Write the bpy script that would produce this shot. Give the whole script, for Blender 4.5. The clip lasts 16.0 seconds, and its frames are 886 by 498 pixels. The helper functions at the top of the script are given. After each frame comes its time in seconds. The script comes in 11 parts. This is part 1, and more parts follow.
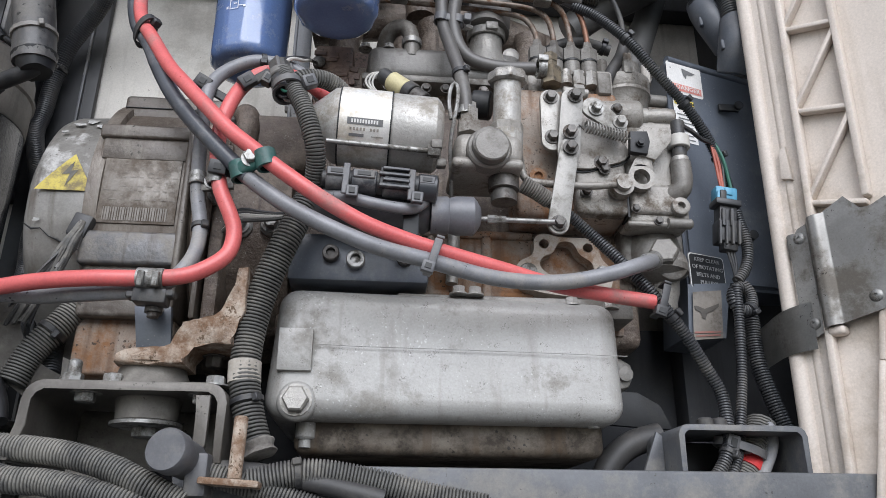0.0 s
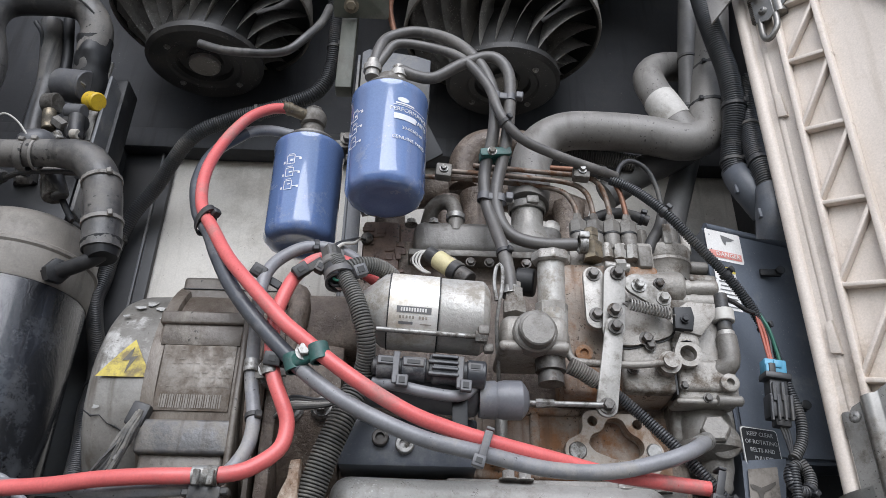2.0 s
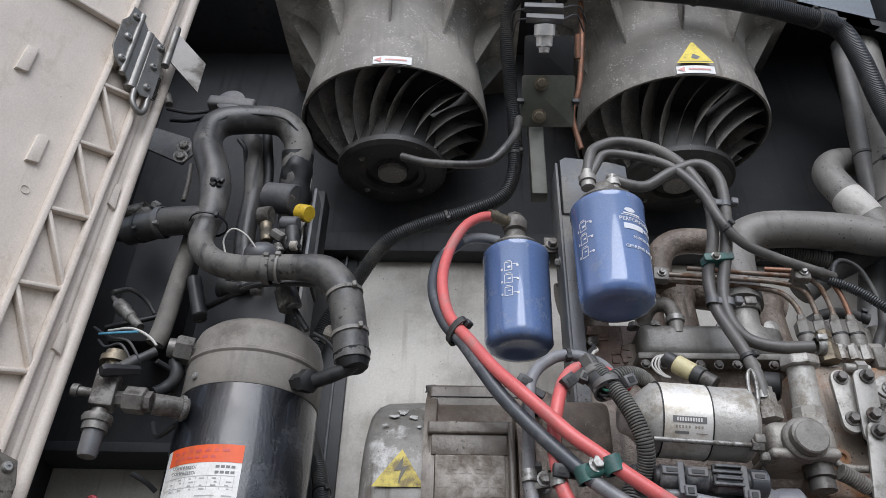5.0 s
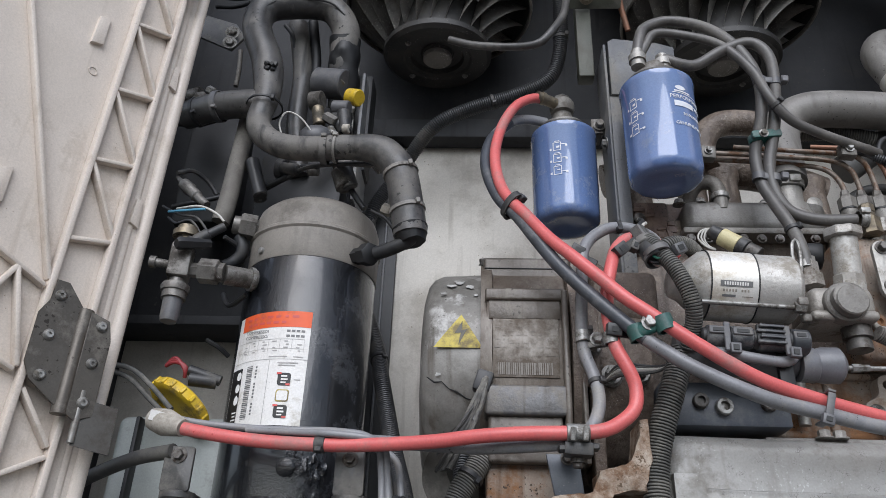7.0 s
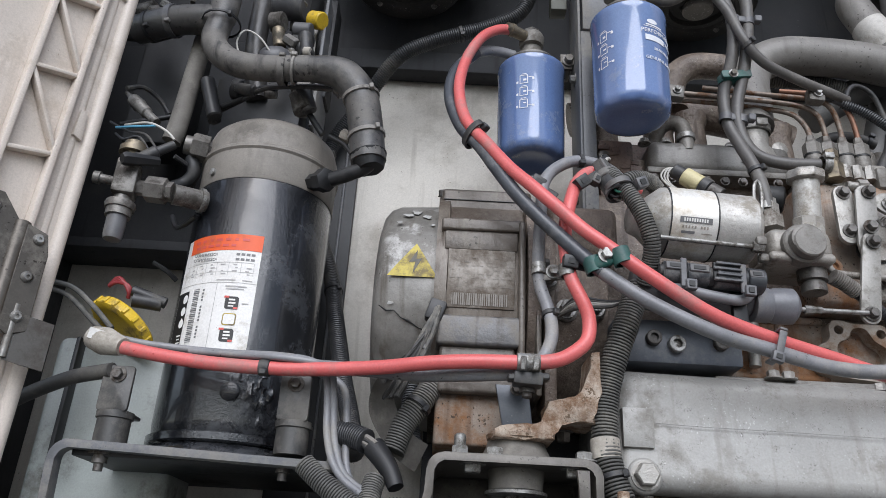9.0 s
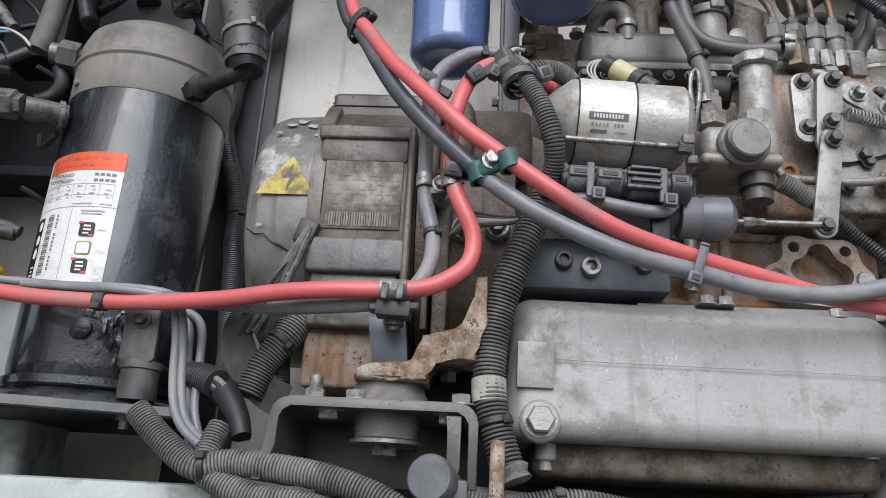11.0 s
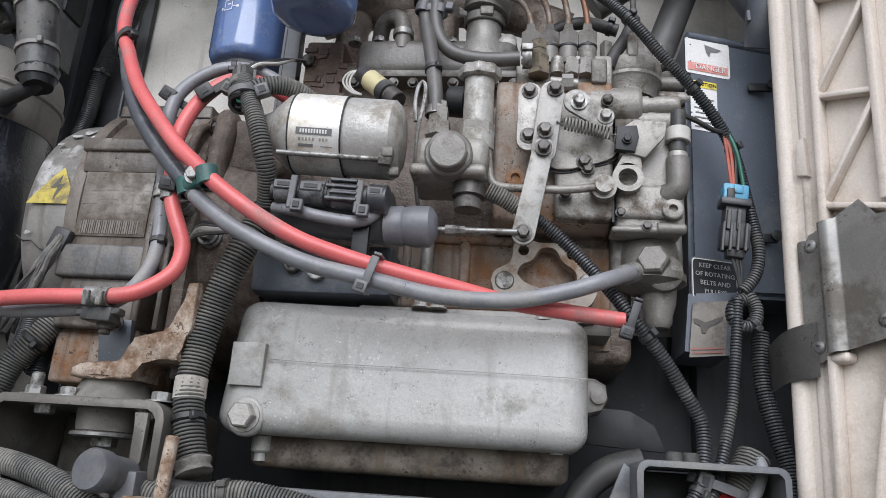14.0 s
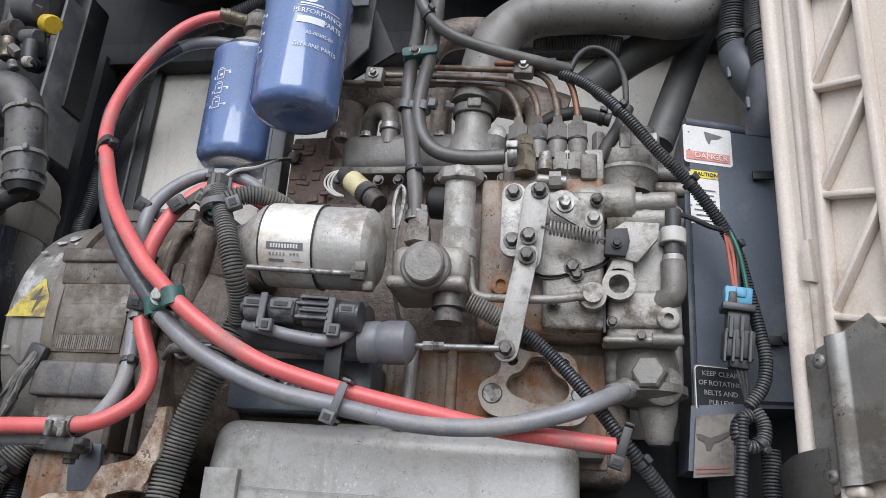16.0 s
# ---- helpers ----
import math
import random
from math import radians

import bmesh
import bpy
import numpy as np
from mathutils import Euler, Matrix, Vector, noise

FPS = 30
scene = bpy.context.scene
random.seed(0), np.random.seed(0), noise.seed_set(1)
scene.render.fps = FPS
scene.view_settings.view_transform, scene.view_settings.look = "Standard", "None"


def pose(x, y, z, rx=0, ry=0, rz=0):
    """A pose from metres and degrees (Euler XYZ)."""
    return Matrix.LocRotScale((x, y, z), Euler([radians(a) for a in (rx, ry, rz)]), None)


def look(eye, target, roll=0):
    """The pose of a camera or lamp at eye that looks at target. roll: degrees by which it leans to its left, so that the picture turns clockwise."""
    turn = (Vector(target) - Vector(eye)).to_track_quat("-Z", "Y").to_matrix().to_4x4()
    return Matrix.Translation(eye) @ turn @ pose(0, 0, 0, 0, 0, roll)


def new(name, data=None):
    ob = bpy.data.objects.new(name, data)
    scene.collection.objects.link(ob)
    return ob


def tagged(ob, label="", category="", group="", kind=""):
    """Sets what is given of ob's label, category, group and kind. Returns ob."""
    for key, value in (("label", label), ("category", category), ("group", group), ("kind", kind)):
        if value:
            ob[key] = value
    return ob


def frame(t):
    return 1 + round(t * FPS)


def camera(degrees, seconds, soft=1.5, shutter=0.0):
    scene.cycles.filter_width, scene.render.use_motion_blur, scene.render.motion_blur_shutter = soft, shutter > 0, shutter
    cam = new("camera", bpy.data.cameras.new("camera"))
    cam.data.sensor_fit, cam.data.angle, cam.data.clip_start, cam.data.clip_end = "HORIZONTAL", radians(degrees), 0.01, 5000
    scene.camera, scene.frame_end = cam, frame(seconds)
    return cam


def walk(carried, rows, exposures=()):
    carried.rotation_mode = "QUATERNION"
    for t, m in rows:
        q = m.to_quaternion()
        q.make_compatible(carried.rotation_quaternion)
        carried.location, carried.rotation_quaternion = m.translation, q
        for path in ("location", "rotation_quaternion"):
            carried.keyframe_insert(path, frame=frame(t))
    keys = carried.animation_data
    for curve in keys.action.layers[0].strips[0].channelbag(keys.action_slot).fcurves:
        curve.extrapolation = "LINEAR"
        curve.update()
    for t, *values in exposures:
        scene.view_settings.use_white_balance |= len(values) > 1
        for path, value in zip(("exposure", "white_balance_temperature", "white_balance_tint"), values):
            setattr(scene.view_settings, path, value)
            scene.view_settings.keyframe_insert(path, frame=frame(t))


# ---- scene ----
cam = camera(60.6, 16.0, 0.5)
PATH = [
    (0, (0.014, -0.016, 1.596), (0.177, 1.843, 2.314), 0.4),
    (0.5, (-0.004, -0.029, 1.614), (0.132, 1.823, 2.356), 0.5),
    (1, (-0.011, -0.051, 1.638), (0.094, 1.803, 2.379), 0.7),
    (1.4, (-0.01, -0.053, 1.643), (0.081, 1.776, 2.447), 0.7),
    (1.5, (-0.008, -0.052, 1.645), (0.077, 1.757, 2.495), 0.9),
    (2, (-0.002, -0.062, 1.659), (0.057, 1.681, 2.64), 0.9),
    (2.4, (0.0, -0.072, 1.663), (0.04, 1.588, 2.777), 1.1),
    (2.5, (-0.003, -0.08, 1.665), (0.034, 1.57, 2.795), 1.0),
    (2.8, (0.0, -0.092, 1.671), (0.012, 1.554, 2.807), 1.2),
    (3, (-0.024, -0.105, 1.669), (0.003, 1.535, 2.814), 1.0),
    (3.5, (-0.078, -0.136, 1.671), (-0.064, 1.5, 2.821), 1.0),
    (4, (-0.118, -0.125, 1.676), (-0.114, 1.509, 2.828), 0.9),
    (4.5, (-0.192, -0.094, 1.68), (-0.197, 1.545, 2.828), 0.9),
    (4.7, (-0.232, -0.105, 1.678), (-0.256, 1.532, 2.826), 1.1),
    (6.8, (-0.292, -0.136, 1.621), (-0.376, 1.629, 2.559), 2.0),
    (7, (-0.297, -0.133, 1.618), (-0.392, 1.638, 2.541), 2.1),
    (7.5, (-0.303, -0.128, 1.61), (-0.432, 1.662, 2.492), 2.4),
    (8, (-0.302, -0.119, 1.602), (-0.461, 1.682, 2.457), 2.7),
    (8.5, (-0.297, -0.112, 1.601), (-0.444, 1.701, 2.431), 3.2),
    (9, (-0.282, -0.095, 1.599), (-0.291, 1.728, 2.422), 3.2),
    (9.2, (-0.262, -0.078, 1.598), (-0.252, 1.746, 2.42), 3.3),
    (11.3, (-0.067, 0.039, 1.651), (-0.205, 1.929, 2.292), 3.0),
    (11.5, (-0.025, 0.018, 1.659), (-0.188, 1.91, 2.288), 3.0),
    (12, (0.052, 0.023, 1.658), (-0.147, 1.914, 2.279), 3.3),
    (12.5, (0.092, 0.029, 1.671), (-0.092, 1.925, 2.279), 3.5),
    (13, (0.162, 0.019, 1.664), (-0.022, 1.917, 2.268), 3.9),
    (13.5, (0.192, 0.016, 1.655), (-0.003, 1.912, 2.261), 3.9),
    (14, (0.204, 0.003, 1.668), (-0.02, 1.899, 2.265), 3.9),
    (14.5, (0.223, 0.005, 1.683), (-0.041, 1.885, 2.31), 3.9),
    (15, (0.242, 0.014, 1.704), (-0.046, 1.88, 2.364), 3.9),
    (15.5, (0.249, 0.023, 1.726), (-0.067, 1.879, 2.403), 3.8),
    (16, (0.258, 0.025, 1.752), (-0.079, 1.873, 2.439), 3.8),
]
walk(cam, [(t, look(eye, target, roll)) for t, eye, target, roll in PATH],
     ((0.0, 0.63), (1.5, 0.69), (2.5, 0.69), (3.0, 0.45), (3.5, 0.34), (4.5, 0.42), (7.0, 0.40), (8.5, 0.38), (9.0, 0.53), (11.5, 0.57), (14.0, 0.59), (16.0, 0.63)))

# ---- world and light ----
world = bpy.data.worlds.new("overcast_sky")
scene.world = world
world.use_nodes = True
wn = world.node_tree
bg = wn.nodes["Background"]
sky = wn.nodes.new("ShaderNodeTexSky")
sky.sky_type = "NISHITA"
sky.sun_disc = False
sky.sun_elevation, sky.sun_rotation = radians(48), radians(200)
sky.dust_density, sky.air_density = 1.0, 1.0
wash = wn.nodes.new("ShaderNodeHueSaturation")
wash.inputs["Saturation"].default_value = 0.6
wn.links.new(sky.outputs[0], wash.inputs["Color"])
wn.links.new(wash.outputs[0], bg.inputs[0])
bg.inputs[1].default_value = 0.135
sun = new("sun", bpy.data.lights.new("sun", "SUN"))
sun.data.energy, sun.data.angle, sun.data.color = 2.05, radians(50), (0.915, 0.935, 1.0)
sun.matrix_world = look((0.3, -4.2, 5.5), (0, 0.8, 2.0))
scene.view_settings.exposure = 0.62

# ---- materials ----
def mat(name, c1, c2=None, rough=0.6, metal=0.0, scale=18.0, detail=6.0, dirt=None, dirt_amt=0.35, dirt_scale=6.0,
        bump=0.15, bump_scale=120.0, speck=None, speck_scale=160.0, speck_amt=0.35, streak=None, stretch=(1, 1, 1), coat=0.0, var=0.0, wet=0.0, even=False, fleck=None):
    """A worn surface: a base that drifts between two colours, dirt in patches, fine specks and a fine relief."""
    m = bpy.data.materials.new(name)
    m.use_nodes = True
    nt = m.node_tree
    b = nt.nodes["Principled BSDF"]
    L = nt.links.new
    co = nt.nodes.new("ShaderNodeTexCoord")
    geo = nt.nodes.new("ShaderNodeNewGeometry")
    mp = nt.nodes.new("ShaderNodeMapping")
    mp.inputs["Scale"].default_value = stretch
    L(geo.outputs["Position"], mp.inputs[0])

    def noise_tex(s, d, r=0.55):
        n = nt.nodes.new("ShaderNodeTexNoise")
        n.inputs["Scale"].default_value, n.inputs["Detail"].default_value, n.inputs["Roughness"].default_value = s, d, r
        L(mp.outputs[0], n.inputs["Vector"])
        return n

    def ramp(src, lo, hi):
        r = nt.nodes.new("ShaderNodeMapRange")
        r.inputs["From Min"].default_value, r.inputs["From Max"].default_value = lo, hi
        L(src, r.inputs["Value"])
        return r.outputs[0]

    def mix(f, a, c):
        x = nt.nodes.new("ShaderNodeMix")
        x.data_type = "RGBA"
        for sock, v in ((x.inputs[0], f), (x.inputs[6], a), (x.inputs[7], c)):
            if isinstance(v, (tuple, list)):
                sock.default_value = (*v, 1)
            elif isinstance(v, float):
                sock.default_value = v
            else:
                L(v, sock)
        return x.outputs[2]

    n1 = noise_tex(scale * 2.0, detail, 0.65)
    col = mix(ramp(n1.outputs[0], 0.38, 0.62), c1, c2 or tuple(0.8 * v for v in c1))
    rgh = None
    if dirt:
        n2 = noise_tex(dirt_scale * 1.6, 12.0, 0.74)
        f = ramp(n2.outputs[0], 0.64 - dirt_amt * 0.45, 0.72 - dirt_amt * 0.35)
        col = mix(f, col, dirt)
        rr = nt.nodes.new("ShaderNodeMapRange")
        rr.inputs["To Min"].default_value, rr.inputs["To Max"].default_value = rough, min(0.95, rough + 0.3)
        L(f, rr.inputs["Value"])
        rgh = rr.outputs[0]
    if speck:
        vo = nt.nodes.new("ShaderNodeTexVoronoi")
        vo.inputs["Scale"].default_value = speck_scale * 1.3
        wob = noise_tex(speck_scale * 2.5, 2.0)
        add = nt.nodes.new("ShaderNodeVectorMath")
        add.operation = "MULTIPLY_ADD"
        add.inputs[1].default_value = (0.006,) * 3
        L(wob.outputs["Color"], add.inputs[0])
        L(mp.outputs[0], add.inputs[2])
        L(add.outputs[0], vo.inputs["Vector"])
        gate = noise_tex(speck_scale * 0.22, 4.0)
        thr = nt.nodes.new("ShaderNodeMapRange")
        thr.inputs["From Min"].default_value, thr.inputs["From Max"].default_value = (0.25, 0.85) if even else (0.42, 0.75)
        thr.inputs["To Min"].default_value, thr.inputs["To Max"].default_value = 0.0, speck_amt * 2.2
        L(gate.outputs[0], thr.inputs["Value"])
        less = nt.nodes.new("ShaderNodeMath")
        less.operation = "SUBTRACT"
        L(thr.outputs[0], less.inputs[0])
        L(vo.outputs["Distance"], less.inputs[1])
        col = mix(ramp(less.outputs[0], 0.0, 0.08), col, speck)
    if fleck:
        vf = nt.nodes.new("ShaderNodeTexVoronoi")
        vf.inputs["Scale"].default_value = 210.0
        wf = noise_tex(500.0, 2.0)
        af = nt.nodes.new("ShaderNodeVectorMath")
        af.operation = "MULTIPLY_ADD"
        af.inputs[1].default_value = (0.004,) * 3
        L(wf.outputs["Color"], af.inputs[0])
        L(mp.outputs[0], af.inputs[2])
        L(af.outputs[0], vf.inputs["Vector"])
        gf = noise_tex(14.0, 3.0)
        tf = nt.nodes.new("ShaderNodeMapRange")
        tf.inputs["From Min"].default_value, tf.inputs["From Max"].default_value = 0.40, 0.75
        tf.inputs["To Min"].default_value, tf.inputs["To Max"].default_value = 0.02, 0.30
        L(gf.outputs[0], tf.inputs["Value"])
        lf_ = nt.nodes.new("ShaderNodeMath")
        lf_.operation = "SUBTRACT"
        L(tf.outputs[0], lf_.inputs[0])
        L(vf.outputs["Distance"], lf_.inputs[1])
        col = mix(ramp(lf_.outputs[0], 0.0, 0.06), col, fleck)
    if streak:
        ms = nt.nodes.new("ShaderNodeMapping")
        ms.inputs["Scale"].default_value = (75, 75, 5)
        L(geo.outputs["Position"], ms.inputs[0])
        ns = nt.nodes.new("ShaderNodeTexNoise")
        ns.inputs["Scale"].default_value, ns.inputs["Detail"].default_value = 1.0, 6.0
        L(ms.outputs[0], ns.inputs["Vector"])
        col = mix(ramp(ns.outputs[0], 0.56, 0.72), col, streak)
    if bump:
        n5 = noise_tex(420.0, 4.0, 0.7)
        hv = nt.nodes.new("ShaderNodeHueSaturation")
        L(col, hv.inputs["Color"])
        rv = nt.nodes.new("ShaderNodeMapRange")
        rv.inputs["From Min"].default_value, rv.inputs["From Max"].default_value = 0.3, 0.7
        rv.inputs["To Min"].default_value, rv.inputs["To Max"].default_value = 0.9, 1.1
        L(n5.outputs[0], rv.inputs["Value"])
        L(rv.outputs[0], hv.inputs["Value"])
        col = hv.outputs[0]
    if var:
        oi = nt.nodes.new("ShaderNodeObjectInfo")
        hs = nt.nodes.new("ShaderNodeHueSaturation")
        L(col, hs.inputs["Color"])
        r = nt.nodes.new("ShaderNodeMapRange")
        r.inputs["To Min"].default_value, r.inputs["To Max"].default_value = 1 - var, 1 + var
        L(oi.outputs["Random"], r.inputs["Value"])
        L(r.outputs[0], hs.inputs["Value"])
        col = hs.outputs[0]
    L(col, b.inputs["Base Color"])
    if rgh:
        L(rgh, b.inputs["Roughness"])
    else:
        b.inputs["Roughness"].default_value = rough
    b.inputs["Metallic"].default_value = metal
    b.inputs["Coat Weight"].default_value = coat
    if bump:
        n4 = noise_tex(bump_scale, 6.0, 0.6)
        bp = nt.nodes.new("ShaderNodeBump")
        bp.inputs["Strength"].default_value, bp.inputs["Distance"].default_value = bump, 0.002
        L(n4.outputs[0], bp.inputs["Height"])
        if wet:
            ng = noise_tex(wet, 5.0, 0.6)
            gr = nt.nodes.new("ShaderNodeMapRange")
            gr.inputs["From Min"].default_value, gr.inputs["From Max"].default_value = 0.46, 0.54
            gr.inputs["To Min"].default_value, gr.inputs["To Max"].default_value = 0.06, bump
            L(ng.outputs[0], gr.inputs["Value"])
            L(gr.outputs[0], bp.inputs["Strength"])
        L(bp.outputs[0], b.inputs["Normal"])
    return m


M_CAST = mat("cast_aluminium", (0.36, 0.345, 0.32), (0.30, 0.285, 0.262), 0.40, 0.35, 18, dirt=(0.15, 0.13, 0.108), dirt_amt=0.24, dirt_scale=18, bump=0.4, bump_scale=260, speck=(0.13, 0.112, 0.092), speck_scale=320, speck_amt=0.2)
M_PUMP = mat("grimy_pump_casting", (0.315, 0.298, 0.272), (0.25, 0.232, 0.208), 0.44, 0.25, 18, dirt=(0.12, 0.096, 0.074), dirt_amt=0.26, dirt_scale=15, bump=0.45, bump_scale=240, speck=(0.10, 0.08, 0.062), speck_scale=320, speck_amt=0.2)
M_FUELHOSE = mat("dusty_brown_black_hose", (0.108, 0.101, 0.095), (0.077, 0.072, 0.068), 0.4, 0.0, 12, dirt=(0.16, 0.15, 0.137), dirt_amt=0.3, dirt_scale=8, bump=0.08)
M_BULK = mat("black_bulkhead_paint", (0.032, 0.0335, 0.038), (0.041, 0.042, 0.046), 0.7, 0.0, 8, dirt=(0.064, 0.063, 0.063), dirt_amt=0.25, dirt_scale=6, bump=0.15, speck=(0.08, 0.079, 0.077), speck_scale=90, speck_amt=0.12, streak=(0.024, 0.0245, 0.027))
# dusty shroud plastic with the shade inside the fan put into its colour
M_THROATSHADE = mat("fan_throat_shade", (0.06, 0.058, 0.056), (0.08, 0.077, 0.073), 0.75, 0.0, 8, dirt=(0.11, 0.104, 0.096), dirt_amt=0.3, bump=0.1)
M_HINGE = mat("dull_hinge_steel", (0.235, 0.227, 0.212), (0.175, 0.168, 0.156), 0.34, 0.5, 10, dirt=(0.125, 0.112, 0.095), dirt_amt=0.28, dirt_scale=9, bump=0.06, speck=(0.045, 0.038, 0.032), speck_scale=170, speck_amt=0.15)
M_LEAF = mat("dull_hinge_leaf", (0.165, 0.157, 0.146), (0.125, 0.118, 0.108), 0.42, 0.3, 8, dirt=(0.07, 0.06, 0.05), dirt_amt=0.25, dirt_scale=10, bump=0.06, speck=(0.05, 0.04, 0.033), speck_scale=150, speck_amt=0.12)
M_LEAFDARK = mat("dark_hinge_leaf", (0.085, 0.078, 0.07), (0.06, 0.055, 0.049), 0.35, 0.4, 8, dirt=(0.05, 0.042, 0.035), dirt_amt=0.25, dirt_scale=10, bump=0.06, speck=(0.12, 0.11, 0.095), speck_scale=150, speck_amt=0.12)
M_BLOCK = mat("rusty_cast_iron", (0.25, 0.195, 0.155), (0.34, 0.29, 0.245), 0.7, 0.1, 9, dirt=(0.25, 0.125, 0.06), dirt_amt=0.36, dirt_scale=6, bump=0.45, bump_scale=220, speck=(0.07, 0.05, 0.036), speck_amt=0.24, streak=(0.16, 0.095, 0.06))
M_RUST = mat("rust_flaked_iron", (0.42, 0.355, 0.29), (0.28, 0.20, 0.145), 0.85, 0.0, 40, dirt=(0.17, 0.10, 0.06), dirt_amt=0.42, dirt_scale=22, bump=0.7, bump_scale=200, speck=(0.12, 0.08, 0.05), speck_scale=200, speck_amt=0.25)
M_FLANGE = mat("stained_pale_flange", (0.40, 0.36, 0.315), (0.32, 0.272, 0.225), 0.6, 0.1, 16, dirt=(0.235, 0.15, 0.095), dirt_amt=0.27, dirt_scale=12, bump=0.3, bump_scale=200, speck=(0.12, 0.085, 0.06), speck_scale=260, speck_amt=0.16)
M_BROWN = mat("grimy_brown_iron", (0.175, 0.137, 0.110), (0.110, 0.084, 0.067), 0.42, 0.05, 26, dirt=(0.26, 0.215, 0.178), dirt_amt=0.31, dirt_scale=14, bump=1.0, bump_scale=190, speck=(0.36, 0.335, 0.30), speck_scale=230, speck_amt=0.18, streak=(0.065, 0.048, 0.037))
M_HEADBROWN = mat("flaking_red_brown_iron", (0.135, 0.086, 0.066), (0.09, 0.058, 0.046), 0.5, 0.0, 20, dirt=(0.19, 0.13, 0.10), dirt_amt=0.33, dirt_scale=12, bump=0.7, bump_scale=160, speck=(0.04, 0.028, 0.02), speck_scale=160, speck_amt=0.25)
M_SUMP = mat("sump_grey_paint", (0.365, 0.357, 0.34), (0.315, 0.307, 0.29), 0.4, 0.08, 5, dirt=(0.235, 0.222, 0.2), dirt_amt=0.22, dirt_scale=9, bump=0.4, bump_scale=60, speck=(0.12, 0.11, 0.097), speck_scale=330, speck_amt=0.215, streak=(0.265, 0.252, 0.231), fleck=(0.50, 0.495, 0.48))
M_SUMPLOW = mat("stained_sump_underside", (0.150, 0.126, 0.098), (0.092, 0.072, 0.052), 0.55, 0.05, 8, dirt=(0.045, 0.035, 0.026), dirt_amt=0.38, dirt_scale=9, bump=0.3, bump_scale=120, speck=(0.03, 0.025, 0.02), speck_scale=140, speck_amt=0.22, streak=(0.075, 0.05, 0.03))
M_MOTOR = mat("motor_weathered_casing", (0.168, 0.146, 0.122), (0.100, 0.080, 0.063), 0.38, 0.1, 10, dirt=(0.060, 0.041, 0.028), dirt_amt=0.34, dirt_scale=6, bump=0.45, bump_scale=140, speck=(0.34, 0.33, 0.31), speck_scale=240, speck_amt=0.12, streak=(0.070, 0.049, 0.036), stretch=(1.3, 1, 0.6))
M_SHELL = mat("motor_flaking_end_shell", (0.225, 0.216, 0.20), (0.145, 0.137, 0.123), 0.40, 0.15, 9, dirt=(0.46, 0.452, 0.435), dirt_amt=0.15, dirt_scale=7, bump=0.5, bump_scale=55, speck=(0.06, 0.054, 0.046), speck_scale=110, speck_amt=0.13, even=True, streak=(0.105, 0.092, 0.077))
M_BLACKPAINT = mat("gloss_black_paint", (0.010, 0.011, 0.013), (0.014, 0.015, 0.018), 0.17, 0.0, 8, dirt=(0.055, 0.058, 0.064), dirt_amt=0.24, dirt_scale=3.5, bump=0.5, bump_scale=300, wet=6.0, speck=(0.003, 0.003, 0.004), speck_scale=220, speck_amt=0.28, streak=(0.02, 0.022, 0.026), coat=0.4)
M_CAP = mat("dusty_cap_paint", (0.235, 0.215, 0.19), (0.18, 0.164, 0.145), 0.6, 0.0, 8, dirt=(0.13, 0.118, 0.104), dirt_amt=0.28, dirt_scale=4, bump=0.12, streak=(0.165, 0.15, 0.131))
M_BLUE = mat("blue_enamel", (0.115, 0.185, 0.375), (0.125, 0.195, 0.39), 0.17, 0.0, 6, dirt=(0.16, 0.21, 0.33), dirt_amt=0.2, dirt_scale=10, bump=0.02, coat=1.0, speck=(0.05, 0.08, 0.17), speck_scale=300, speck_amt=0.1)
M_WHITE = mat("white_print", (0.78, 0.78, 0.77), (0.66, 0.66, 0.65), 0.5, bump=0.0)
M_RED = mat("red_rubber", (0.62, 0.13, 0.125), (0.55, 0.11, 0.107), 0.36, 0.0, 12, dirt=(0.40, 0.165, 0.15), dirt_amt=0.3, dirt_scale=7, bump=0.08, bump_scale=60, speck=(0.42, 0.05, 0.05), speck_scale=70, speck_amt=0.12)
M_GREYHOSE = mat("dusty_grey_rubber", (0.225, 0.226, 0.238), (0.172, 0.173, 0.182), 0.36, 0.0, 12, dirt=(0.255, 0.245, 0.232), dirt_amt=0.28, dirt_scale=9, bump=0.08, speck=(0.05, 0.05, 0.05), speck_scale=110, speck_amt=0.16)
M_CABLEDARK = mat("blue_black_rubber", (0.062, 0.068, 0.080), (0.045, 0.049, 0.058), 0.3, 0.0, 12, dirt=(0.12, 0.122, 0.128), dirt_amt=0.25, dirt_scale=12, bump=0.06)
M_RUBBER = mat("black_rubber_hose", (0.038, 0.037, 0.037), (0.055, 0.052, 0.05), 0.55, 0.0, 12, dirt=(0.10, 0.095, 0.085), dirt_amt=0.3, dirt_scale=9, bump=0.1)
M_DUSTRUBBER = mat("dust_caked_rubber", (0.155, 0.143, 0.126), (0.105, 0.096, 0.084), 0.7, 0.0, 14, dirt=(0.20, 0.186, 0.165), dirt_amt=0.3, dirt_scale=10, bump=0.25, bump_scale=120, speck=(0.05, 0.045, 0.04), speck_scale=150, speck_amt=0.15)
M_DUSTSLEEVE = mat("pale_dusty_sleeve", (0.24, 0.225, 0.205), (0.17, 0.158, 0.142), 0.6, 0.0, 14, dirt=(0.10, 0.09, 0.08), dirt_amt=0.25, dirt_scale=12, bump=0.15)
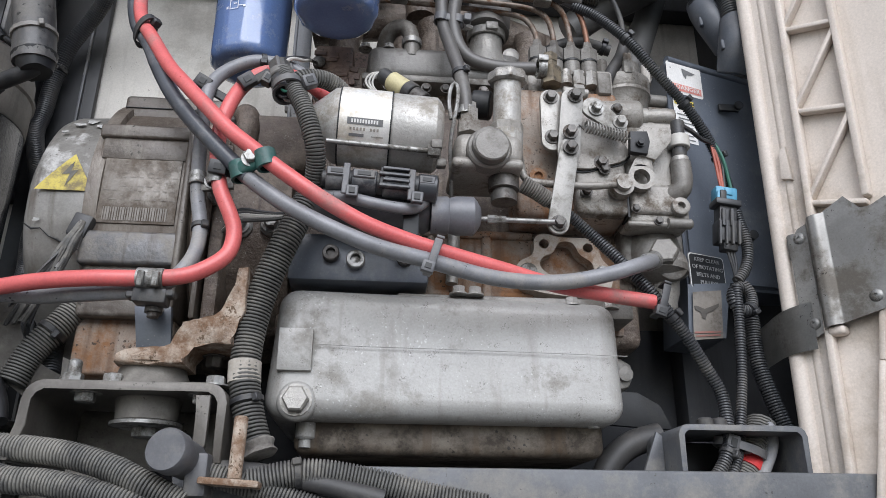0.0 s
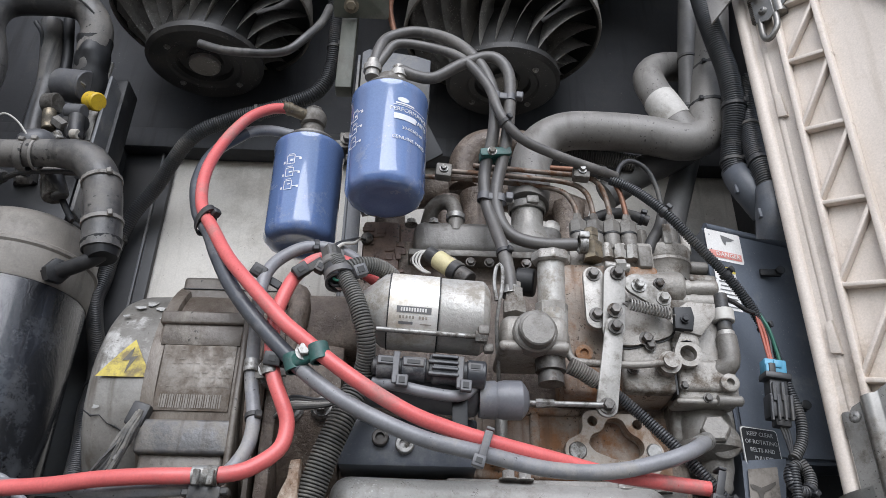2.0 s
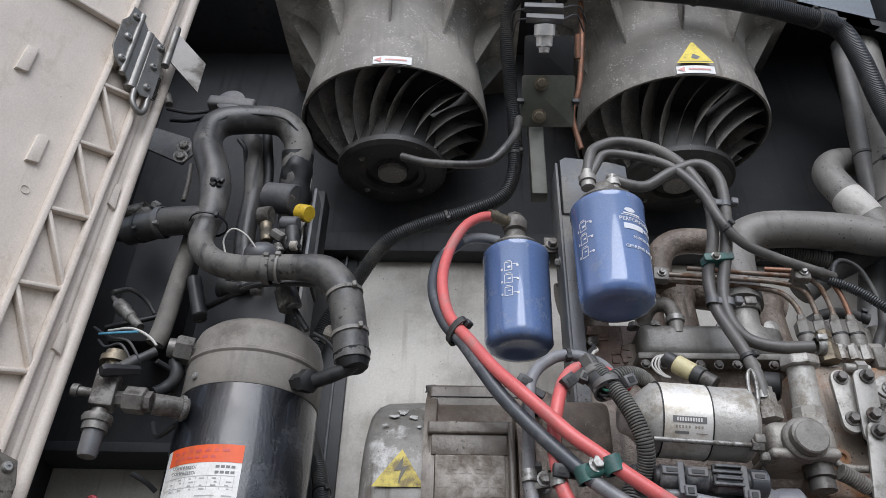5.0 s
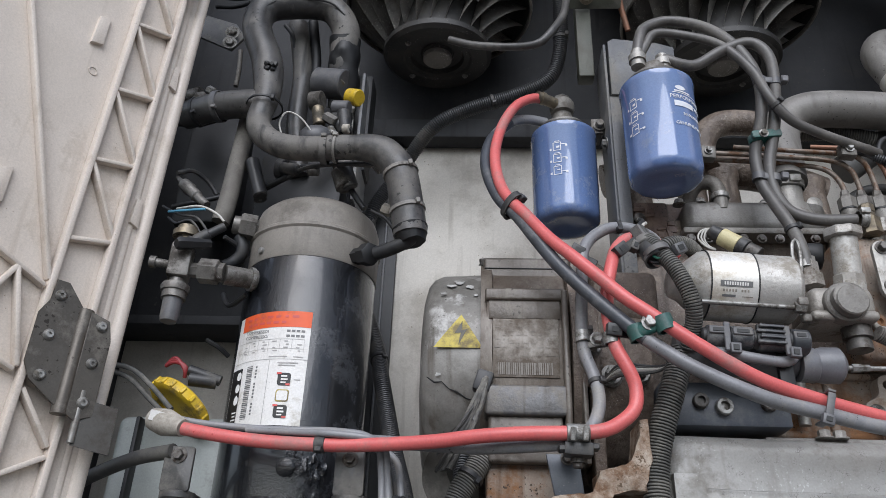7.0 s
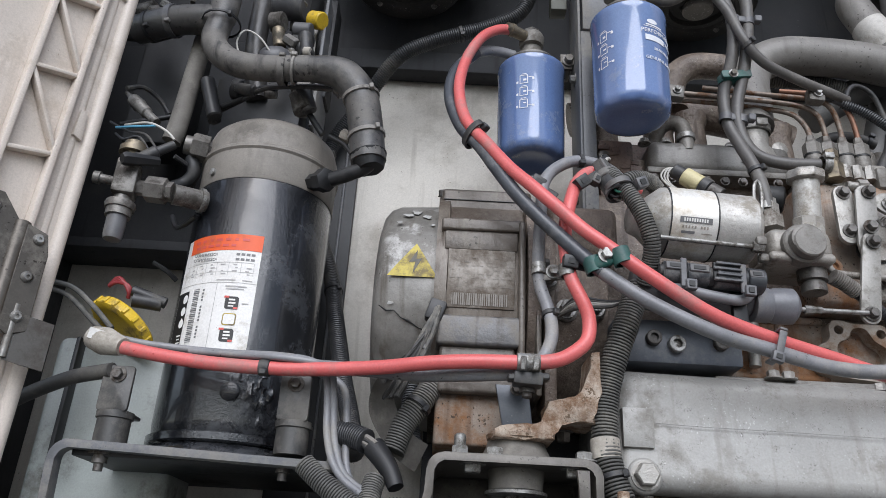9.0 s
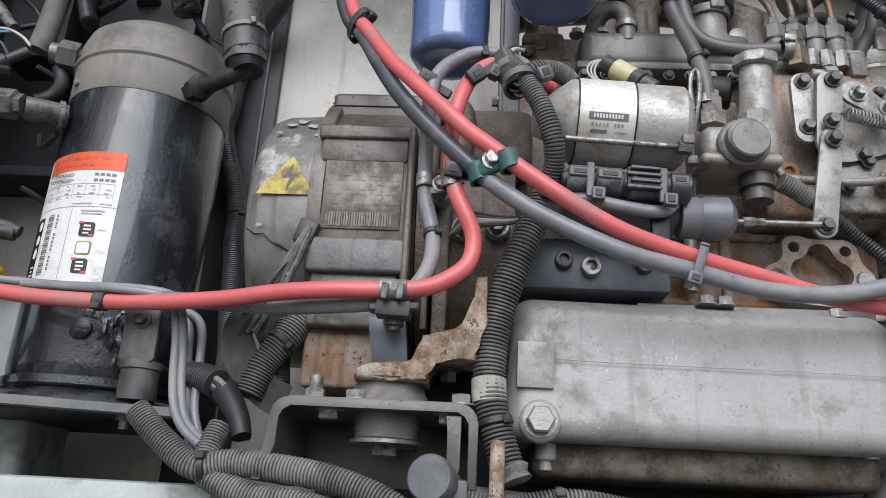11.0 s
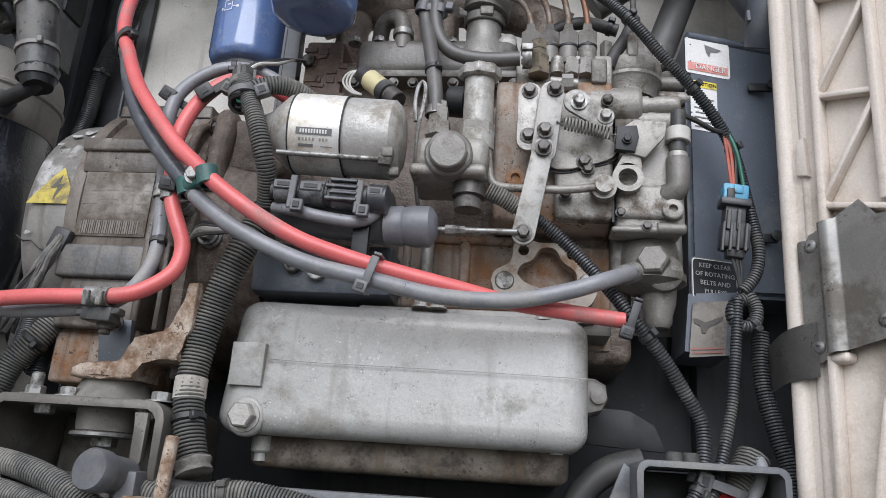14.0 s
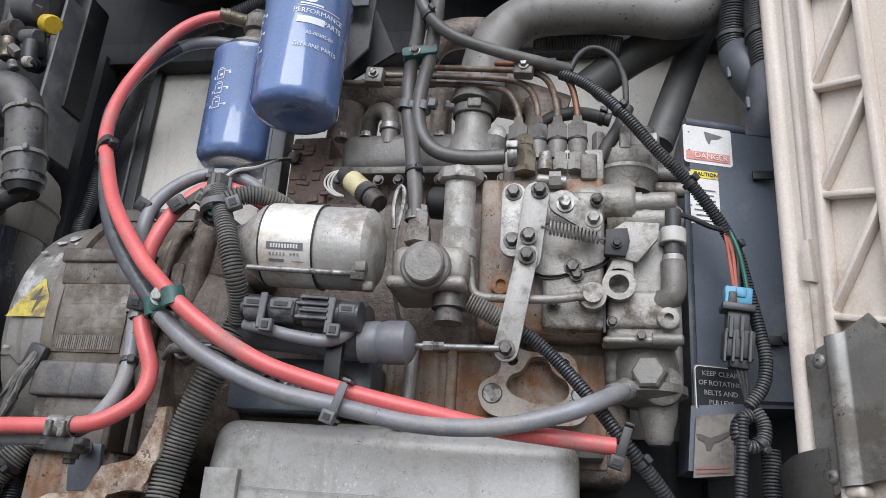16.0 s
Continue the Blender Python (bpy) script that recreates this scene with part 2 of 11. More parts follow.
M_INS = mat("foam_pipe_insulation", (0.076, 0.073, 0.070), (0.040, 0.039, 0.039), 0.36, 0.0, 5, dirt=(0.135, 0.126, 0.115), dirt_amt=0.32, dirt_scale=4, bump=0.4, bump_scale=50, speck=(0.018, 0.017, 0.016), speck_scale=90, speck_amt=0.2, streak=(0.03, 0.029, 0.028))
M_LOOM = mat("black_ribbed_loom", (0.032, 0.033, 0.036), (0.045, 0.046, 0.049), 0.38, 0.0, 14, dirt=(0.095, 0.09, 0.083), dirt_amt=0.28, dirt_scale=8, bump=0.05)
M_LOOMGREY = mat("dusty_ribbed_loom", (0.10, 0.098, 0.09), (0.065, 0.063, 0.06), 0.65, 0.0, 14, dirt=(0.19, 0.18, 0.16), dirt_amt=0.35, dirt_scale=9, bump=0.08)
M_PLASTIC = mat("black_plastic", (0.022, 0.022, 0.024), (0.035, 0.035, 0.036), 0.45, 0.0, 20, dirt=(0.085, 0.08, 0.072), dirt_amt=0.3, dirt_scale=14, bump=0.05)
M_GREYPLASTIC = mat("grey_plastic", (0.105, 0.105, 0.11), (0.072, 0.072, 0.077), 0.42, 0.0, 20, dirt=(0.15, 0.142, 0.132), dirt_amt=0.28, bump=0.05)
M_PLUG = mat("dusty_blue_black_plug", (0.050, 0.053, 0.060), (0.035, 0.037, 0.041), 0.35, 0.0, 20, dirt=(0.16, 0.158, 0.155), dirt_amt=0.34, dirt_scale=16, bump=0.05)
M_DOOR = mat("beige_moulded_plastic", (0.635, 0.565, 0.50), (0.59, 0.522, 0.458), 0.5, 0.0, 5, dirt=(0.49, 0.42, 0.352), dirt_amt=0.24, dirt_scale=5, bump=0.1, bump_scale=60, speck=(0.36, 0.29, 0.23), speck_scale=90, speck_amt=0.08, streak=(0.53, 0.46, 0.395))
M_WALL = mat("beige_panel", (0.59, 0.56, 0.51), (0.53, 0.50, 0.452), 0.6, 0.0, 4, dirt=(0.42, 0.39, 0.345), dirt_amt=0.25, dirt_scale=2.5, bump=0.04, speck=(0.2, 0.17, 0.14), speck_scale=120, speck_amt=0.12, streak=(0.43, 0.40, 0.355))
M_DARK = mat("dark_painted_steel", (0.010, 0.0105, 0.012), (0.018, 0.0185, 0.02), 0.5, 0.1, 8, dirt=(0.04, 0.039, 0.037), dirt_amt=0.2, dirt_scale=6, bump=0.12)
M_FRAME = mat("dusty_frame_steel", (0.115, 0.12, 0.128), (0.085, 0.088, 0.094), 0.5, 0.15, 9, dirt=(0.20, 0.192, 0.178), dirt_amt=0.36, dirt_scale=6, bump=0.15, speck=(0.05, 0.048, 0.045), speck_scale=140, speck_amt=0.16)
M_GUARD = mat("slate_blue_guard_paint", (0.100, 0.113, 0.136), (0.086, 0.097, 0.116), 0.36, 0.0, 7, dirt=(0.155, 0.163, 0.172), dirt_amt=0.25, dirt_scale=9, bump=0.06, speck=(0.19, 0.195, 0.205), speck_scale=160, speck_amt=0.16, streak=(0.10, 0.112, 0.13))
M_STEEL = mat("stainless_plate", (0.31, 0.30, 0.28), (0.25, 0.24, 0.224), 0.5, 0.4, 8, dirt=(0.17, 0.158, 0.138), dirt_amt=0.3, dirt_scale=12, bump=0.08, speck=(0.12, 0.10, 0.08), speck_scale=220, speck_amt=0.12)
M_ZINC = mat("dull_zinc", (0.34, 0.335, 0.32), (0.24, 0.235, 0.225), 0.45, 0.6, 60, dirt=(0.12, 0.11, 0.095), dirt_amt=0.35, dirt_scale=40, bump=0.1, var=0.2)
M_BOLT = mat("dark_bolt_steel", (0.09, 0.085, 0.08), (0.14, 0.13, 0.12), 0.5, 0.5, 60, dirt=(0.06, 0.045, 0.035), dirt_amt=0.3, dirt_scale=40, bump=0.1, var=0.25)
M_STARTER = mat("starter_silver_paint", (0.80, 0.78, 0.74), (0.73, 0.705, 0.66), 0.3, 0.3, 6, dirt=(0.52, 0.465, 0.38), dirt_amt=0.22, dirt_scale=6, bump=0.04, speck=(0.3, 0.26, 0.2), speck_scale=150, speck_amt=0.1)
M_LINE = mat("injection_line_steel", (0.16, 0.125, 0.10), (0.24, 0.20, 0.17), 0.5, 0.4, 40, dirt=(0.15, 0.075, 0.04), dirt_amt=0.35, dirt_scale=30, bump=0.1)
M_COPPER = mat("stained_copper_line", (0.28, 0.13, 0.08), (0.20, 0.11, 0.075), 0.5, 0.5, 40, bump=0.1)
M_GREEN = mat("green_clamp_plastic", (0.016, 0.098, 0.082), (0.026, 0.075, 0.068), 0.45, 0.0, 30, dirt=(0.09, 0.12, 0.115), dirt_amt=0.3, dirt_scale=30)
M_FAN = mat("dusty_fan_plastic", (0.33, 0.316, 0.297), (0.40, 0.383, 0.36), 0.55, 0.0, 10, dirt=(0.22, 0.208, 0.192), dirt_amt=0.3, dirt_scale=9, bump=0.1, speck=(0.66, 0.64, 0.60), speck_scale=170, speck_amt=0.24, even=True)
M_HUB = mat("fan_hub_plastic", (0.022, 0.021, 0.020), (0.032, 0.030, 0.028), 0.5, 0.0, 10, dirt=(0.065, 0.06, 0.054), dirt_amt=0.28, dirt_scale=7, bump=0.15, speck=(0.24, 0.225, 0.2), speck_scale=170, speck_amt=0.14, even=True)
M_SHROUD = mat("shroud_dusty_plastic", (0.225, 0.208, 0.186), (0.165, 0.152, 0.135), 0.6, 0.0, 4, dirt=(0.29, 0.27, 0.242), dirt_amt=0.33, dirt_scale=3.5, bump=0.2, speck=(0.47, 0.45, 0.42), speck_scale=165, speck_amt=0.235, even=True, streak=(0.165, 0.15, 0.13))
M_YELLOW = mat("yellow_sticker", (0.78, 0.62, 0.07), (0.70, 0.55, 0.06), 0.5, 0.0, 20, dirt=(0.42, 0.34, 0.10), dirt_amt=0.22, dirt_scale=30, bump=0.05)
M_YELCAP = mat("yellow_plastic", (0.62, 0.42, 0.02), (0.55, 0.36, 0.03), 0.45, 0.0, 20, dirt=(0.25, 0.18, 0.05), dirt_amt=0.25, dirt_scale=25, bump=0.05)
M_CASTDARK = mat("oily_cast_aluminium", (0.205, 0.194, 0.176), (0.155, 0.145, 0.131), 0.45, 0.2, 14, dirt=(0.105, 0.093, 0.079), dirt_amt=0.32, dirt_scale=12, bump=0.35, bump_scale=280, speck=(0.10, 0.088, 0.074), speck_scale=320, speck_amt=0.18)
M_HEADCOVER = mat("dark_cast_head_cover", (0.165, 0.158, 0.147), (0.125, 0.119, 0.11), 0.42, 0.2, 14, dirt=(0.085, 0.076, 0.066), dirt_amt=0.3, dirt_scale=10, bump=0.25, bump_scale=260, streak=(0.10, 0.094, 0.085))
M_YELLOWOLD = mat("faded_yellow_sticker", (0.50, 0.40, 0.06), (0.41, 0.32, 0.055), 0.5, 0.0, 20, dirt=(0.20, 0.16, 0.08), dirt_amt=0.40, dirt_scale=30, bump=0.05)
M_BLACKINK = mat("black_ink", (0.015, 0.015, 0.015), rough=0.5, bump=0.0)
M_GREYINK = mat("grey_ink", (0.16, 0.16, 0.16), rough=0.5, bump=0.0)
M_PALEINK = mat("faded_ink", (0.40, 0.39, 0.38), rough=0.5, bump=0.0)
M_PLATEINK = mat("rubbed_plate_print", (0.125, 0.109, 0.091), (0.17, 0.152, 0.13), rough=0.5, bump=0.0, scale=50)
M_REDINK = mat("red_ink", (0.60, 0.085, 0.07), rough=0.5, bump=0.0)
M_REDFADED = mat("sun_faded_red_ink", (0.58, 0.24, 0.22), (0.64, 0.33, 0.31), rough=0.5, bump=0.0, scale=60)
M_ORANGE = mat("orange_label", (0.72, 0.10, 0.02), (0.66, 0.09, 0.02), 0.5, bump=0.0, dirt=(0.35, 0.10, 0.05), dirt_amt=0.2)
M_LABEL = mat("label_paper", (0.72, 0.71, 0.69), (0.65, 0.635, 0.61), 0.45, 0.0, 10, dirt=(0.46, 0.43, 0.375), dirt_amt=0.22, dirt_scale=12, bump=0.02, speck=(0.16, 0.15, 0.14), speck_scale=150, speck_amt=0.12)
M_NAMEPLATE = mat("worn_nameplate", (0.215, 0.196, 0.172), (0.145, 0.126, 0.105), 0.42, 0.2, 18, dirt=(0.085, 0.065, 0.048), dirt_amt=0.40, dirt_scale=7, bump=0.1, streak=(0.115, 0.092, 0.072))
M_TAPE = mat("cloth_tape", (0.42, 0.39, 0.34), (0.33, 0.30, 0.26), 0.8, 0.0, 40, dirt=(0.2, 0.18, 0.15), dirt_amt=0.3, bump=0.2)
M_WHITEPIPE = mat("white_wrap", (0.50, 0.48, 0.45), (0.42, 0.40, 0.37), 0.7, 0.0, 20, dirt=(0.26, 0.24, 0.21), dirt_amt=0.3)
M_PIPE = mat("exhaust_grey_pipe", (0.205, 0.194, 0.180), (0.155, 0.146, 0.135), 0.5, 0.1, 6, dirt=(0.25, 0.238, 0.22), dirt_amt=0.28, dirt_scale=5, bump=0.15, speck=(0.05, 0.044, 0.038), speck_scale=110, speck_amt=0.17, streak=(0.125, 0.115, 0.103))
M_PIPEDARK = mat("dark_grey_pipe", (0.118, 0.115, 0.111), (0.085, 0.083, 0.08), 0.5, 0.1, 6, dirt=(0.16, 0.153, 0.143), dirt_amt=0.28, dirt_scale=5, bump=0.12)
M_BLUECON = mat("light_blue_connector", (0.10, 0.33, 0.48), (0.08, 0.27, 0.40), 0.45, bump=0.0)
M_REDWIRE = mat("salmon_wire", (0.45, 0.13, 0.09), (0.36, 0.10, 0.07), 0.5, bump=0.0)
M_WIREWHITE = mat("white_wire", (0.52, 0.50, 0.46), rough=0.5, bump=0.0)
M_WIREGREEN = mat("green_wire", (0.02, 0.12, 0.08), rough=0.5, bump=0.0)
M_BRASS = mat("dull_brass", (0.24, 0.20, 0.14), (0.17, 0.145, 0.11), 0.45, 0.7, 40, dirt=(0.09, 0.08, 0.065), dirt_amt=0.35, dirt_scale=30)
M_OLIVE = mat("olive_bracket_paint", (0.075, 0.078, 0.06), (0.055, 0.058, 0.045), 0.5, 0.1, 10, dirt=(0.11, 0.105, 0.09), dirt_amt=0.3, dirt_scale=10)
M_GROUND = mat("yard_asphalt", (0.055, 0.055, 0.055), (0.075, 0.073, 0.07), 0.9, 0.0, 3, dirt=(0.10, 0.097, 0.09), dirt_amt=0.3, dirt_scale=0.6, bump=0.5, bump_scale=80)
M_FRESHGREY = mat("pale_grey_green_paint", (0.40, 0.43, 0.41), (0.34, 0.36, 0.345), 0.45, 0.0, 6, dirt=(0.2, 0.2, 0.18), dirt_amt=0.25, bump=0.04)
M_GRIME = mat("grimy_valve_steel", (0.20, 0.19, 0.175), (0.135, 0.126, 0.115), 0.42, 0.4, 30, dirt=(0.06, 0.053, 0.046), dirt_amt=0.36, dirt_scale=14, bump=0.25, bump_scale=240, speck=(0.34, 0.33, 0.31), speck_scale=200, speck_amt=0.12)
M_FLAKE = mat("pale_flaked_paint", (0.44, 0.435, 0.42), (0.33, 0.325, 0.31), 0.6, 0.1, 20, dirt=(0.17, 0.16, 0.145), dirt_amt=0.4, dirt_scale=14, bump=0.3)
M_SLEEVE = mat("slate_moulded_rubber", (0.075, 0.083, 0.097), (0.06, 0.066, 0.077), 0.45, 0.0, 8, dirt=(0.11, 0.113, 0.12), dirt_amt=0.25, dirt_scale=8, bump=0.05)
M_ALU = mat("dusty_bare_aluminium", (0.47, 0.455, 0.43), (0.39, 0.377, 0.353), 0.4, 0.25, 12, dirt=(0.27, 0.245, 0.208), dirt_amt=0.27, dirt_scale=12, bump=0.3, bump_scale=240, speck=(0.16, 0.14, 0.115), speck_scale=200, speck_amt=0.16)
M_HINGEBROWN = mat("brown_stained_hinge_steel", (0.105, 0.092, 0.078), (0.07, 0.06, 0.05), 0.33, 0.5, 8, dirt=(0.17, 0.155, 0.135), dirt_amt=0.28, dirt_scale=10, bump=0.06, speck=(0.035, 0.028, 0.022), speck_scale=120, speck_amt=0.2)
M_BRACKET = mat("dusty_brown_bracket_steel", (0.122, 0.111, 0.097), (0.078, 0.070, 0.061), 0.42, 0.2, 9, dirt=(0.18, 0.166, 0.146), dirt_amt=0.29, dirt_scale=7, bump=0.18, speck=(0.04, 0.034, 0.028), speck_scale=140, speck_amt=0.2)
# oily casing colour, which also paints the recess shade above the nameplate
M_MOTORDARK = mat("oily_shaded_motor_casing", (0.115, 0.10, 0.084), (0.075, 0.06, 0.048), 0.36, 0.1, 10, dirt=(0.19, 0.172, 0.148), dirt_amt=0.27, dirt_scale=8, bump=0.35, bump_scale=140, speck=(0.03, 0.024, 0.018), speck_scale=120, speck_amt=0.2, streak=(0.05, 0.036, 0.026))
M_CREAM = mat("cream_yellow_plastic", (0.55, 0.49, 0.28), (0.48, 0.42, 0.24), 0.5, 0.0, 20, dirt=(0.33, 0.28, 0.17), dirt_amt=0.25, dirt_scale=25, bump=0.05)

# ---- shape helpers ----
def V(p):
    return Vector(p)


def thing(name, at, label, category, group="", kind=""):
    """A top-level thing: an Empty at its base."""
    e = new(name)
    e.empty_display_size = 0.02
    e.location = at
    return tagged(e, label, category, group, kind)


def part(name, bm, material, parent=None, label="", smooth=True, auto=40):
    """Links a bmesh, whose verts are in world metres, as ONE mesh object under a thing or a part."""
    me = bpy.data.meshes.new(name)
    bmesh.ops.recalc_face_normals(bm, faces=bm.faces)
    bm.to_mesh(me)
    bm.free()
    for m in material if isinstance(material, (list, tuple)) else [material]:
        me.materials.append(m)
    if smooth:
        me.polygons.foreach_set("use_smooth", [True] * len(me.polygons))
        me.set_sharp_from_angle(angle=radians(auto))
    ob = new(name, me)
    if parent is not None:
        ob.parent = parent
        w = Matrix.Translation(parent.location) if parent.parent is None else Matrix.Translation(parent.parent.location + parent.location)
        me.transform(w.inverted())
    if label:
        ob["label"] = label
    return ob


def frame_of(d, up=(0, 0, 1)):
    """A rotation whose z lies along d."""
    d = V(d).normalized()
    u = V(up)
    if abs(d.dot(u)) > 0.98:
        u = V((1, 0, 0)) if abs(d.x) < 0.9 else V((0, 1, 0))
    x = u.cross(d).normalized()
    return Matrix((x, d.cross(x), d)).transposed()


def box(bm, c, s, rot=None, bevel=0.0, seg=2):
    """A box of sides s at c, its edges rounded."""
    r = bmesh.ops.create_cube(bm, size=1.0)
    vs = r["verts"]
    m = Matrix.Translation(c) @ (rot.to_4x4() if rot is not None else Matrix()) @ Matrix.Diagonal((*s, 1))
    bmesh.ops.transform(bm, matrix=m, verts=vs)
    if bevel:
        es = {e for v in vs for e in v.link_edges}
        bmesh.ops.bevel(bm, geom=list(es), offset=bevel, segments=seg, affect="EDGES", profile=0.5)
    return bm


def boxab(bm, a, b, bevel=0.0, seg=2):
    """A box between two corners."""
    a, b = V(a), V(b)
    return box(bm, (a + b) / 2, [abs(v) for v in (b - a)], None, bevel, seg)


def lathe(bm, p0, d, prof, seg=28, up=(0, 0, 1), close=True):
    """Turns a profile of (along, radius) about the axis d from p0."""
    R = frame_of(d, up)
    p0 = V(p0)
    rings = []
    for a, r in prof:
        rings.append([bm.verts.new(p0 + R @ V((r * math.cos(2 * math.pi * k / seg), r * math.sin(2 * math.pi * k / seg), a))) for k in range(seg)])
    for q, w in zip(rings, rings[1:]):
        for k in range(seg):
            bm.faces.new((q[k], q[(k + 1) % seg], w[(k + 1) % seg], w[k]))
    if close:
        bm.faces.new(rings[0][::-1])
        bm.faces.new(rings[-1])
    return bm


def rod(bm, a, b, r, r2=None, seg=16, bevel=0.0):
    a, b = V(a), V(b)
    n = (b - a).length
    r2 = r if r2 is None else r2
    pr = [(0, r), (n, r2)] if not bevel else [(0, r - bevel), (bevel, r), (n - bevel, r2), (n, r2 - bevel)]
    return lathe(bm, a, b - a, pr, seg)


def spline(pts, step=0.006):
    """A smooth run through points, in even steps."""
    P = [V(p) for p in pts]
    if len(P) == 2:
        P = [P[0], P[0].lerp(P[1], 0.5), P[1]]
    Q = [2 * P[0] - P[1]] + P + [2 * P[-1] - P[-2]]
    out = []
    for i in range(1, len(Q) - 2):
        a, b, c, d = Q[i - 1:i + 3]
        n = max(2, int((c - b).length / 0.002))
        for k in range(n):
            t = k / n
            out.append(0.5 * ((2 * b) + (c - a) * t + (2 * a - 5 * b + 4 * c - d) * t * t + (3 * b - a - 3 * c + d) * t ** 3))
    out.append(P[-1])
    for _ in range(6):
        out = [out[0]] + [(out[i - 1] + 2 * out[i] + out[i + 1]) / 4 for i in range(1, len(out) - 1)] + [out[-1]]
    acc, res, want = 0.0, [out[0]], step
    for p, q in zip(out, out[1:]):
        seg = (q - p).length
        while seg > 0 and acc + seg >= want:
            res.append(p.lerp(q, (want - acc) / seg))
            want += step
        acc += seg
    res.append(out[-1])
    return res


def sweep(bm, path, radius, seg=12, cap=True):
    """A tube along a path; radius is a number or a function of the step."""
    T = [(path[min(i + 1, len(path) - 1)] - path[max(i - 1, 0)]).normalized() for i in range(len(path))]
    x = frame_of(T[0]).col[0].copy()
    rings = []
    for i, p in enumerate(path):
        t = T[i]
        x = (x - t * x.dot(t)).normalized()
        y = t.cross(x)
        r = radius(i) if callable(radius) else radius
        rings.append([bm.verts.new(p + r * (x * math.cos(2 * math.pi * k / seg) + y * math.sin(2 * math.pi * k / seg))) for k in range(seg)])
    for q, w in zip(rings, rings[1:]):
        for k in range(seg):
            bm.faces.new((q[k], q[(k + 1) % seg], w[(k + 1) % seg], w[k]))
    if cap:
        bm.faces.new(rings[0][::-1])
        bm.faces.new(rings[-1])
    return bm


def hose(pts, r, step=0.006, seg=14):
    return sweep(bmesh.new(), spline(pts, step), r, seg)


def ribbed(pts, r, pitch=0.0045, depth=0.12, seg=12):
    """A corrugated conduit."""
    path = spline(pts, pitch * 0.62 / 4)
    k = (1.0, 1.0, 1.0 - 0.15 * depth, 1 - depth * 1.35)
    return sweep(bmesh.new(), path, lambda i: r * k[i % 4], seg)


def tie(bm, path, i, r, w=0.005, lump=True):
    """A cable tie round a run of hose, with its lock."""
    i = max(1, min(len(path) - 2, i))
    d = (path[i + 1] - path[i - 1]).normalized()
    lathe(bm, path[i] - d * w / 2, d, [(0, r), (0.0005, r + 0.0016), (w - 0.0005, r + 0.0016), (w, r)], 16, close=False)
    if lump:
        side = d.cross(V((0, 1, 0))).normalized() * (r + 0.003) * 0.6 + V((0, -1, 0)) * (r + 0.002) * 0.8
        box(bm, path[i] + side, (0.007, 0.006, 0.008), frame_of(d), 0.001, 1)
    return bm


def hexhead(bm, p, d, r=0.008, h=0.006, washer=1.5, flange=0.0015):
    """A hex bolt head on a washer, standing along d from p."""
    d = V(d).normalized()
    R = frame_of(d)
    if washer:
        lathe(bm, p, d, [(0, r * washer), (flange, r * washer), (flange, r * 1.05)], 20)
    a = V(p) + d * flange
    lathe(bm, a, d, [(0, r), (h * 0.85, r), (h, r * 0.86)], 6)
    return bm


def prism(bm, outline, o, ux, uy, thick, bevel=0.0):
    """An outline in the plane (ux, uy) at o, given depth towards ux x uy."""
    ux, uy = V(ux).normalized(), V(uy).normalized()
    n = ux.cross(uy)
    o = V(o)
    a = [bm.verts.new(o + ux * u + uy * v) for u, v in outline]
    b = [bm.verts.new(o + ux * u + uy * v + n * thick) for u, v in outline]
    bm.faces.new(a[::-1])
    f2 = bm.faces.new(b)
    for i in range(len(a)):
        j = (i + 1) % len(a)
        bm.faces.new((a[i], a[j], b[j], b[i]))
    if bevel:
        bmesh.ops.bevel(bm, geom=list(f2.edges), offset=bevel, segments=2, affect="EDGES", profile=0.5)
    return bm


def rounded(w, h, r, n=4):
    """A rectangle's outline with round corners, its middle at 0."""
    out = []
    for cx, cy, a0 in ((w / 2 - r, h / 2 - r, 0), (-w / 2 + r, h / 2 - r, 90), (-w / 2 + r, -h / 2 + r, 180), (w / 2 - r, -h / 2 + r, 270)):
        for k in range(n + 1):
            a = radians(a0 + 90 * k / n)
            out.append((cx + r * math.cos(a), cy + r * math.sin(a)))
    return out


def letters(text, size, o, ux, uy, material, parent, name="lettering", lift=0.0006, bend=None, align="CENTER"):
    """Words in the built-in font on a flat or, with bend, a round surface."""
    cu = bpy.data.curves.new(name, "FONT")
    cu.body, cu.size, cu.extrude, cu.align_x, cu.align_y = text, size, 0.0002, align, "CENTER"
    cu.resolution_u = 2
    ob = bpy.data.objects.new(name, cu)
    scene.collection.objects.link(ob)
    bpy.context.view_layer.update()
    me = bpy.data.meshes.new_from_object(ob.evaluated_get(bpy.context.evaluated_depsgraph_get()))
    bpy.data.objects.remove(ob)
    bm = bmesh.new()
    bm.from_mesh(me)
    bpy.data.meshes.remove(me)
    place(bm, o, ux, uy, lift, bend)
    return part(name, bm, material, parent, smooth=False)


def place(bm, o, ux, uy, lift, bend):
    if bend:
        cut_long(bm)
    ux, uy, o = V(ux).normalized(), V(uy).normalized(), V(o)
    n = ux.cross(uy)
    for v in bm.verts:
        x, y, z = v.co
        if bend:
            a = x / bend
            v.co = o + ux * (bend + lift + z) * math.sin(a) + uy * y + n * ((bend + lift + z) * math.cos(a) - bend)
        else:
            v.co = o + ux * x + uy * y + n * (z + lift)


def cut_long(bm):
    es = [e for e in bm.edges if abs((e.verts[0].co - e.verts[1].co).x) > 0.006]
    if es:
        bmesh.ops.subdivide_edges(bm, edges=es, cuts=6, use_grid_fill=True)


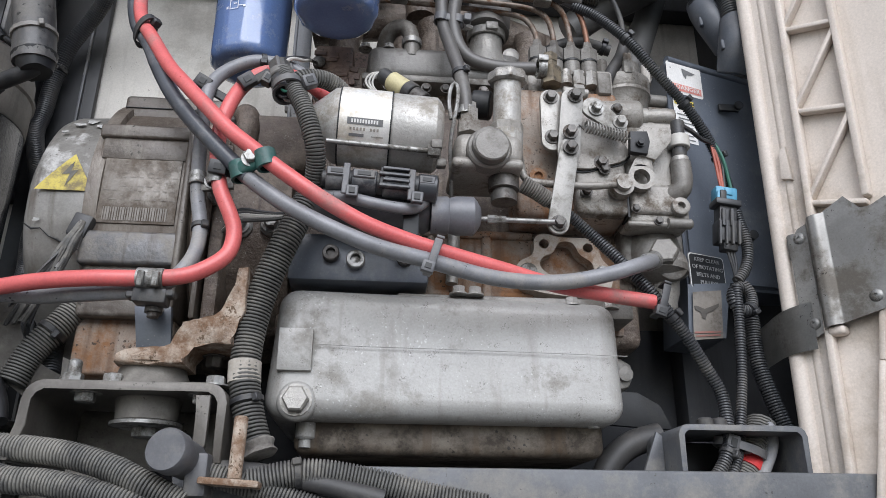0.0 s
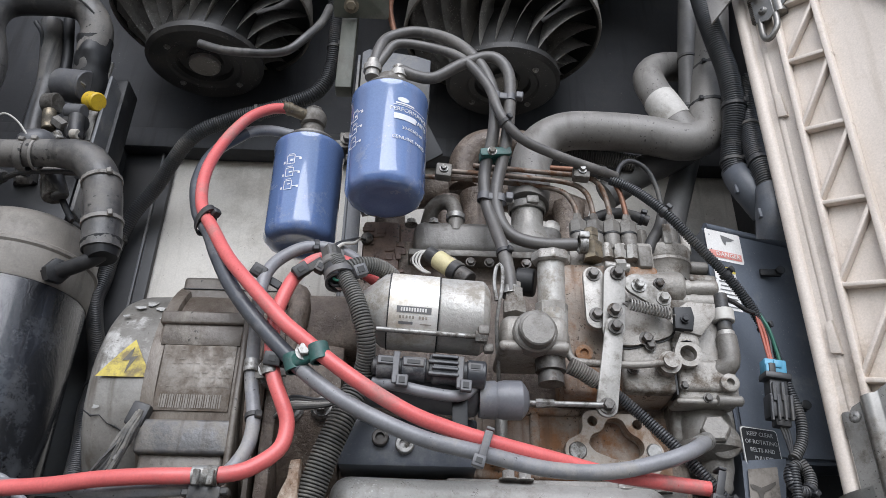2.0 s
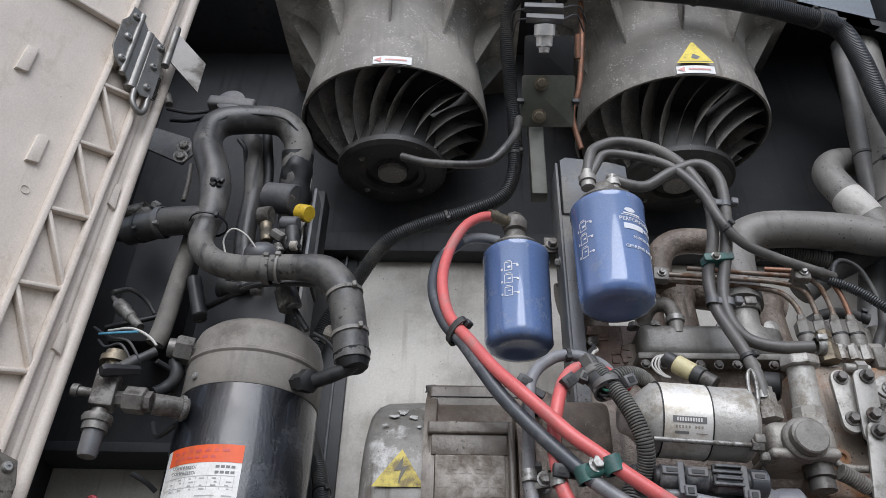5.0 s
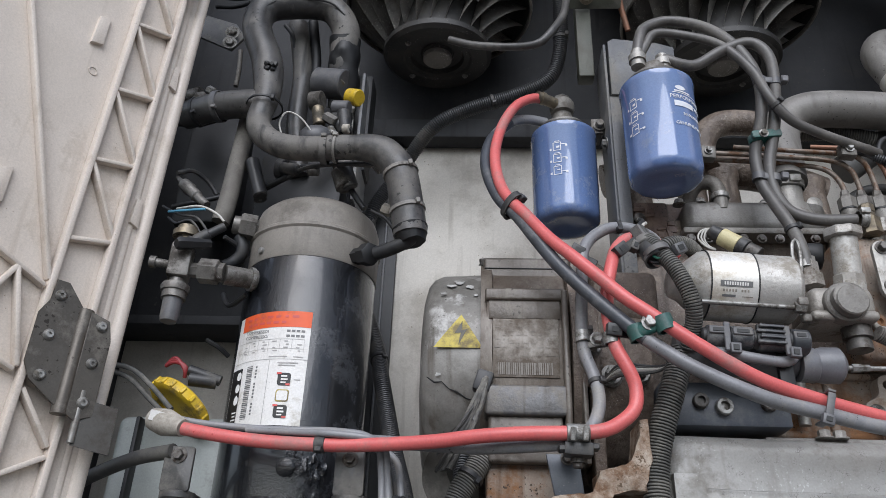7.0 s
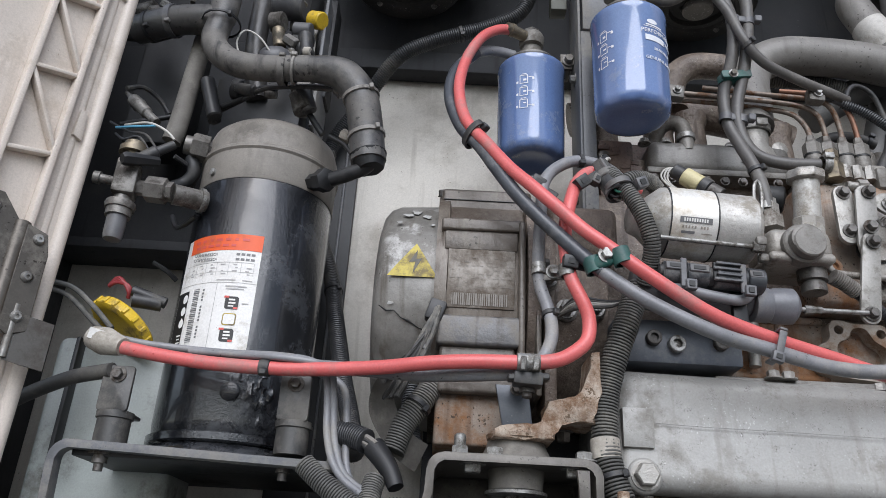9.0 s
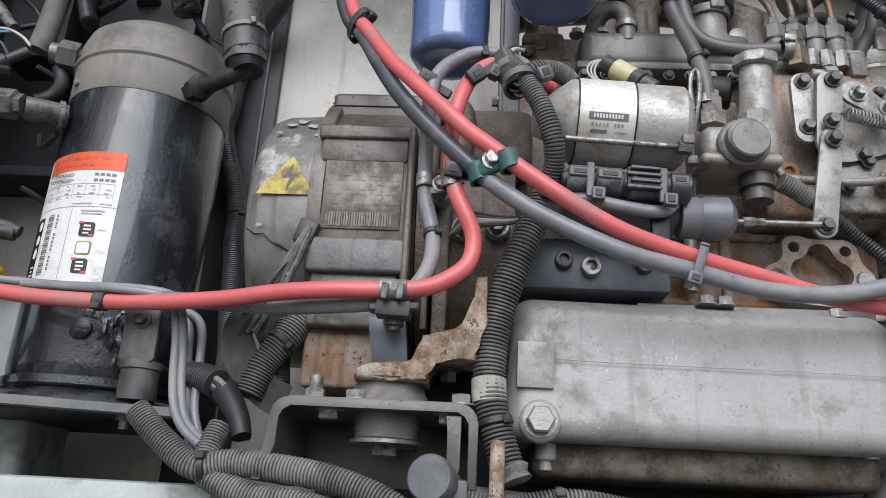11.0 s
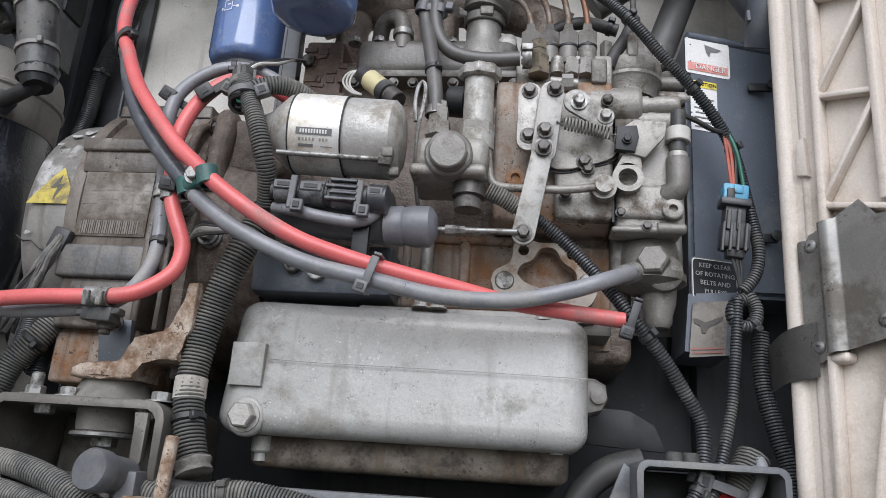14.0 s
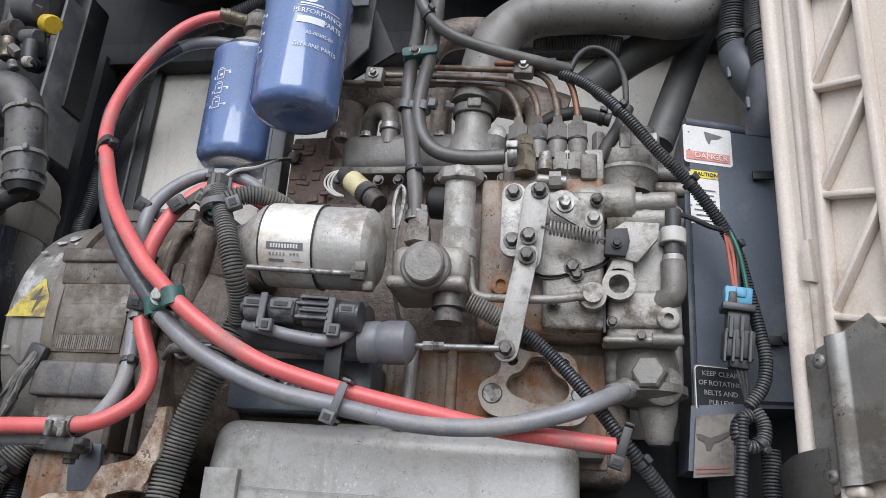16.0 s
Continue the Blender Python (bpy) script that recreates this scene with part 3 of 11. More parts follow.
def patch(outline_or_bars, o, ux, uy, material, parent, name, lift=0.0004, bend=None, thick=0.0003, label=""):
    """Flat stickers and printed bars: each (x, y, w, h) a bar; or one outline of points."""
    bm = bmesh.new()
    if len(outline_or_bars[0]) == 4:
        for x, y, w, h in outline_or_bars:
            r = bmesh.ops.create_grid(bm, x_segments=max(1, int(w / 0.006)) if bend else 1, y_segments=1, size=0.5)
            bmesh.ops.transform(bm, matrix=Matrix.Translation((x, y, 0)) @ Matrix.Diagonal((w, h, 1, 1)), verts=r["verts"])
    else:
        bm.faces.new([bm.verts.new((x, y, 0)) for x, y in outline_or_bars])
    place(bm, o, ux, uy, lift, bend)
    return part(name, bm, material, parent, label, smooth=bool(bend))


X, Y, Z = V((1, 0, 0)), V((0, 1, 0)), V((0, 0, 1))
OUT = V((0, -1, 0))

# ---- the setting ----
def slab(name, a, b, material, label, bevel=0.002):
    ob = part(name, boxab(bmesh.new(), a, b, bevel), material)
    return tagged(ob, label, name.split("_")[0], kind="structure")


ground = part("ground", boxab(bmesh.new(), (-400, -400, -0.2), (400, 400, 0)), M_GROUND, smooth=False)
tagged(ground, "worn grey asphalt yard", "ground", kind="structure")
slab("wall_back", (-0.90, 1.07, 1.60), (0.56, 1.10, 2.50), M_WALL, "dusty beige bulkhead panel behind the machinery")
slab("wall_upper", (-0.90, 1.05, 2.48), (0.56, 1.08, 3.05), M_BULK, "dark painted bulkhead behind the fans")
slab("wall_left", (-0.93, 0.80, 1.55), (-0.90, 1.08, 3.05), M_BULK, "dark painted steel side wall of the bay")
slab("wall_right", (0.56, 0.76, 1.55), (0.59, 1.08, 3.05), M_BULK, "dark painted steel side wall of the bay")
slab("floor", (-0.90, 0.78, 1.555), (0.56, 1.07, 1.60), M_BULK, "dark steel floor pan of the bay")
# two added dark sheets stand in for the shade behind sump and guard
slab("wall_well", (-0.30, 0.94, 1.60), (0.56, 1.068, 1.86), M_BULK, "added dark sheet standing in for shade behind the sump")
slab("wall_corner", (0.40, 0.90, 1.60), (0.56, 0.94, 2.12), M_BULK, "added dark sheet standing in for shade behind the belt guard")
slab("ceiling", (-0.93, 0.84, 3.02), (0.59, 1.08, 3.05), M_BULK, "dark underside of the roof cowl")
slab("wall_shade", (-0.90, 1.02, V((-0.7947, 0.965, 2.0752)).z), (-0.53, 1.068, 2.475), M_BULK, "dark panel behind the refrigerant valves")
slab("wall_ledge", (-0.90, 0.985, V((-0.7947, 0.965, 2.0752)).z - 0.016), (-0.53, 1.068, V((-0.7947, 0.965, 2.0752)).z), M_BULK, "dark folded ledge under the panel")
XP = V((-0.4431, 1.06, 2.2932)).x
post = part("wall_post", boxab(bmesh.new(), (-0.5295, 1.056, 1.601), (XP, 1.068, 2.463), 0.002), M_DARK)
tagged(post, "dark steel upright beside the beige panel", "post", kind="structure")
part("edge_strip", boxab(bmesh.new(), (XP - 0.0225, 1.050, 1.601), (XP - 0.0185, 1.0555, 2.462), 0.001), M_FRAME, post, "pale worn edge of the upright")
rail = part("trim_crossbar", boxab(bmesh.new(), (-0.90, 1.03, 2.462), (0.56, 1.0695, 2.505), 0.004), M_BULK)
tagged(rail, "dark folded steel crossbar over the beige panel", "crossbar", kind="structure")

# the roof cowl with its pale outer fascia
def cowl():
    bm = bmesh.new()
    path = spline([(-1.303, 0.82, 3.0839), (-0.6452, 0.82, 3.0425), (-0.0607, 0.82, 2.9906), (0.2753, 0.82, 2.9139), (0.5285, 0.82, 2.8194), (0.6757, 0.82, 2.7494)], 0.03)
    lo = [bm.verts.new(p) for p in path]
    hi = [bm.verts.new(p + V((0, 0.0, 0.035))) for p in path]
    bk = [bm.verts.new(p + V((0, 0.10, 0.05))) for p in path]
    for a, b in ((lo, hi), (bk, lo)):
        for i in range(len(path) - 1):
            bm.faces.new((a[i], a[i + 1], b[i + 1], b[i]))
    bmesh.ops.solidify(bm, geom=bm.faces[:], thickness=0.006)
    return part("trim_cowl_rim", bm, M_DARK)


rim = tagged(cowl(), "dark rubber-edged rim of the roof cowl", "rim", kind="structure")
bm = bmesh.new()
path = spline([V((-0.0607, 0.82, 2.9906)) + V((0, -0.002, 0.034)), V((0.2753, 0.82, 2.9139)) + V((0, -0.002, 0.034)), V((0.5238, 0.82, 2.8225)) + V((0, -0.002, 0.034))], 0.03)
lo = [bm.verts.new(p) for p in path]
hi = [bm.verts.new(p + V((0.0, -0.03, 0.22))) for p in path]
for i in range(len(path) - 1):
    bm.faces.new((lo[i], lo[i + 1], hi[i + 1], hi[i]))
bmesh.ops.solidify(bm, geom=bm.faces[:], thickness=0.01)
M_FASCIA = mat("pale_blue_grey_paint", (0.30, 0.35, 0.40), (0.27, 0.31, 0.36), 0.35, 0.0, 4, bump=0.02)
tagged(part("trim_fascia", bm, M_FASCIA), "pale blue-grey painted fascia above the bay", "fascia", kind="structure")

# ---- doors ----
def door(name, p0, ang, sgn, cols, zs, extra, label):
    """A moulded door leaf on its open hinge: a skin with a folded edge and a truss of ribs."""
    u = V((sgn * math.cos(ang), math.sin(ang), 0))
    n = V((0, 0, 1)).cross(u) * (1 if sgn < 0 else -1)
    n = -n if n.y > 0 else n
    o = V((*p0, 0))
    lf = part(name, bmesh.new(), M_DOOR)
    bm = bmesh.new()

    def q(s, z, h=0.0):
        return o + u * s + V((0, 0, z)) + n * h

    def slope(z):
        return 0.026 * (z - 2.15) if sgn > 0 else -0.027 * (z - 2.15)

    def edge(z):
        return -0.052 + 0.011 * (z - 1.95) if sgn > 0 else -0.041 - 0.016 * (z - 2.05)

    def bar(s0, z0, s1, z1, w=0.006, h=0.012):
        a, b = q(s0 + slope(z0), z0, 0), q(s1 + slope(z1), z1, 0)
        d = (b - a).normalized()
        R = Matrix((d, n.cross(d), n)).transposed()
        box(bm, (a + b) / 2 + n * h / 2, ((b - a).length, w, h), R, 0.002, 2)

    ztop, zbot = 2.74 + 0.14 * (sgn < 0), 1.30
    outline = [(edge(zbot), zbot), (0.75, zbot), (0.75, ztop), (edge(ztop) + 0.04, ztop), (edge(ztop - 0.06), ztop - 0.06)]
    a = [bm.verts.new(q(s, z, 0)) for s, z in outline]
    b = [bm.verts.new(q(s, z, -0.012)) for s, z in outline]
    bm.faces.new(a), bm.faces.new(b[::-1])
    for i in range(5):
        bm.faces.new((a[i], b[i], b[(i + 1) % 5], a[(i + 1) % 5]))
    part("skin", bm, M_DOOR, lf)
    bm = bmesh.new()
    a, b = q(edge(zbot) + 0.005, zbot, -0.003), q(edge(ztop - 0.06) + 0.005, ztop - 0.06, -0.003)
    rod(bm, a, b, 0.0095, seg=14)
    part("folded_edge", bm, M_DOOR, lf)
    bm = bmesh.new()
    a, b = q(edge(zbot) + 0.024, zbot, -0.0035), q(edge(ztop) + 0.026, ztop - 0.03, -0.0035)
    rod(bm, a, b, 0.0055, seg=12)
    part("moulded_ridge", bm, M_DOOR, lf)
    for s in cols:
        bm = bmesh.new()
        bar(s, zbot if s < 0.03 or sgn < 0 else zs[0] - 0.01, s - 0.005 * (s > 0.03) * sgn, ztop - 0.02 if s < 0.03 or sgn < 0 else 2.535, 0.0075, 0.014)
        part("upright_rib", bm, M_DOOR, lf)
    c0, c1 = cols[:2]
    for i, z in enumerate(zs):
        bm = bmesh.new()
        bar(c0, z, c1, z - 0.016)
        part("cross_rib", bm, M_DOOR, lf)
        if i + 1 < len(zs):
            bm = bmesh.new()
            bar(c0, z + 0.004, c1, zs[i + 1] - 0.02)
            part("diagonal_rib", bm, M_DOOR, lf)
    for s0, z0, s1, z1 in extra:
        bm = bmesh.new()
        bar(s0 - slope(z0), z0, s1 - slope(z1), z1)
        part("brace_rib", bm, M_DOOR, lf)
    for z in zs[::3] if sgn > 0 else zs[::2]:
        bm = bmesh.new()
        prism(bm, [(-0.006, -0.018), (0.006, -0.022), (0.004, 0.02), (-0.004, 0.018)], q(-0.021 + slope(z), z + 0.058, 0.0), u * sgn, Z, 0.006, 0.001)
        part("moulded_tab", bm, M_DOOR, lf)
    tagged(lf, label, "door", kind="structure")
    return lf, q, u, n


def hinge_plate(p, ang, sgn, z, leaf, hook, label, steel=M_HINGE):
    """A folded steel hinge plate on stand-off bosses, with the leaf that goes back to the frame."""
    a = V((*p, 0))
    u = V((sgn * math.cos(ang), math.sin(ang), 0))
    n = V((-u.y, u.x, 0))
    n = -n if n.y > 0 else n
    pl = thing("door_hinge", a + Z * z, label, "hinge", "hinges of the doors")

    def w(s, dz, h=0.0):
        return a + u * s + n * h + Z * (z + dz)

    def sheet(out, h, nm):
        bm = bmesh.new()
        f = [bm.verts.new(w(s, dz, h)) for s, dz in out]
        b = [bm.verts.new(w(s, dz, h - 0.003)) for s, dz in out]
        bm.faces.new(f), bm.faces.new(b[::-1])
        for i in range(len(out)):
            bm.faces.new((f[i], b[i], b[(i + 1) % len(out)], f[(i + 1) % len(out)]))
        bmesh.ops.bevel(bm, geom=bm.edges[:], offset=0.0006, segments=1, affect="EDGES")
        return part(nm, bm, steel, pl)

    sheet([(-0.019, -0.058), (-0.019, 0.030), (-0.013, 0.054), (0.010, 0.060), (0.010, -0.060), (0.0, -0.066)], 0.004, "inner_plate")
    sheet([(0.018, 0.062), (0.040, 0.088), (0.054, 0.088), (0.055, 0.062), (0.064, 0.046), (0.064, -0.012), (0.055, -0.030), (0.018, -0.056)], 0.0, "outer_plate")
    folds = [(0.014, 0.001, 0.0095, -0.060, 0.062)] + ([(0.036, 0.002, 0.005, -0.048, 0.085)] if hook else [])
    for s, h, r, z0, z1 in folds:
        bm = bmesh.new()
        lathe(bm, w(s, z0, h - r * (0.72 if hook else 0.6)), Z, [(0, r), (z1 - z0, r)], 20)
        part("fold", bm, steel, pl)
    for s, dz in ((-0.005, 0.045), (-0.004, 0.0), (-0.005, -0.045), (0.046, 0.070), (0.047, 0.022), (0.045, -0.024)):
        bm = bmesh.new()
        lathe(bm, w(s, dz, 0.004 if s < 0.03 else 0.0), n, [(0, 0.0066), (0.002, 0.0064), (0.0045, 0.004), (0.0045, 0.0018), (0.003, 0.0015)], 14)
        part("screw", bm, M_ZINC, pl)
    for s, dz in ((0.046, 0.070), (0.047, 0.022), (0.045, -0.024)):
        bm = bmesh.new()
        lathe(bm, w(s, dz, -0.003), -n, [(0, 0.0075), (0.012, 0.008), (0.03, 0.011), (0.045, 0.013)], 16)
        part("moulded_boss", bm, M_DOOR, pl)
    if hook:
        bm = bmesh.new()
        sweep(bm, spline([w(-0.014, -0.055, 0.0), w(-0.014, -0.085, 0.002), w(-0.006, -0.098, 0.004), w(0.008, -0.085, 0.002), w(0.010, -0.060, 0.0)], 0.004), 0.0045, 10)
        part("latch_hook", bm, M_HINGE, pl)
        coil = [w(-0.022 + 0.005 * math.cos(k * 0.9), -0.05 + 0.0005 * k, -0.004 + 0.005 * math.sin(k * 0.9)) for k in range(90)]
        bm = bmesh.new()
        sweep(bm, coil, 0.0011, 6)
        part("coil_spring", bm, M_BOLT, pl)
    lo, hi = V(leaf[0]), V(leaf[1])
    d = hi - lo
    d.z = 0
    f = [lo, lo + d + Z * leaf[3], hi, lo + Z * (hi.z - lo.z - leaf[3])]
    bm = bmesh.new()
    prism(bm, [((v - lo).dot(d.normalized()), v.z - lo.z) for v in f], lo, d.normalized(), Z, 0.0035, 0.0006)
    part("frame_leaf", bm, M_LEAF if steel == M_HINGE else M_LEAFDARK, pl)
    kz0, kz1 = leaf[2]
    bm = bmesh.new()
    kr = 0.0062 if hook else 0.0042
    lathe(bm, V((hi.x, hi.y, kz0)), Z, [(0, kr), (kz1 - kz0, kr)], 14)
    part("knuckle", bm, M_HINGE, pl)
    return pl


def hinge_panel():
    """The lower hinge of door_1: one pressed sheet that humps over the door's first rib, with its frame leaf."""
    u = V((math.cos(radians(-52)), math.sin(radians(-52)), 0))
    n = V((u.y, -u.x, 0))
    o = V((0.4710, 0.7070, 1.859))
    pl = thing("door_hinge", o, "pressed steel hinge panel with a fold on the beige door", "hinge", "hinges of the doors")

    def w(s_, dz, h=0.0):
        return o + u * s_ + n * h + Z * dz

    def rise(s_):
        if s_ < 0.002:
            return -0.004
        if s_ < 0.011:
            return -0.004 + 0.0135 * (0.5 - 0.5 * math.cos(math.pi * (s_ - 0.002) / 0.009))
        if s_ < 0.014:
            return 0.0095
        if s_ < 0.025:
            return 0.0095 - 0.0065 * (0.5 - 0.5 * math.cos(math.pi * (s_ - 0.014) / 0.011))
        return 0.0030

    def along(pts, s_):
        for (a, b), (c, d) in zip(pts, pts[1:]):
            if s_ <= c:
                return b + (d - b) * (s_ - a) / max(1e-6, c - a)
        return pts[-1][1]

    top = [(-0.019, 0.030), (-0.0145, 0.031), (-0.0140, 0.050), (-0.008, 0.058), (0.004, 0.0625), (0.020, 0.0655), (0.046, 0.078), (0.052, 0.070), (0.060, 0.060), (0.070, 0.060), (0.085, 0.066)]
    low = [(-0.019, -0.042), (-0.0125, -0.043), (-0.0120, -0.058), (-0.006, -0.0635), (0.001, -0.060), (0.012, -0.0575), (0.022, -0.056), (0.055, -0.050), (0.085, -0.044)]
    ss = sorted({round(v[0], 4) for v in top + low} | {round(0.0008 * k, 4) for k in range(0, 36)})
    bm = bmesh.new()
    cols_ = [[bm.verts.new(w(s_, along(low, s_) + (along(top, s_) - along(low, s_)) * g / 4, rise(s_))) for g in range(5)] for s_ in ss]
    for c0_, c1_ in zip(cols_, cols_[1:]):
        for g in range(4):
            bm.faces.new((c0_[g], c1_[g], c1_[g + 1], c0_[g + 1]))
    bmesh.ops.recalc_face_normals(bm, faces=bm.faces[:])
    bmesh.ops.solidify(bm, geom=bm.faces[:], thickness=0.0024)
    part("panel", bm, M_HINGE, pl)
    for s_, dz in ((-0.0070, 0.047), (-0.0065, -0.049), (0.0585, -0.034)):
        bm = bmesh.new()
        lathe(bm, w(s_, dz, rise(s_)), n, [(0, 0.0074), (0.0015, 0.0074), (0.0035, 0.0058), (0.0048, 0.0036), (0.0048, 0.0018), (0.0034, 0.0016)], 18)
        part("screw", bm, M_ZINC, pl)
    for s_, dz in ((-0.0050, -0.001), (0.0585, 0.015)):
        bm = bmesh.new()
        lathe(bm, w(s_, dz, rise(s_) - 0.001), n, [(0, 0.0062), (0.0016, 0.0062), (0.0022, 0.0052), (0.0022, 0.0030), (0.0004, 0.0026)], 18)
        part("moulded_boss", bm, M_DOOR, pl, "beige boss showing through a hole")
    bm = bmesh.new()
    box(bm, w(0.015, -0.061, -0.002), (0.018, 0.016, 0.010), Matrix((u, n, Z)).transposed(), 0.004, 3)
    part("moulded_foot", bm, M_DOOR, pl, "beige moulded foot under the fold")
    bm = bmesh.new()
    prism(bm, rounded(0.010, 0.030, 0.003), w(-0.0165, 0.040, -0.006), u, Z, 0.003, 0.0006)
    part("tab", bm, M_HINGE, pl)
    run = spline([(0.4455, 0.790, 1.775), (0.4452, 0.765, 1.777), (0.4470, 0.742, 1.780), (0.4550, 0.726, 1.782), (0.4672, 0.7125, 1.783)], 0.006)
    bm = bmesh.new()
    edge_a = [bm.verts.new(p) for p in run]
    edge_b = [bm.verts.new(p + Z * (0.046 + 0.005 * k / (len(run) - 1))) for k, p in enumerate(run)]
    for k in range(len(run) - 1):
        bm.faces.new((edge_a[k], edge_a[k + 1], edge_b[k + 1], edge_b[k]))
    bmesh.ops.solidify(bm, geom=bm.faces[:], thickness=0.003)
    part("frame_leaf", bm, M_HINGE, pl)
    return pl


RZ = (1.942, 2.055, 2.165, 2.275, 2.389, 2.489)
door("door_1", (0.488, 0.700), radians(-52), 1, (0.0, 0.057), RZ, ((0.068, 2.535, 0.30, 2.14), (0.068, 2.535, 0.25, 2.70), (0.035, 1.762, 0.004, 1.61), (0.035, 1.762, 0.060, 1.90), (0.150, 2.395, 0.20, 2.66)), "open beige moulded plastic door with triangular ribs")
LZ = (2.05, 2.165, 2.279, 2.397, 2.512)
dl = door("door_2", (-0.761, 0.700), radians(-55), -1, (0.002, 0.056), LZ, ((0.20, 2.36, 0.066, 1.975), (0.30, 2.06, 0.069, 1.967), (0.22, 1.74, 0.103, 1.979), (0.103, 1.979, 0.073, 1.869), (0.25, 1.92, 0.075, 1.865), (0.064, 1.848, 0.068, 1.66), (0.061, 1.849, 0.017, 1.793), (0.14, 1.71, 0.016, 1.783), (0.05, 2.62, 0.16, 2.60)), "open beige moulded plastic door with triangular ribs")
hinge_panel()
hinge_plate((0.480, 0.692), radians(-58), 1, 2.535, ((0.412, 0.725, 2.49), (0.464, 0.694, 2.602), (2.515, 2.605), 0.062), True, "stainless steel hinge plate on the upper door edge")
hinge_plate((-0.741, 0.676), radians(-45), -1, 1.887, ((-0.704, 0.70, 1.79), (-0.738, 0.678, 1.848), (1.798, 1.856), 0.006), False, "grimy brown steel hinge plate screwed to the beige door", M_HINGEBROWN)
hinge_plate((-0.744, 0.692), radians(-58), -1, 2.575, ((-0.670, 0.72, 2.548), (-0.724, 0.70, 2.668), (2.585, 2.675), 0.055), True, "stainless steel hinge plate on the upper door edge")

# raised pads moulded in the flat of the door
lf, q, u, n = dl
for s_, z_ in ((0.093, 2.339), (0.147, 2.066), (0.150, 2.46)):
    bm = bmesh.new()
    prism(bm, [(-0.008, -0.026), (0.008, -0.021), (0.008, 0.026), (-0.006, 0.020)], q(s_, z_, 0.0), -u, Z, 0.006, 0.0012)
    part("moulded_tab", bm, M_DOOR, lf)
bm = bmesh.new()
lathe(bm, q(0.086, 2.275, -0.001), n, [(0, 0.0065), (0.0022, 0.0062), (0.0022, 0.0052), (0.001, 0.005), (0.001, 0.0002)], 20)
part("gate_mark", bm, M_DOOR, lf)

# ---- frame members along the bottom ----
beam = thing("front_beam", (0.2, 0.72, 1.64), "grey steel beam along the front of the bay", "beam")
part("web", boxab(bmesh.new(), (-0.16, 0.69, 1.600), (0.52, 0.70, 1.658), 0.003), M_FRAME, beam)
part("flange", boxab(bmesh.new(), (-0.16, 0.70, 1.650), (0.52, 0.78, 1.657), 0.002), M_FRAME, beam)
beam2 = thing("lower_rail", (-0.6, 0.7, 1.6), "pale grey-green painted rail below the compressor tray", "rail")
part("body", boxab(bmesh.new(), (-0.80, 0.72, 1.50), (-0.345, 0.80, 1.652), 0.006), M_FRESHGREY, beam2)
tank = thing("pale_tank", (-0.7, 0.88, 1.6), "pale grey-green plastic tank behind the tray foot", "tank")
a, b = V((-0.7343, 0.86, 1.6912)), V((-0.6017, 0.86, 1.8751))
part("shell", boxab(bmesh.new(), (a.x - 0.04, 0.85, 1.60), (b.x, 0.95, b.z), 0.012, 4), M_FRESHGREY, tank)
a, b = V((-0.753, 0.83, 1.7122)), V((-0.7395, 0.83, 1.8581))
part("strap", boxab(bmesh.new(), (a.x + 0.02, 0.825, a.z - 0.02), (b.x, 0.845, b.z + 0.01), 0.003), M_DARK, tank)

# ---- the compressor ----
CX, CY, CR = -0.541, 0.868, 0.0925
comp = thing("compressor", (CX, CY, 1.72), "tall gloss black compressor with a dusty cap and white label", "compressor")
bm = bmesh.new()
lathe(bm, (CX, CY, 1.735), Z, [(0, CR - 0.014), (0.012, CR - 0.002), (0.03, CR), (0.346, CR), (0.348, CR - 0.001)], 56)
part("shell", bm, M_BLACKPAINT, comp)
bm = bmesh.new()
lathe(bm, (CX, CY, 2.080), Z, [(0, CR + 0.0004), (0.001, CR + 0.0010), (0.044, CR + 0.0015), (0.047, CR + 0.0042), (0.051, CR + 0.0042), (0.054, CR + 0.001), (0.076, CR), (0.092, CR - 0.005), (0.102, CR - 0.015), (0.108, CR - 0.034), (0.110, 0.0005)], 64)
part("cap", bm, M_CAP, comp, "dusty grey domed cap")
bm = bmesh.new()
lathe(bm, (CX, CY, 1.74), Z, [(0, CR + 0.001), (0.002, CR + 0.004), (0.01, CR + 0.004), (0.012, CR)], 56, close=False)
part("weld_seam", bm, M_BLACKPAINT, comp)
n = V((math.cos(radians(-106)), math.sin(radians(-106)), 0))
lu = Z.cross(n)
lo = V((CX, CY, 0)) + n * CR + Z * 1.922
lab = patch([(-0.004, 0, 0.116, 0.150)], lo, lu, Z, M_LABEL, comp, "label", 0.0006, CR, label="white printed label with an orange band")
patch([(0.002, 0.064, 0.104, 0.022)], lo, lu, Z, M_ORANGE, lab, "orange_band", 0.001, CR)
bars = [(-0.036 + 0.0115 * k, 0.0675, 0.0085 - 0.002 * (k % 3), 0.0034) for k in range(7)] + [(-0.034 + 0.0105 * k, 0.0595, 0.008 - 0.002 * (k % 2), 0.0034) for k in range(6)]
patch(bars, lo, lu, Z, M_REDINK, lab, "band_print", 0.0014, CR)
# two lines of part and serial figures, as bars
patch([(0.026 + 0.0062 * k, 0.0475 - 0.0068 * r_, 0.0046, 0.0032) for r_ in (0, 1) for k in range(4)], lo, lu, Z, M_GREYINK, lab, "figures", 0.001, CR)
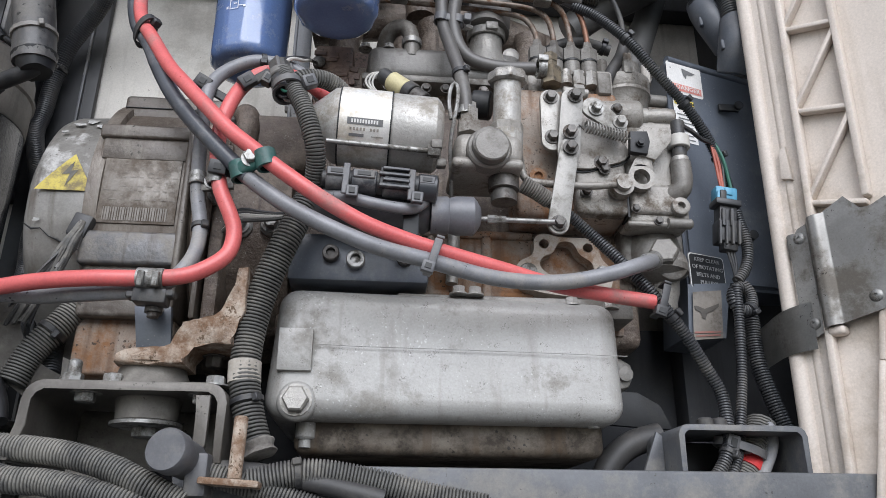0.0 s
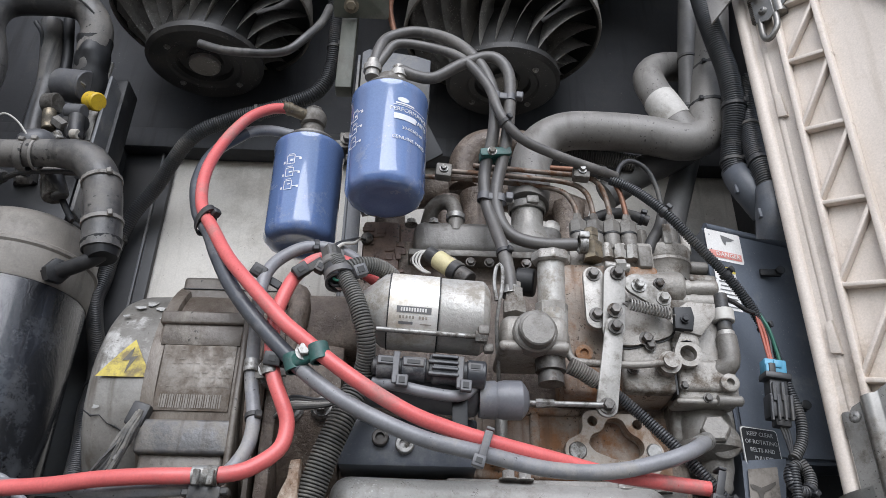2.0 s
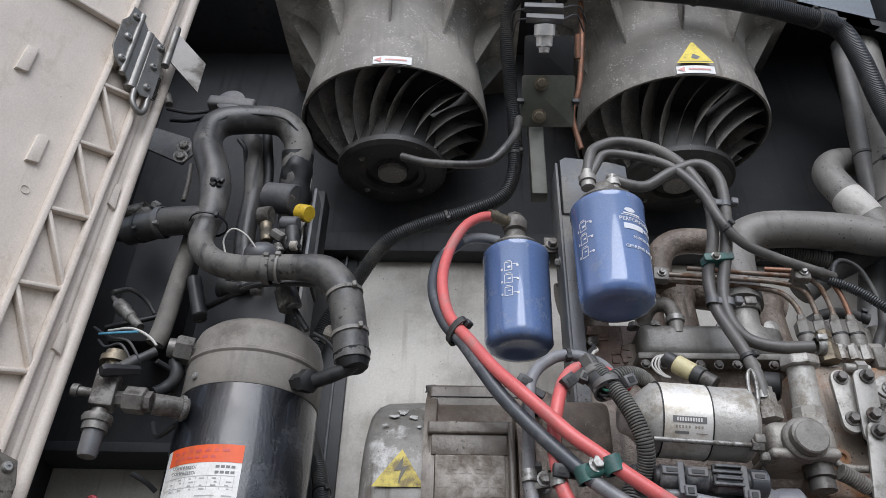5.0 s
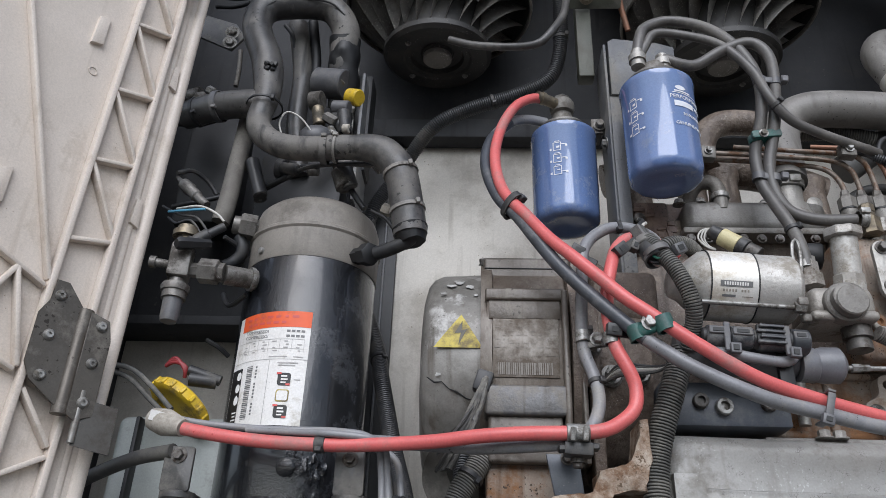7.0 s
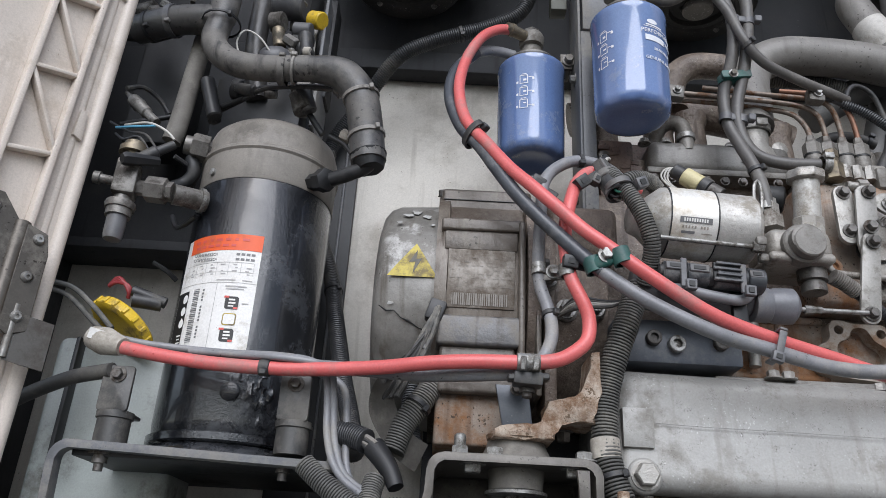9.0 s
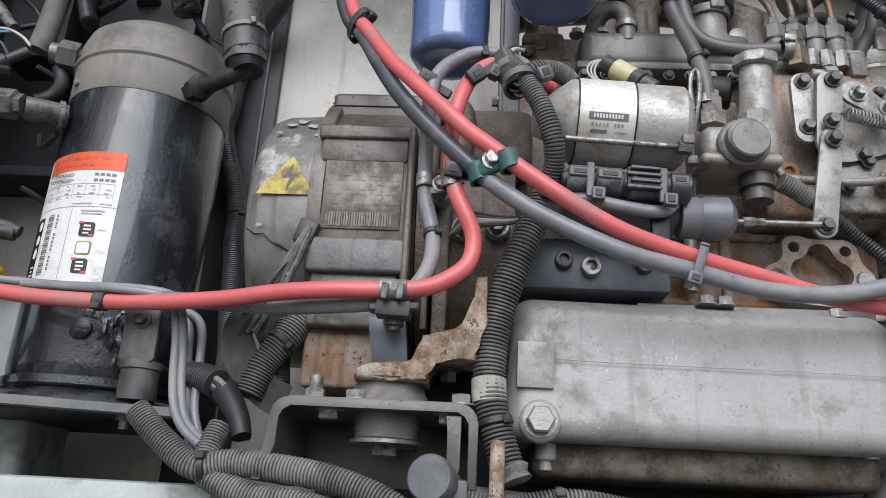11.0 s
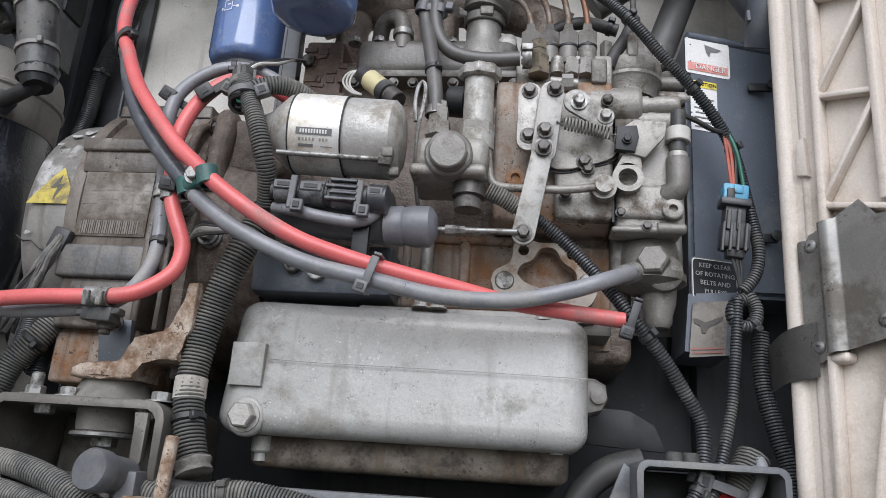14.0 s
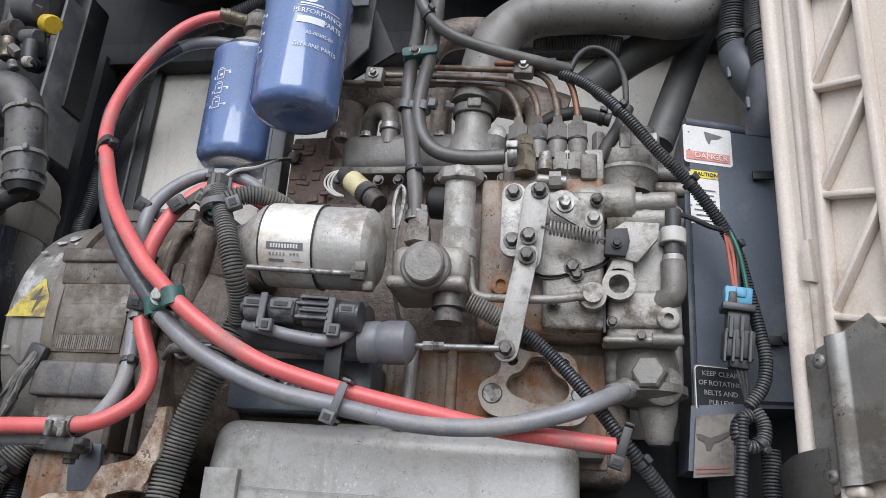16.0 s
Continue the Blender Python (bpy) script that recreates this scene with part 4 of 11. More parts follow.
# the table: thin rules with short figures between them
rules = [(-0.002, 0.0365, 0.100, 0.0005), (-0.002, 0.0235, 0.100, 0.0004), (-0.002, 0.0095, 0.112, 0.0006), (0.006, -0.033, 0.0006, 0.082)]
rules += [(-0.030 + 0.0155 * k, 0.028, 0.0004, 0.017) for k in range(6)]
patch(rules, lo, lu, Z, M_PALEINK, lab, "rules", 0.001, CR)
cells = [(-0.0375 + 0.0155 * k + 0.002 * (r_ % 2), 0.0335 - 0.0042 * r_, 0.0062 - 0.0015 * ((k + r_) % 3), 0.0014) for k in range(6) for r_ in range(4) if (k * 3 + r_) % 5]
cells += [(0.016, 0.0128, 0.024, 0.0012), (0.042, 0.0128, 0.012, 0.0012), (0.030, 0.0045, 0.026, 0.0016), (0.029, 0.0012, 0.022, 0.0014), (0.044, -0.017, 0.008, 0.0012)]
patch(cells, lo, lu, Z, M_PALEINK, lab, "small_print", 0.0012, CR)
patch([(-0.0225, 0.002 - 0.0025 * k, 0.0095, 0.0008 + 0.0006 * (k % 3)) for k in range(28)], lo, lu, Z, M_GREYINK, lab, "barcode", 0.001, CR)
patch([(-0.0115, 0.000 - 0.0043 * k, 0.0026, 0.0026) for k in range(15) if k % 6 != 4], lo, lu, Z, M_GREYINK, lab, "side_figures", 0.001, CR)
patch([(-0.048, -0.036, 0.024, 0.076)], lo, lu, Z, M_BLACKINK, lab, "warning_strip", 0.001, CR)
for k, zz in enumerate((-0.008, -0.024, -0.040)):
    ring = [(-0.041 + 0.0048 * math.cos(a_ * math.pi / 6), zz + 0.0058 * math.sin(a_ * math.pi / 6) * (1.3 if k == 2 and a_ == 3 else 1)) for a_ in range(12)]
    patch(ring, lo, lu, Z, M_WHITE, lab, "warning_mark", 0.0014, CR)
patch([(-0.041, -0.0555 - 0.0045 * k, 0.009 - 0.003 * (k % 2), 0.0018) for k in range(4)], lo, lu, Z, M_WHITE, lab, "warning_print", 0.0014, CR)
for zz in (-0.017, -0.058):
    patch([(x + 0.028, z + zz) for x, z in rounded(0.0165, 0.0165, 0.0035)], lo, lu, Z, M_BLACKINK, lab, "pictogram", 0.001, CR)
    patch([(0.028, zz + 0.004, 0.0075, 0.0022), (0.0285, zz - 0.0002, 0.0085, 0.0022), (0.0275, zz - 0.0042, 0.0065, 0.0018)], lo, lu, Z, M_LABEL, lab, "pictogram_mark", 0.0014, CR)
    patch([(0.0213, zz + 0.0075, 0.006, 0.0026), (0.0335, zz - 0.0068, 0.0052, 0.0024)], lo, lu, Z, M_REDINK, lab, "red_corner", 0.0016, CR)
patch([(x + 0.028, z - 0.038) for x, z in rounded(0.0165, 0.0155, 0.003)], lo, lu, Z, M_YELLOWOLD, lab, "pictogram", 0.001, CR)
patch([(x + 0.028, z - 0.038) for x, z in rounded(0.0135, 0.0125, 0.0025)], lo, lu, Z, M_LABEL, lab, "pictogram_mark", 0.0014, CR)
letters("COMPRESSOR P/N", 0.0058, lo + Z * 0.0475 - lu * 0.012, lu, Z, M_GREYINK, lab, "lettering", 0.001, CR)
letters("COMPRESSOR S/N", 0.0058, lo + Z * 0.0407 - lu * 0.012, lu, Z, M_GREYINK, lab, "lettering", 0.001, CR)
# discharge stub with its nut, suction stub
bm = bmesh.new()
a, b = (-0.4621, 0.8, 2.0916), (-0.4321, 0.765, 2.0797)
lathe(bm, a, V(b) - V(a), [(-0.02, 0.012), (0.012, 0.012), (0.012, 0.016), (0.03, 0.016), (0.032, 0.012)], 6)
part("outlet_nut", bm, M_DARK, comp)
bm = hose([(-0.4365, 0.77, 2.0797), (-0.4092, 0.76, 2.0858), (-0.3869, 0.757, 2.0989), (-0.3819, 0.757, 2.1233)], 0.0095)
part("outlet_bend", bm, M_DARK, comp, "black bent outlet pipe")
bm = bmesh.new()
rod(bm, (-0.5995, 0.79, 2.0477), (-0.6347, 0.765, 2.0436), 0.0135, seg=18)
part("inlet_stub", bm, M_GRIME, comp)
bm = bmesh.new()
q0, q1 = V((-0.5995, 0.79, 2.0477)), V((-0.6347, 0.765, 2.0436))
lathe(bm, q0 - (q0 - q1).normalized() * 0.004, q1 - q0, [(0, 0.0138), (0.0, 0.0165), (0.005, 0.0165), (0.005, 0.0138)], 18, close=False)
part("inlet_band", bm, M_ZINC, comp)
bm = bmesh.new()
lathe(bm, (CX - 0.055, CY - 0.07, 2.095), (-0.6, -0.8, 0), [(0, 0.005), (0.008, 0.005), (0.009, 0.003)], 10)
part("sight_dot", bm, M_ZINC, comp)
bm = bmesh.new()
lathe(bm, (-0.6180, 0.822, 2.1440), (-1, -0.35, 0.05), [(-0.02, 0.013), (0.004, 0.013), (0.004, 0.0195), (0.024, 0.0195), (0.027, 0.017)], 6)
lathe(bm, (-0.6180, 0.822, 2.1440), (-1, -0.35, 0.05), [(0.025, 0.014), (0.036, 0.013), (0.037, 0.008)], 18)
part("cap_nut", bm, M_GRIME, comp)
bm = bmesh.new()
lathe(bm, (-0.524, 0.78, 1.7979), (0, -1, 0), [(0, 0.012), (0.004, 0.0115), (0.006, 0.009)], 16)
part("sight_glass", bm, M_BLACKPAINT, comp)

# its tray and feet
M_FOOTSTEEL = mat("grimy_black_foot", (0.060, 0.058, 0.055), (0.042, 0.041, 0.040), 0.4, 0.1, 10, dirt=(0.13, 0.122, 0.11), dirt_amt=0.3, dirt_scale=9, bump=0.15)
tray = thing("compressor_tray", (CX, 0.76, 1.71), "black steel tray with rubber feet under the compressor", "tray")
a, b = V((-0.6803, 0.72, 1.7208)), V((-0.3894, 0.72, 1.7135))
bm = bmesh.new()
boxab(bm, a + V((0.012, 0.014, -0.010)), V((b.x, 0.97, a.z - 0.002)), 0.002)
part("plate", bm, M_DARK, tray)
bm = bmesh.new()
bend = []
for d_, r_ in ((0.0, 0.020), (0.009, 0.011)):
    run = [(-0.684 + d_, 1.660), (-0.686 + d_, 1.700)]
    run += [(-0.666 - r_ * math.cos(radians(t_)), 1.706 + r_ * math.sin(radians(t_))) for t_ in range(0, 91, 15)]
    run += [(-0.386, 1.7165 - d_)]
    bend += run if d_ == 0.0 else run[::-1]
prism(bm, bend, (0.0, 0.736, 0.0), X, Z, 0.017, 0.001)
part("front_bar", bm, M_FRAME, tray, "dusty bent steel front bar")
bm = bmesh.new()
lathe(bm, (CX, CY, 1.722), Z, [(0, CR + 0.012), (0.004, CR + 0.014), (0.008, CR + 0.012), (0.016, CR + 0.002)], 48)
part("ring_foot", bm, M_BLACKPAINT, tray)
for px_ in ((-0.6349, 0.745, 1.7532), (-0.439, 0.745, 1.7485)):
    p = V(px_)
    bm = bmesh.new()
    lathe(bm, (p.x, p.y, a.z + 0.003), Z, [(0, 0.018), (0.028, 0.018), (0.029, 0.020), (0.036, 0.020), (0.037, 0.017)], 24)
    part("rubber_foot", bm, M_FOOTSTEEL, tray)
    bm = bmesh.new()
    prism(bm, rounded(0.034, 0.05, 0.004), (p.x, p.y - 0.012, a.z + 0.063), X, Z, 0.004, 0.001)
    boxab(bm, (p.x - 0.017, p.y - 0.012, a.z + 0.036), (p.x + 0.017, p.y + 0.03, a.z + 0.040), 0.001)
    part("foot_bracket", bm, M_FOOTSTEEL, tray)
    bm = bmesh.new()
    hexhead(bm, (p.x, p.y - 0.016, a.z + 0.078), OUT, 0.006, 0.006)
    part("bolt", bm, M_BOLT, tray)
    bm = bmesh.new()
    lathe(bm, (p.x - 0.004, p.y - 0.005, a.z - 0.004), -Z, [(0, 0.013), (0.003, 0.013), (0.003, 0.008), (0.012, 0.008), (0.012, 0.005), (0.02, 0.005)], 12)
    part("stud", bm, M_BOLT, tray)

# ---- service valve at its side ----
sv = thing("service_valve", (-0.698, 0.76, 2.0616), "grimy dark steel service valve with hex nuts", "valve")
c = V((-0.6927, 0.755, 2.0507))
bm = bmesh.new()
box(bm, c + Z * 0.005, (0.028, 0.03, 0.048), Euler((0, 0, 0.25)).to_matrix(), 0.003)
part("body", bm, M_GRIME, sv)
bm = bmesh.new()
lathe(bm, c + Z * 0.028, Z, [(0, 0.011), (0.014, 0.011), (0.014, 0.018), (0.022, 0.018), (0.024, 0.014), (0.03, 0.013)], 20)
part("neck", bm, M_BRASS, sv)
bm = bmesh.new()
lathe(bm, c - Z * 0.02, -Z, [(0, 0.010), (0.008, 0.010), (0.008, 0.0175), (0.012, 0.019), (0.018, 0.0175), (0.018, 0.0155), (0.028, 0.0155)], 18)
part("gland", bm, M_GRIME, sv)
bm = bmesh.new()
lathe(bm, c - Z * 0.045, -Z, [(0, 0.0125), (0.028, 0.012), (0.034, 0.0105), (0.036, 0.006)], 20)
part("cap", bm, M_GREYPLASTIC, sv, "dark grey valve cap")
for nm, p, d, pr, m in (
    ("inlet_nut", (-0.6683, 0.76, 2.0467), (1, 0.05, -0.06), [(-0.012, 0.010), (0.0, 0.010), (0.002, 0.017), (0.026, 0.017), (0.028, 0.013), (0.035, 0.013)], M_GRIME),
    ("side_plug", (-0.7174, 0.75, 2.0521), (-1, -0.2, 0.1), [(-0.01, 0.006), (0.006, 0.006), (0.006, 0.0085), (0.014, 0.008)], M_GRIME),
    ("schrader_cap", (-0.6778, 0.735, 2.0742), (-0.6, -0.6, -0.3), [(-0.03, 0.006), (0.0, 0.008), (0.014, 0.009), (0.018, 0.007)], M_DARK),
):
    bm = bmesh.new()
    lathe(bm, p, d, pr, 6 if "nut" in nm or "cap" in nm else 14)
    part(nm, bm, m, sv)
sw = thing("pressure_switch", (-0.6999, 0.79, 2.1734), "grey pressure switch with wires beside the valve", "switch")
a, b = V((-0.7454, 0.8, 2.2186)), V((-0.6556, 0.775, 2.132))
d = (b - a).normalized()
bm = bmesh.new()
lathe(bm, a, d, [(0, 0.003), (0.018, 0.0045), (0.02, 0.009), (0.038, 0.010), (0.04, 0.0085), (0.058, 0.0085), (0.06, 0.0065), (0.085, 0.006)], 16)
part("body", bm, M_GRIME, sw)
a2, b2 = V((-0.6876, 0.745, 2.0752)), V((-0.639, 0.765, 2.1218))
bm = bmesh.new()
lathe(bm, a2, b2 - a2, [(0, 0.009), (0.012, 0.010), (0.014, 0.008), (0.034, 0.009), (0.036, 0.0065), (0.06, 0.006)], 12)
part("connector", bm, M_PLASTIC, sw)
for k, (m, pts) in enumerate((
    (M_WIREWHITE, ((-0.7307, 0.79, 2.159), (-0.6918, 0.775, 2.1548), (-0.6634, 0.77, 2.14), (-0.6509, 0.77, 2.1273))),
    (M_PLASTIC, ((-0.7573, 0.8, 2.1696), (-0.7225, 0.785, 2.1466), (-0.6927, 0.775, 2.1363), (-0.6686, 0.765, 2.1082))),
    (M_PLASTIC, ((-0.7405, 0.79, 2.1448), (-0.7171, 0.77, 2.1241), (-0.6956, 0.765, 2.1259), (-0.6662, 0.755, 2.0894))),
    (M_BLUECON, ((-0.7399, 0.785, 2.1512), (-0.707, 0.775, 2.1482), (-0.6808, 0.77, 2.1472))),
)):
    part("wire", hose(pts, 0.0018, 0.004, 8), m, sw)

# yellow cap, tag, terminals
yc = thing("yellow_cap", (-0.6679, 0.8, 1.8825), "yellow ribbed plastic cap with grimy rim", "cap")
p = V((-0.6736, 0.81, 1.8831))
d = V((-0.45, -0.36, -0.80)).normalized()
bm = bmesh.new()
lathe(bm, p, d, [(0, 0.042), (0.004, 0.0445), (0.013, 0.0445), (0.015, 0.041), (0.015, 0.035), (0.011, 0.033), (0.011, 0.0005)], 30)
part("rim", bm, M_YELCAP, yc)
R = frame_of(d)
for k in range(18):
    a = 2 * math.pi * k / 18
    bm = bmesh.new()
    box(bm, p + R @ V((0.0445 * math.cos(a), 0.0445 * math.sin(a), 0.008)), (0.004, 0.005, 0.010), R @ Matrix.Rotation(a, 3, "Z"), 0.001, 1)
    part("grip_rib", bm, M_YELCAP, yc)
tg = thing("cable_boot", (-0.6652, 0.74, 1.847), "cream cable boot with a printed tag on the red cable", "boot")
a, b = V((-0.6347, 0.725, 1.8287)), V((-0.6973, 0.75, 1.8491))
bm = bmesh.new()
lathe(bm, a, b - a, [(0, 0.010), (0.01, 0.012), (0.03, 0.016), (0.05, 0.013), (0.054, 0.006)], 18)
part("sleeve", bm, M_TAPE, tg)
bm = bmesh.new()
box(bm, (a + b) / 2 + V((0, -0.014, 0.002)), (0.022, 0.001, 0.012), Euler((0.2, 0.25, 0)).to_matrix(), 0)
part("printed_tag", bm, M_LABEL, tg)
bm = bmesh.new()
for k in range(3):
    sweep(bm, spline([(-0.7026, 0.8, 1.9277), V((-0.688, 0.79, 1.9299)) + Z * 0.003 * k, V((-0.6719, 0.79, 1.924)) - Z * 0.003 * k, (-0.6735, 0.795, 1.911)], 0.004), 0.0026, 8)
tw = part("red_terminal_boot", bm, mat("faded_red_plastic", (0.28, 0.03, 0.035), (0.2, 0.03, 0.03), 0.5))
tagged(tw, "faded red terminal covers on loose wires", "terminal")
bm = bmesh.new()
rod(bm, (-0.6674, 0.79, 1.9194), (-0.6275, 0.8, 1.9083), 0.007, seg=10)
rod(bm, (-0.6652, 0.79, 1.9073), (-0.6325, 0.8, 1.9066), 0.009, seg=10)
tagged(part("black_connector", bm, M_PLASTIC), "black grimy connector with loose wires", "connector")

# small black junk behind: solenoid with yellow plug
ex = thing("expansion_valve", (-0.5413, 0.86, 2.4203), "grimy grey solenoid valve with a yellow plug", "valve")
for nm, a, b, r, m in (
    ("coil", (-0.5751, 0.875, 2.4608), (-0.5227, 0.86, 2.4437), 0.026, M_GREYPLASTIC),
    ("yellow_plug", (-0.5158, 0.86, 2.4185), (-0.4959, 0.85, 2.4076), 0.0145, M_YELCAP),
    ("stem", (-0.5375, 0.87, 2.411), (-0.5216, 0.87, 2.3454), 0.012, M_DARK),
    ("lower_plug", (-0.5378, 0.86, 2.3757), (-0.5094, 0.855, 2.3703), 0.013, M_PLASTIC),
):
    bm = bmesh.new()
    rod(bm, a, b, r, seg=16, bevel=0.002)
    part(nm, bm, m, ex)
bell = thing("bell_sensor", (-0.5571, 0.82, 2.3252), "grey dome sensor with a white wire", "sensor")
bm = bmesh.new()
lathe(bm, (-0.5564, 0.83, 2.3169), (-0.1, -0.55, 0.7), [(-0.012, 0.024), (0.0, 0.026), (0.01, 0.022), (0.016, 0.012), (0.017, 0.004)], 24)
part("dome", bm, M_GREYPLASTIC, bell)
part("wire", hose([(-0.5552, 0.81, 2.308), (-0.5733, 0.8, 2.3289), (-0.5965, 0.8, 2.3408), (-0.6059, 0.8, 2.3202), (-0.5986, 0.8, 2.2953)], 0.0014, 0.004, 8), M_WIREWHITE, bell)
cnd = thing("dark_manifold", (-0.5013, 0.93, 2.3058), "dark grimy metal manifold behind the pipes", "manifold")
for a, b, bev in (((-0.66, 0.90, 2.17), (-0.52, 0.95, 2.33), 0.008), ((-0.545, 0.90, 2.30), (-0.485, 0.95, 2.50), 0.006), ((-0.79, 0.90, 2.2), (-0.70, 0.97, 2.42), 0.006)):
    part("block", boxab(bmesh.new(), a, b, bev), M_DARK, cnd)
part("side_plate", boxab(bmesh.new(), (-0.497, 0.86, 2.22), (-0.491, 0.95, 2.47), 0.002), M_FRAME, cnd)
hd = thing("pipe_header", (-0.662, 0.85, 2.6634), "grey cast pipe header on the insulated loop", "header")
bm = bmesh.new()
box(bm, (-0.6680, 0.87, 2.6590), (0.088, 0.05, 0.024), Matrix.Rotation(0.12, 3, "Y"), 0.006, 3)
part("body", bm, M_GREYPLASTIC, hd)
bm = bmesh.new()
lathe(bm, (-0.6690, 0.846, 2.6610), Y, [(0, 0.020), (0.002, 0.0255), (0.046, 0.0255), (0.048, 0.020), (0.048, 0.002)], 28)
part("dome", bm, M_GREYPLASTIC, hd)

# insulated pipes
def pipe_thing(name, pts, r, m, label, category, group="", ties=(), tm=None, step=0.006, rib=None, seg=16, tw_=0.006):
    path = spline(pts, step)
    mid = path[len(path) // 2]
    e = thing(name, mid, label, category, group)
    if rib:
        part("conduit", ribbed(pts, r, *rib), m, e)
    else:
        part("hose", sweep(bmesh.new(), path, (lambda i: r(i / (len(path) - 1))) if callable(r) else r, seg), m, e)
        r = r(0.5) if callable(r) else r
    for f in ties:
        bm = bmesh.new()
        tie(bm, path, int(f * (len(path) - 1)), r, tw_)
        part("cable_tie", bm, tm or M_PLASTIC, e)
    return e


GI = "insulated refrigerant pipes"
pipe_thing("insulated_pipe", [(-0.5345, 0.90, 2.425), (-0.5320, 0.88, 2.460), (-0.5327, 0.86, 2.5035), (-0.5329, 0.85, 2.5575), (-0.5633, 0.84, 2.5972), (-0.6183, 0.82, 2.5856), (-0.6629, 0.81, 2.5657), (-0.669, 0.8, 2.5143), (-0.6372, 0.79, 2.4293), (-0.6254, 0.78, 2.3562), (-0.6289, 0.775, 2.2968), (-0.5972, 0.765, 2.2569), (-0.5482, 0.76, 2.2433), (-0.4859, 0.755, 2.2428), (-0.4378, 0.75, 2.233), (-0.4093, 0.75, 2.2008), (-0.3979, 0.753, 2.1562), (-0.3892, 0.757, 2.1025)], lambda f: 0.0245 - 0.0062 * min(1, max(0, (f - 0.50) / 0.08)) + 0.0050 * min(1, max(0, (f - 0.80) / 0.05)), M_INS, "grey foam-insulated pipe looping down beside the compressor", "pipe", GI, (), seg=22)
pipe_thing("insulated_pipe", [(-0.6242, 0.785, 2.3445), (-0.6654, 0.79, 2.3476), (-0.7109, 0.8, 2.3493), (-0.7644, 0.82, 2.3476)], 0.022, M_INS, "grey foam-insulated side branch of the pipe loop", "pipe", GI, (0.8,), seg=20)
pipe_thing("insulated_pipe", [(-0.6656, 0.83, 2.3621), (-0.6699, 0.83, 2.28), (-0.6716, 0.82, 2.1809), (-0.6758, 0.82, 2.1548)], 0.0135, M_DUSTRUBBER, "thin dusty pipe running down towards the valve", "pipe", GI, (), seg=16)
pipe_thing("suction_pipe", [(-0.6267, 0.88, 2.5973), (-0.6081, 0.89, 2.4907), (-0.6095, 0.9, 2.3926), (-0.5917, 0.9, 2.2859)], 0.017, M_INS, "dark vertical pipe behind the insulated loop", "pipe", GI, (), seg=16)
pipe_thing("suction_pipe", [(-0.6004, 0.88, 2.6045), (-0.5886, 0.89, 2.5285), (-0.585, 0.89, 2.4789)], 0.009, M_DARK, "thin dark pipe behind the insulated loop", "pipe", GI, (), seg=12)
bm = bmesh.new()
rod(bm, (-0.3905, 0.757, 2.1118), (-0.3849, 0.757, 2.091), 0.0245, 0.017, 22)
for v in bm.verts:
    v.co += noise.noise_vector(v.co * 120) * 0.002
tagged(part("pipe_end_wrap", bm, M_DARK), "black wrapped end of the insulated pipe", "wrap")

# black torn foam round the pipe's far leg
bm = bmesh.new()
sweep(bm, spline([(-0.5335, 0.89, 2.440), (-0.5320, 0.878, 2.463), (-0.5325, 0.862, 2.500), (-0.5322, 0.853, 2.535)], 0.004), 0.0262, 22)
for v in bm.verts:
    v.co += noise.noise_vector(v.co * 45) * 0.005
tagged(part("torn_wrap", bm, M_DARK), "torn black foam wrap on the pipe's far leg", "wrap")
M_DULLBAND = mat("dusty_pale_band", (0.24, 0.225, 0.205), (0.17, 0.16, 0.147), 0.55, 0.0, 30, dirt=(0.10, 0.092, 0.083), dirt_amt=0.3, dirt_scale=20, bump=0.1)
# straps, seams and a torn spot on the insulation
for pts, r, w, m, nm in (
    ([(-0.528, 0.758, 2.2404), (-0.5195, 0.758, 2.2397), (-0.5111, 0.758, 2.2398)], 0.0195, 0.010, M_INS, "foam_band"),
    ([(-0.509, 0.757, 2.2419), (-0.5035, 0.757, 2.2411), (-0.4982, 0.757, 2.2412)], 0.0195, 0.004, M_DULLBAND, "tie_band"),
    ([(-0.4126, 0.75, 2.2139), (-0.4072, 0.75, 2.1965), (-0.4027, 0.75, 2.1795)], 0.0238, 0.006, M_DULLBAND, "tie_band"),
    ([(-0.3977, 0.754, 2.1486), (-0.395, 0.754, 2.1388), (-0.3932, 0.755, 2.1298)], 0.0238, 0.006, M_DULLBAND, "tie_band"),
    ([(-0.6254, 0.781, 2.3549), (-0.6258, 0.78, 2.3335), (-0.6251, 0.777, 2.3112)], 0.0268, 0.004, M_DARK, "dark_band"),
    ([(-0.6973, 0.797, 2.3493), (-0.7048, 0.799, 2.3496), (-0.7117, 0.8, 2.3492)], 0.0235, 0.010, M_GREYPLASTIC, "clamp_band"),
):
    bm = bmesh.new()
    tie(bm, [V(p) for p in pts], 1, r, w)
    tagged(part(nm, bm, m), "band round the insulated pipe", "band", "pipe bands")
bm = bmesh.new()
rngt = random.Random(3)
for k in range(7):
    box(bm, V((-0.6211, 0.762, 2.3969)) + V((rngt.uniform(-0.007, 0.007), rngt.uniform(-0.002, 0.002), rngt.uniform(-0.008, 0.008))), (0.008, 0.006, 0.007), Euler((rngt.random() * 3, rngt.random() * 3, 0)).to_matrix(), 0.001, 1)
tagged(part("torn_foam", bm, M_BLACKINK), "torn black foam in the pipe insulation", "foam")
bm = bmesh.new()
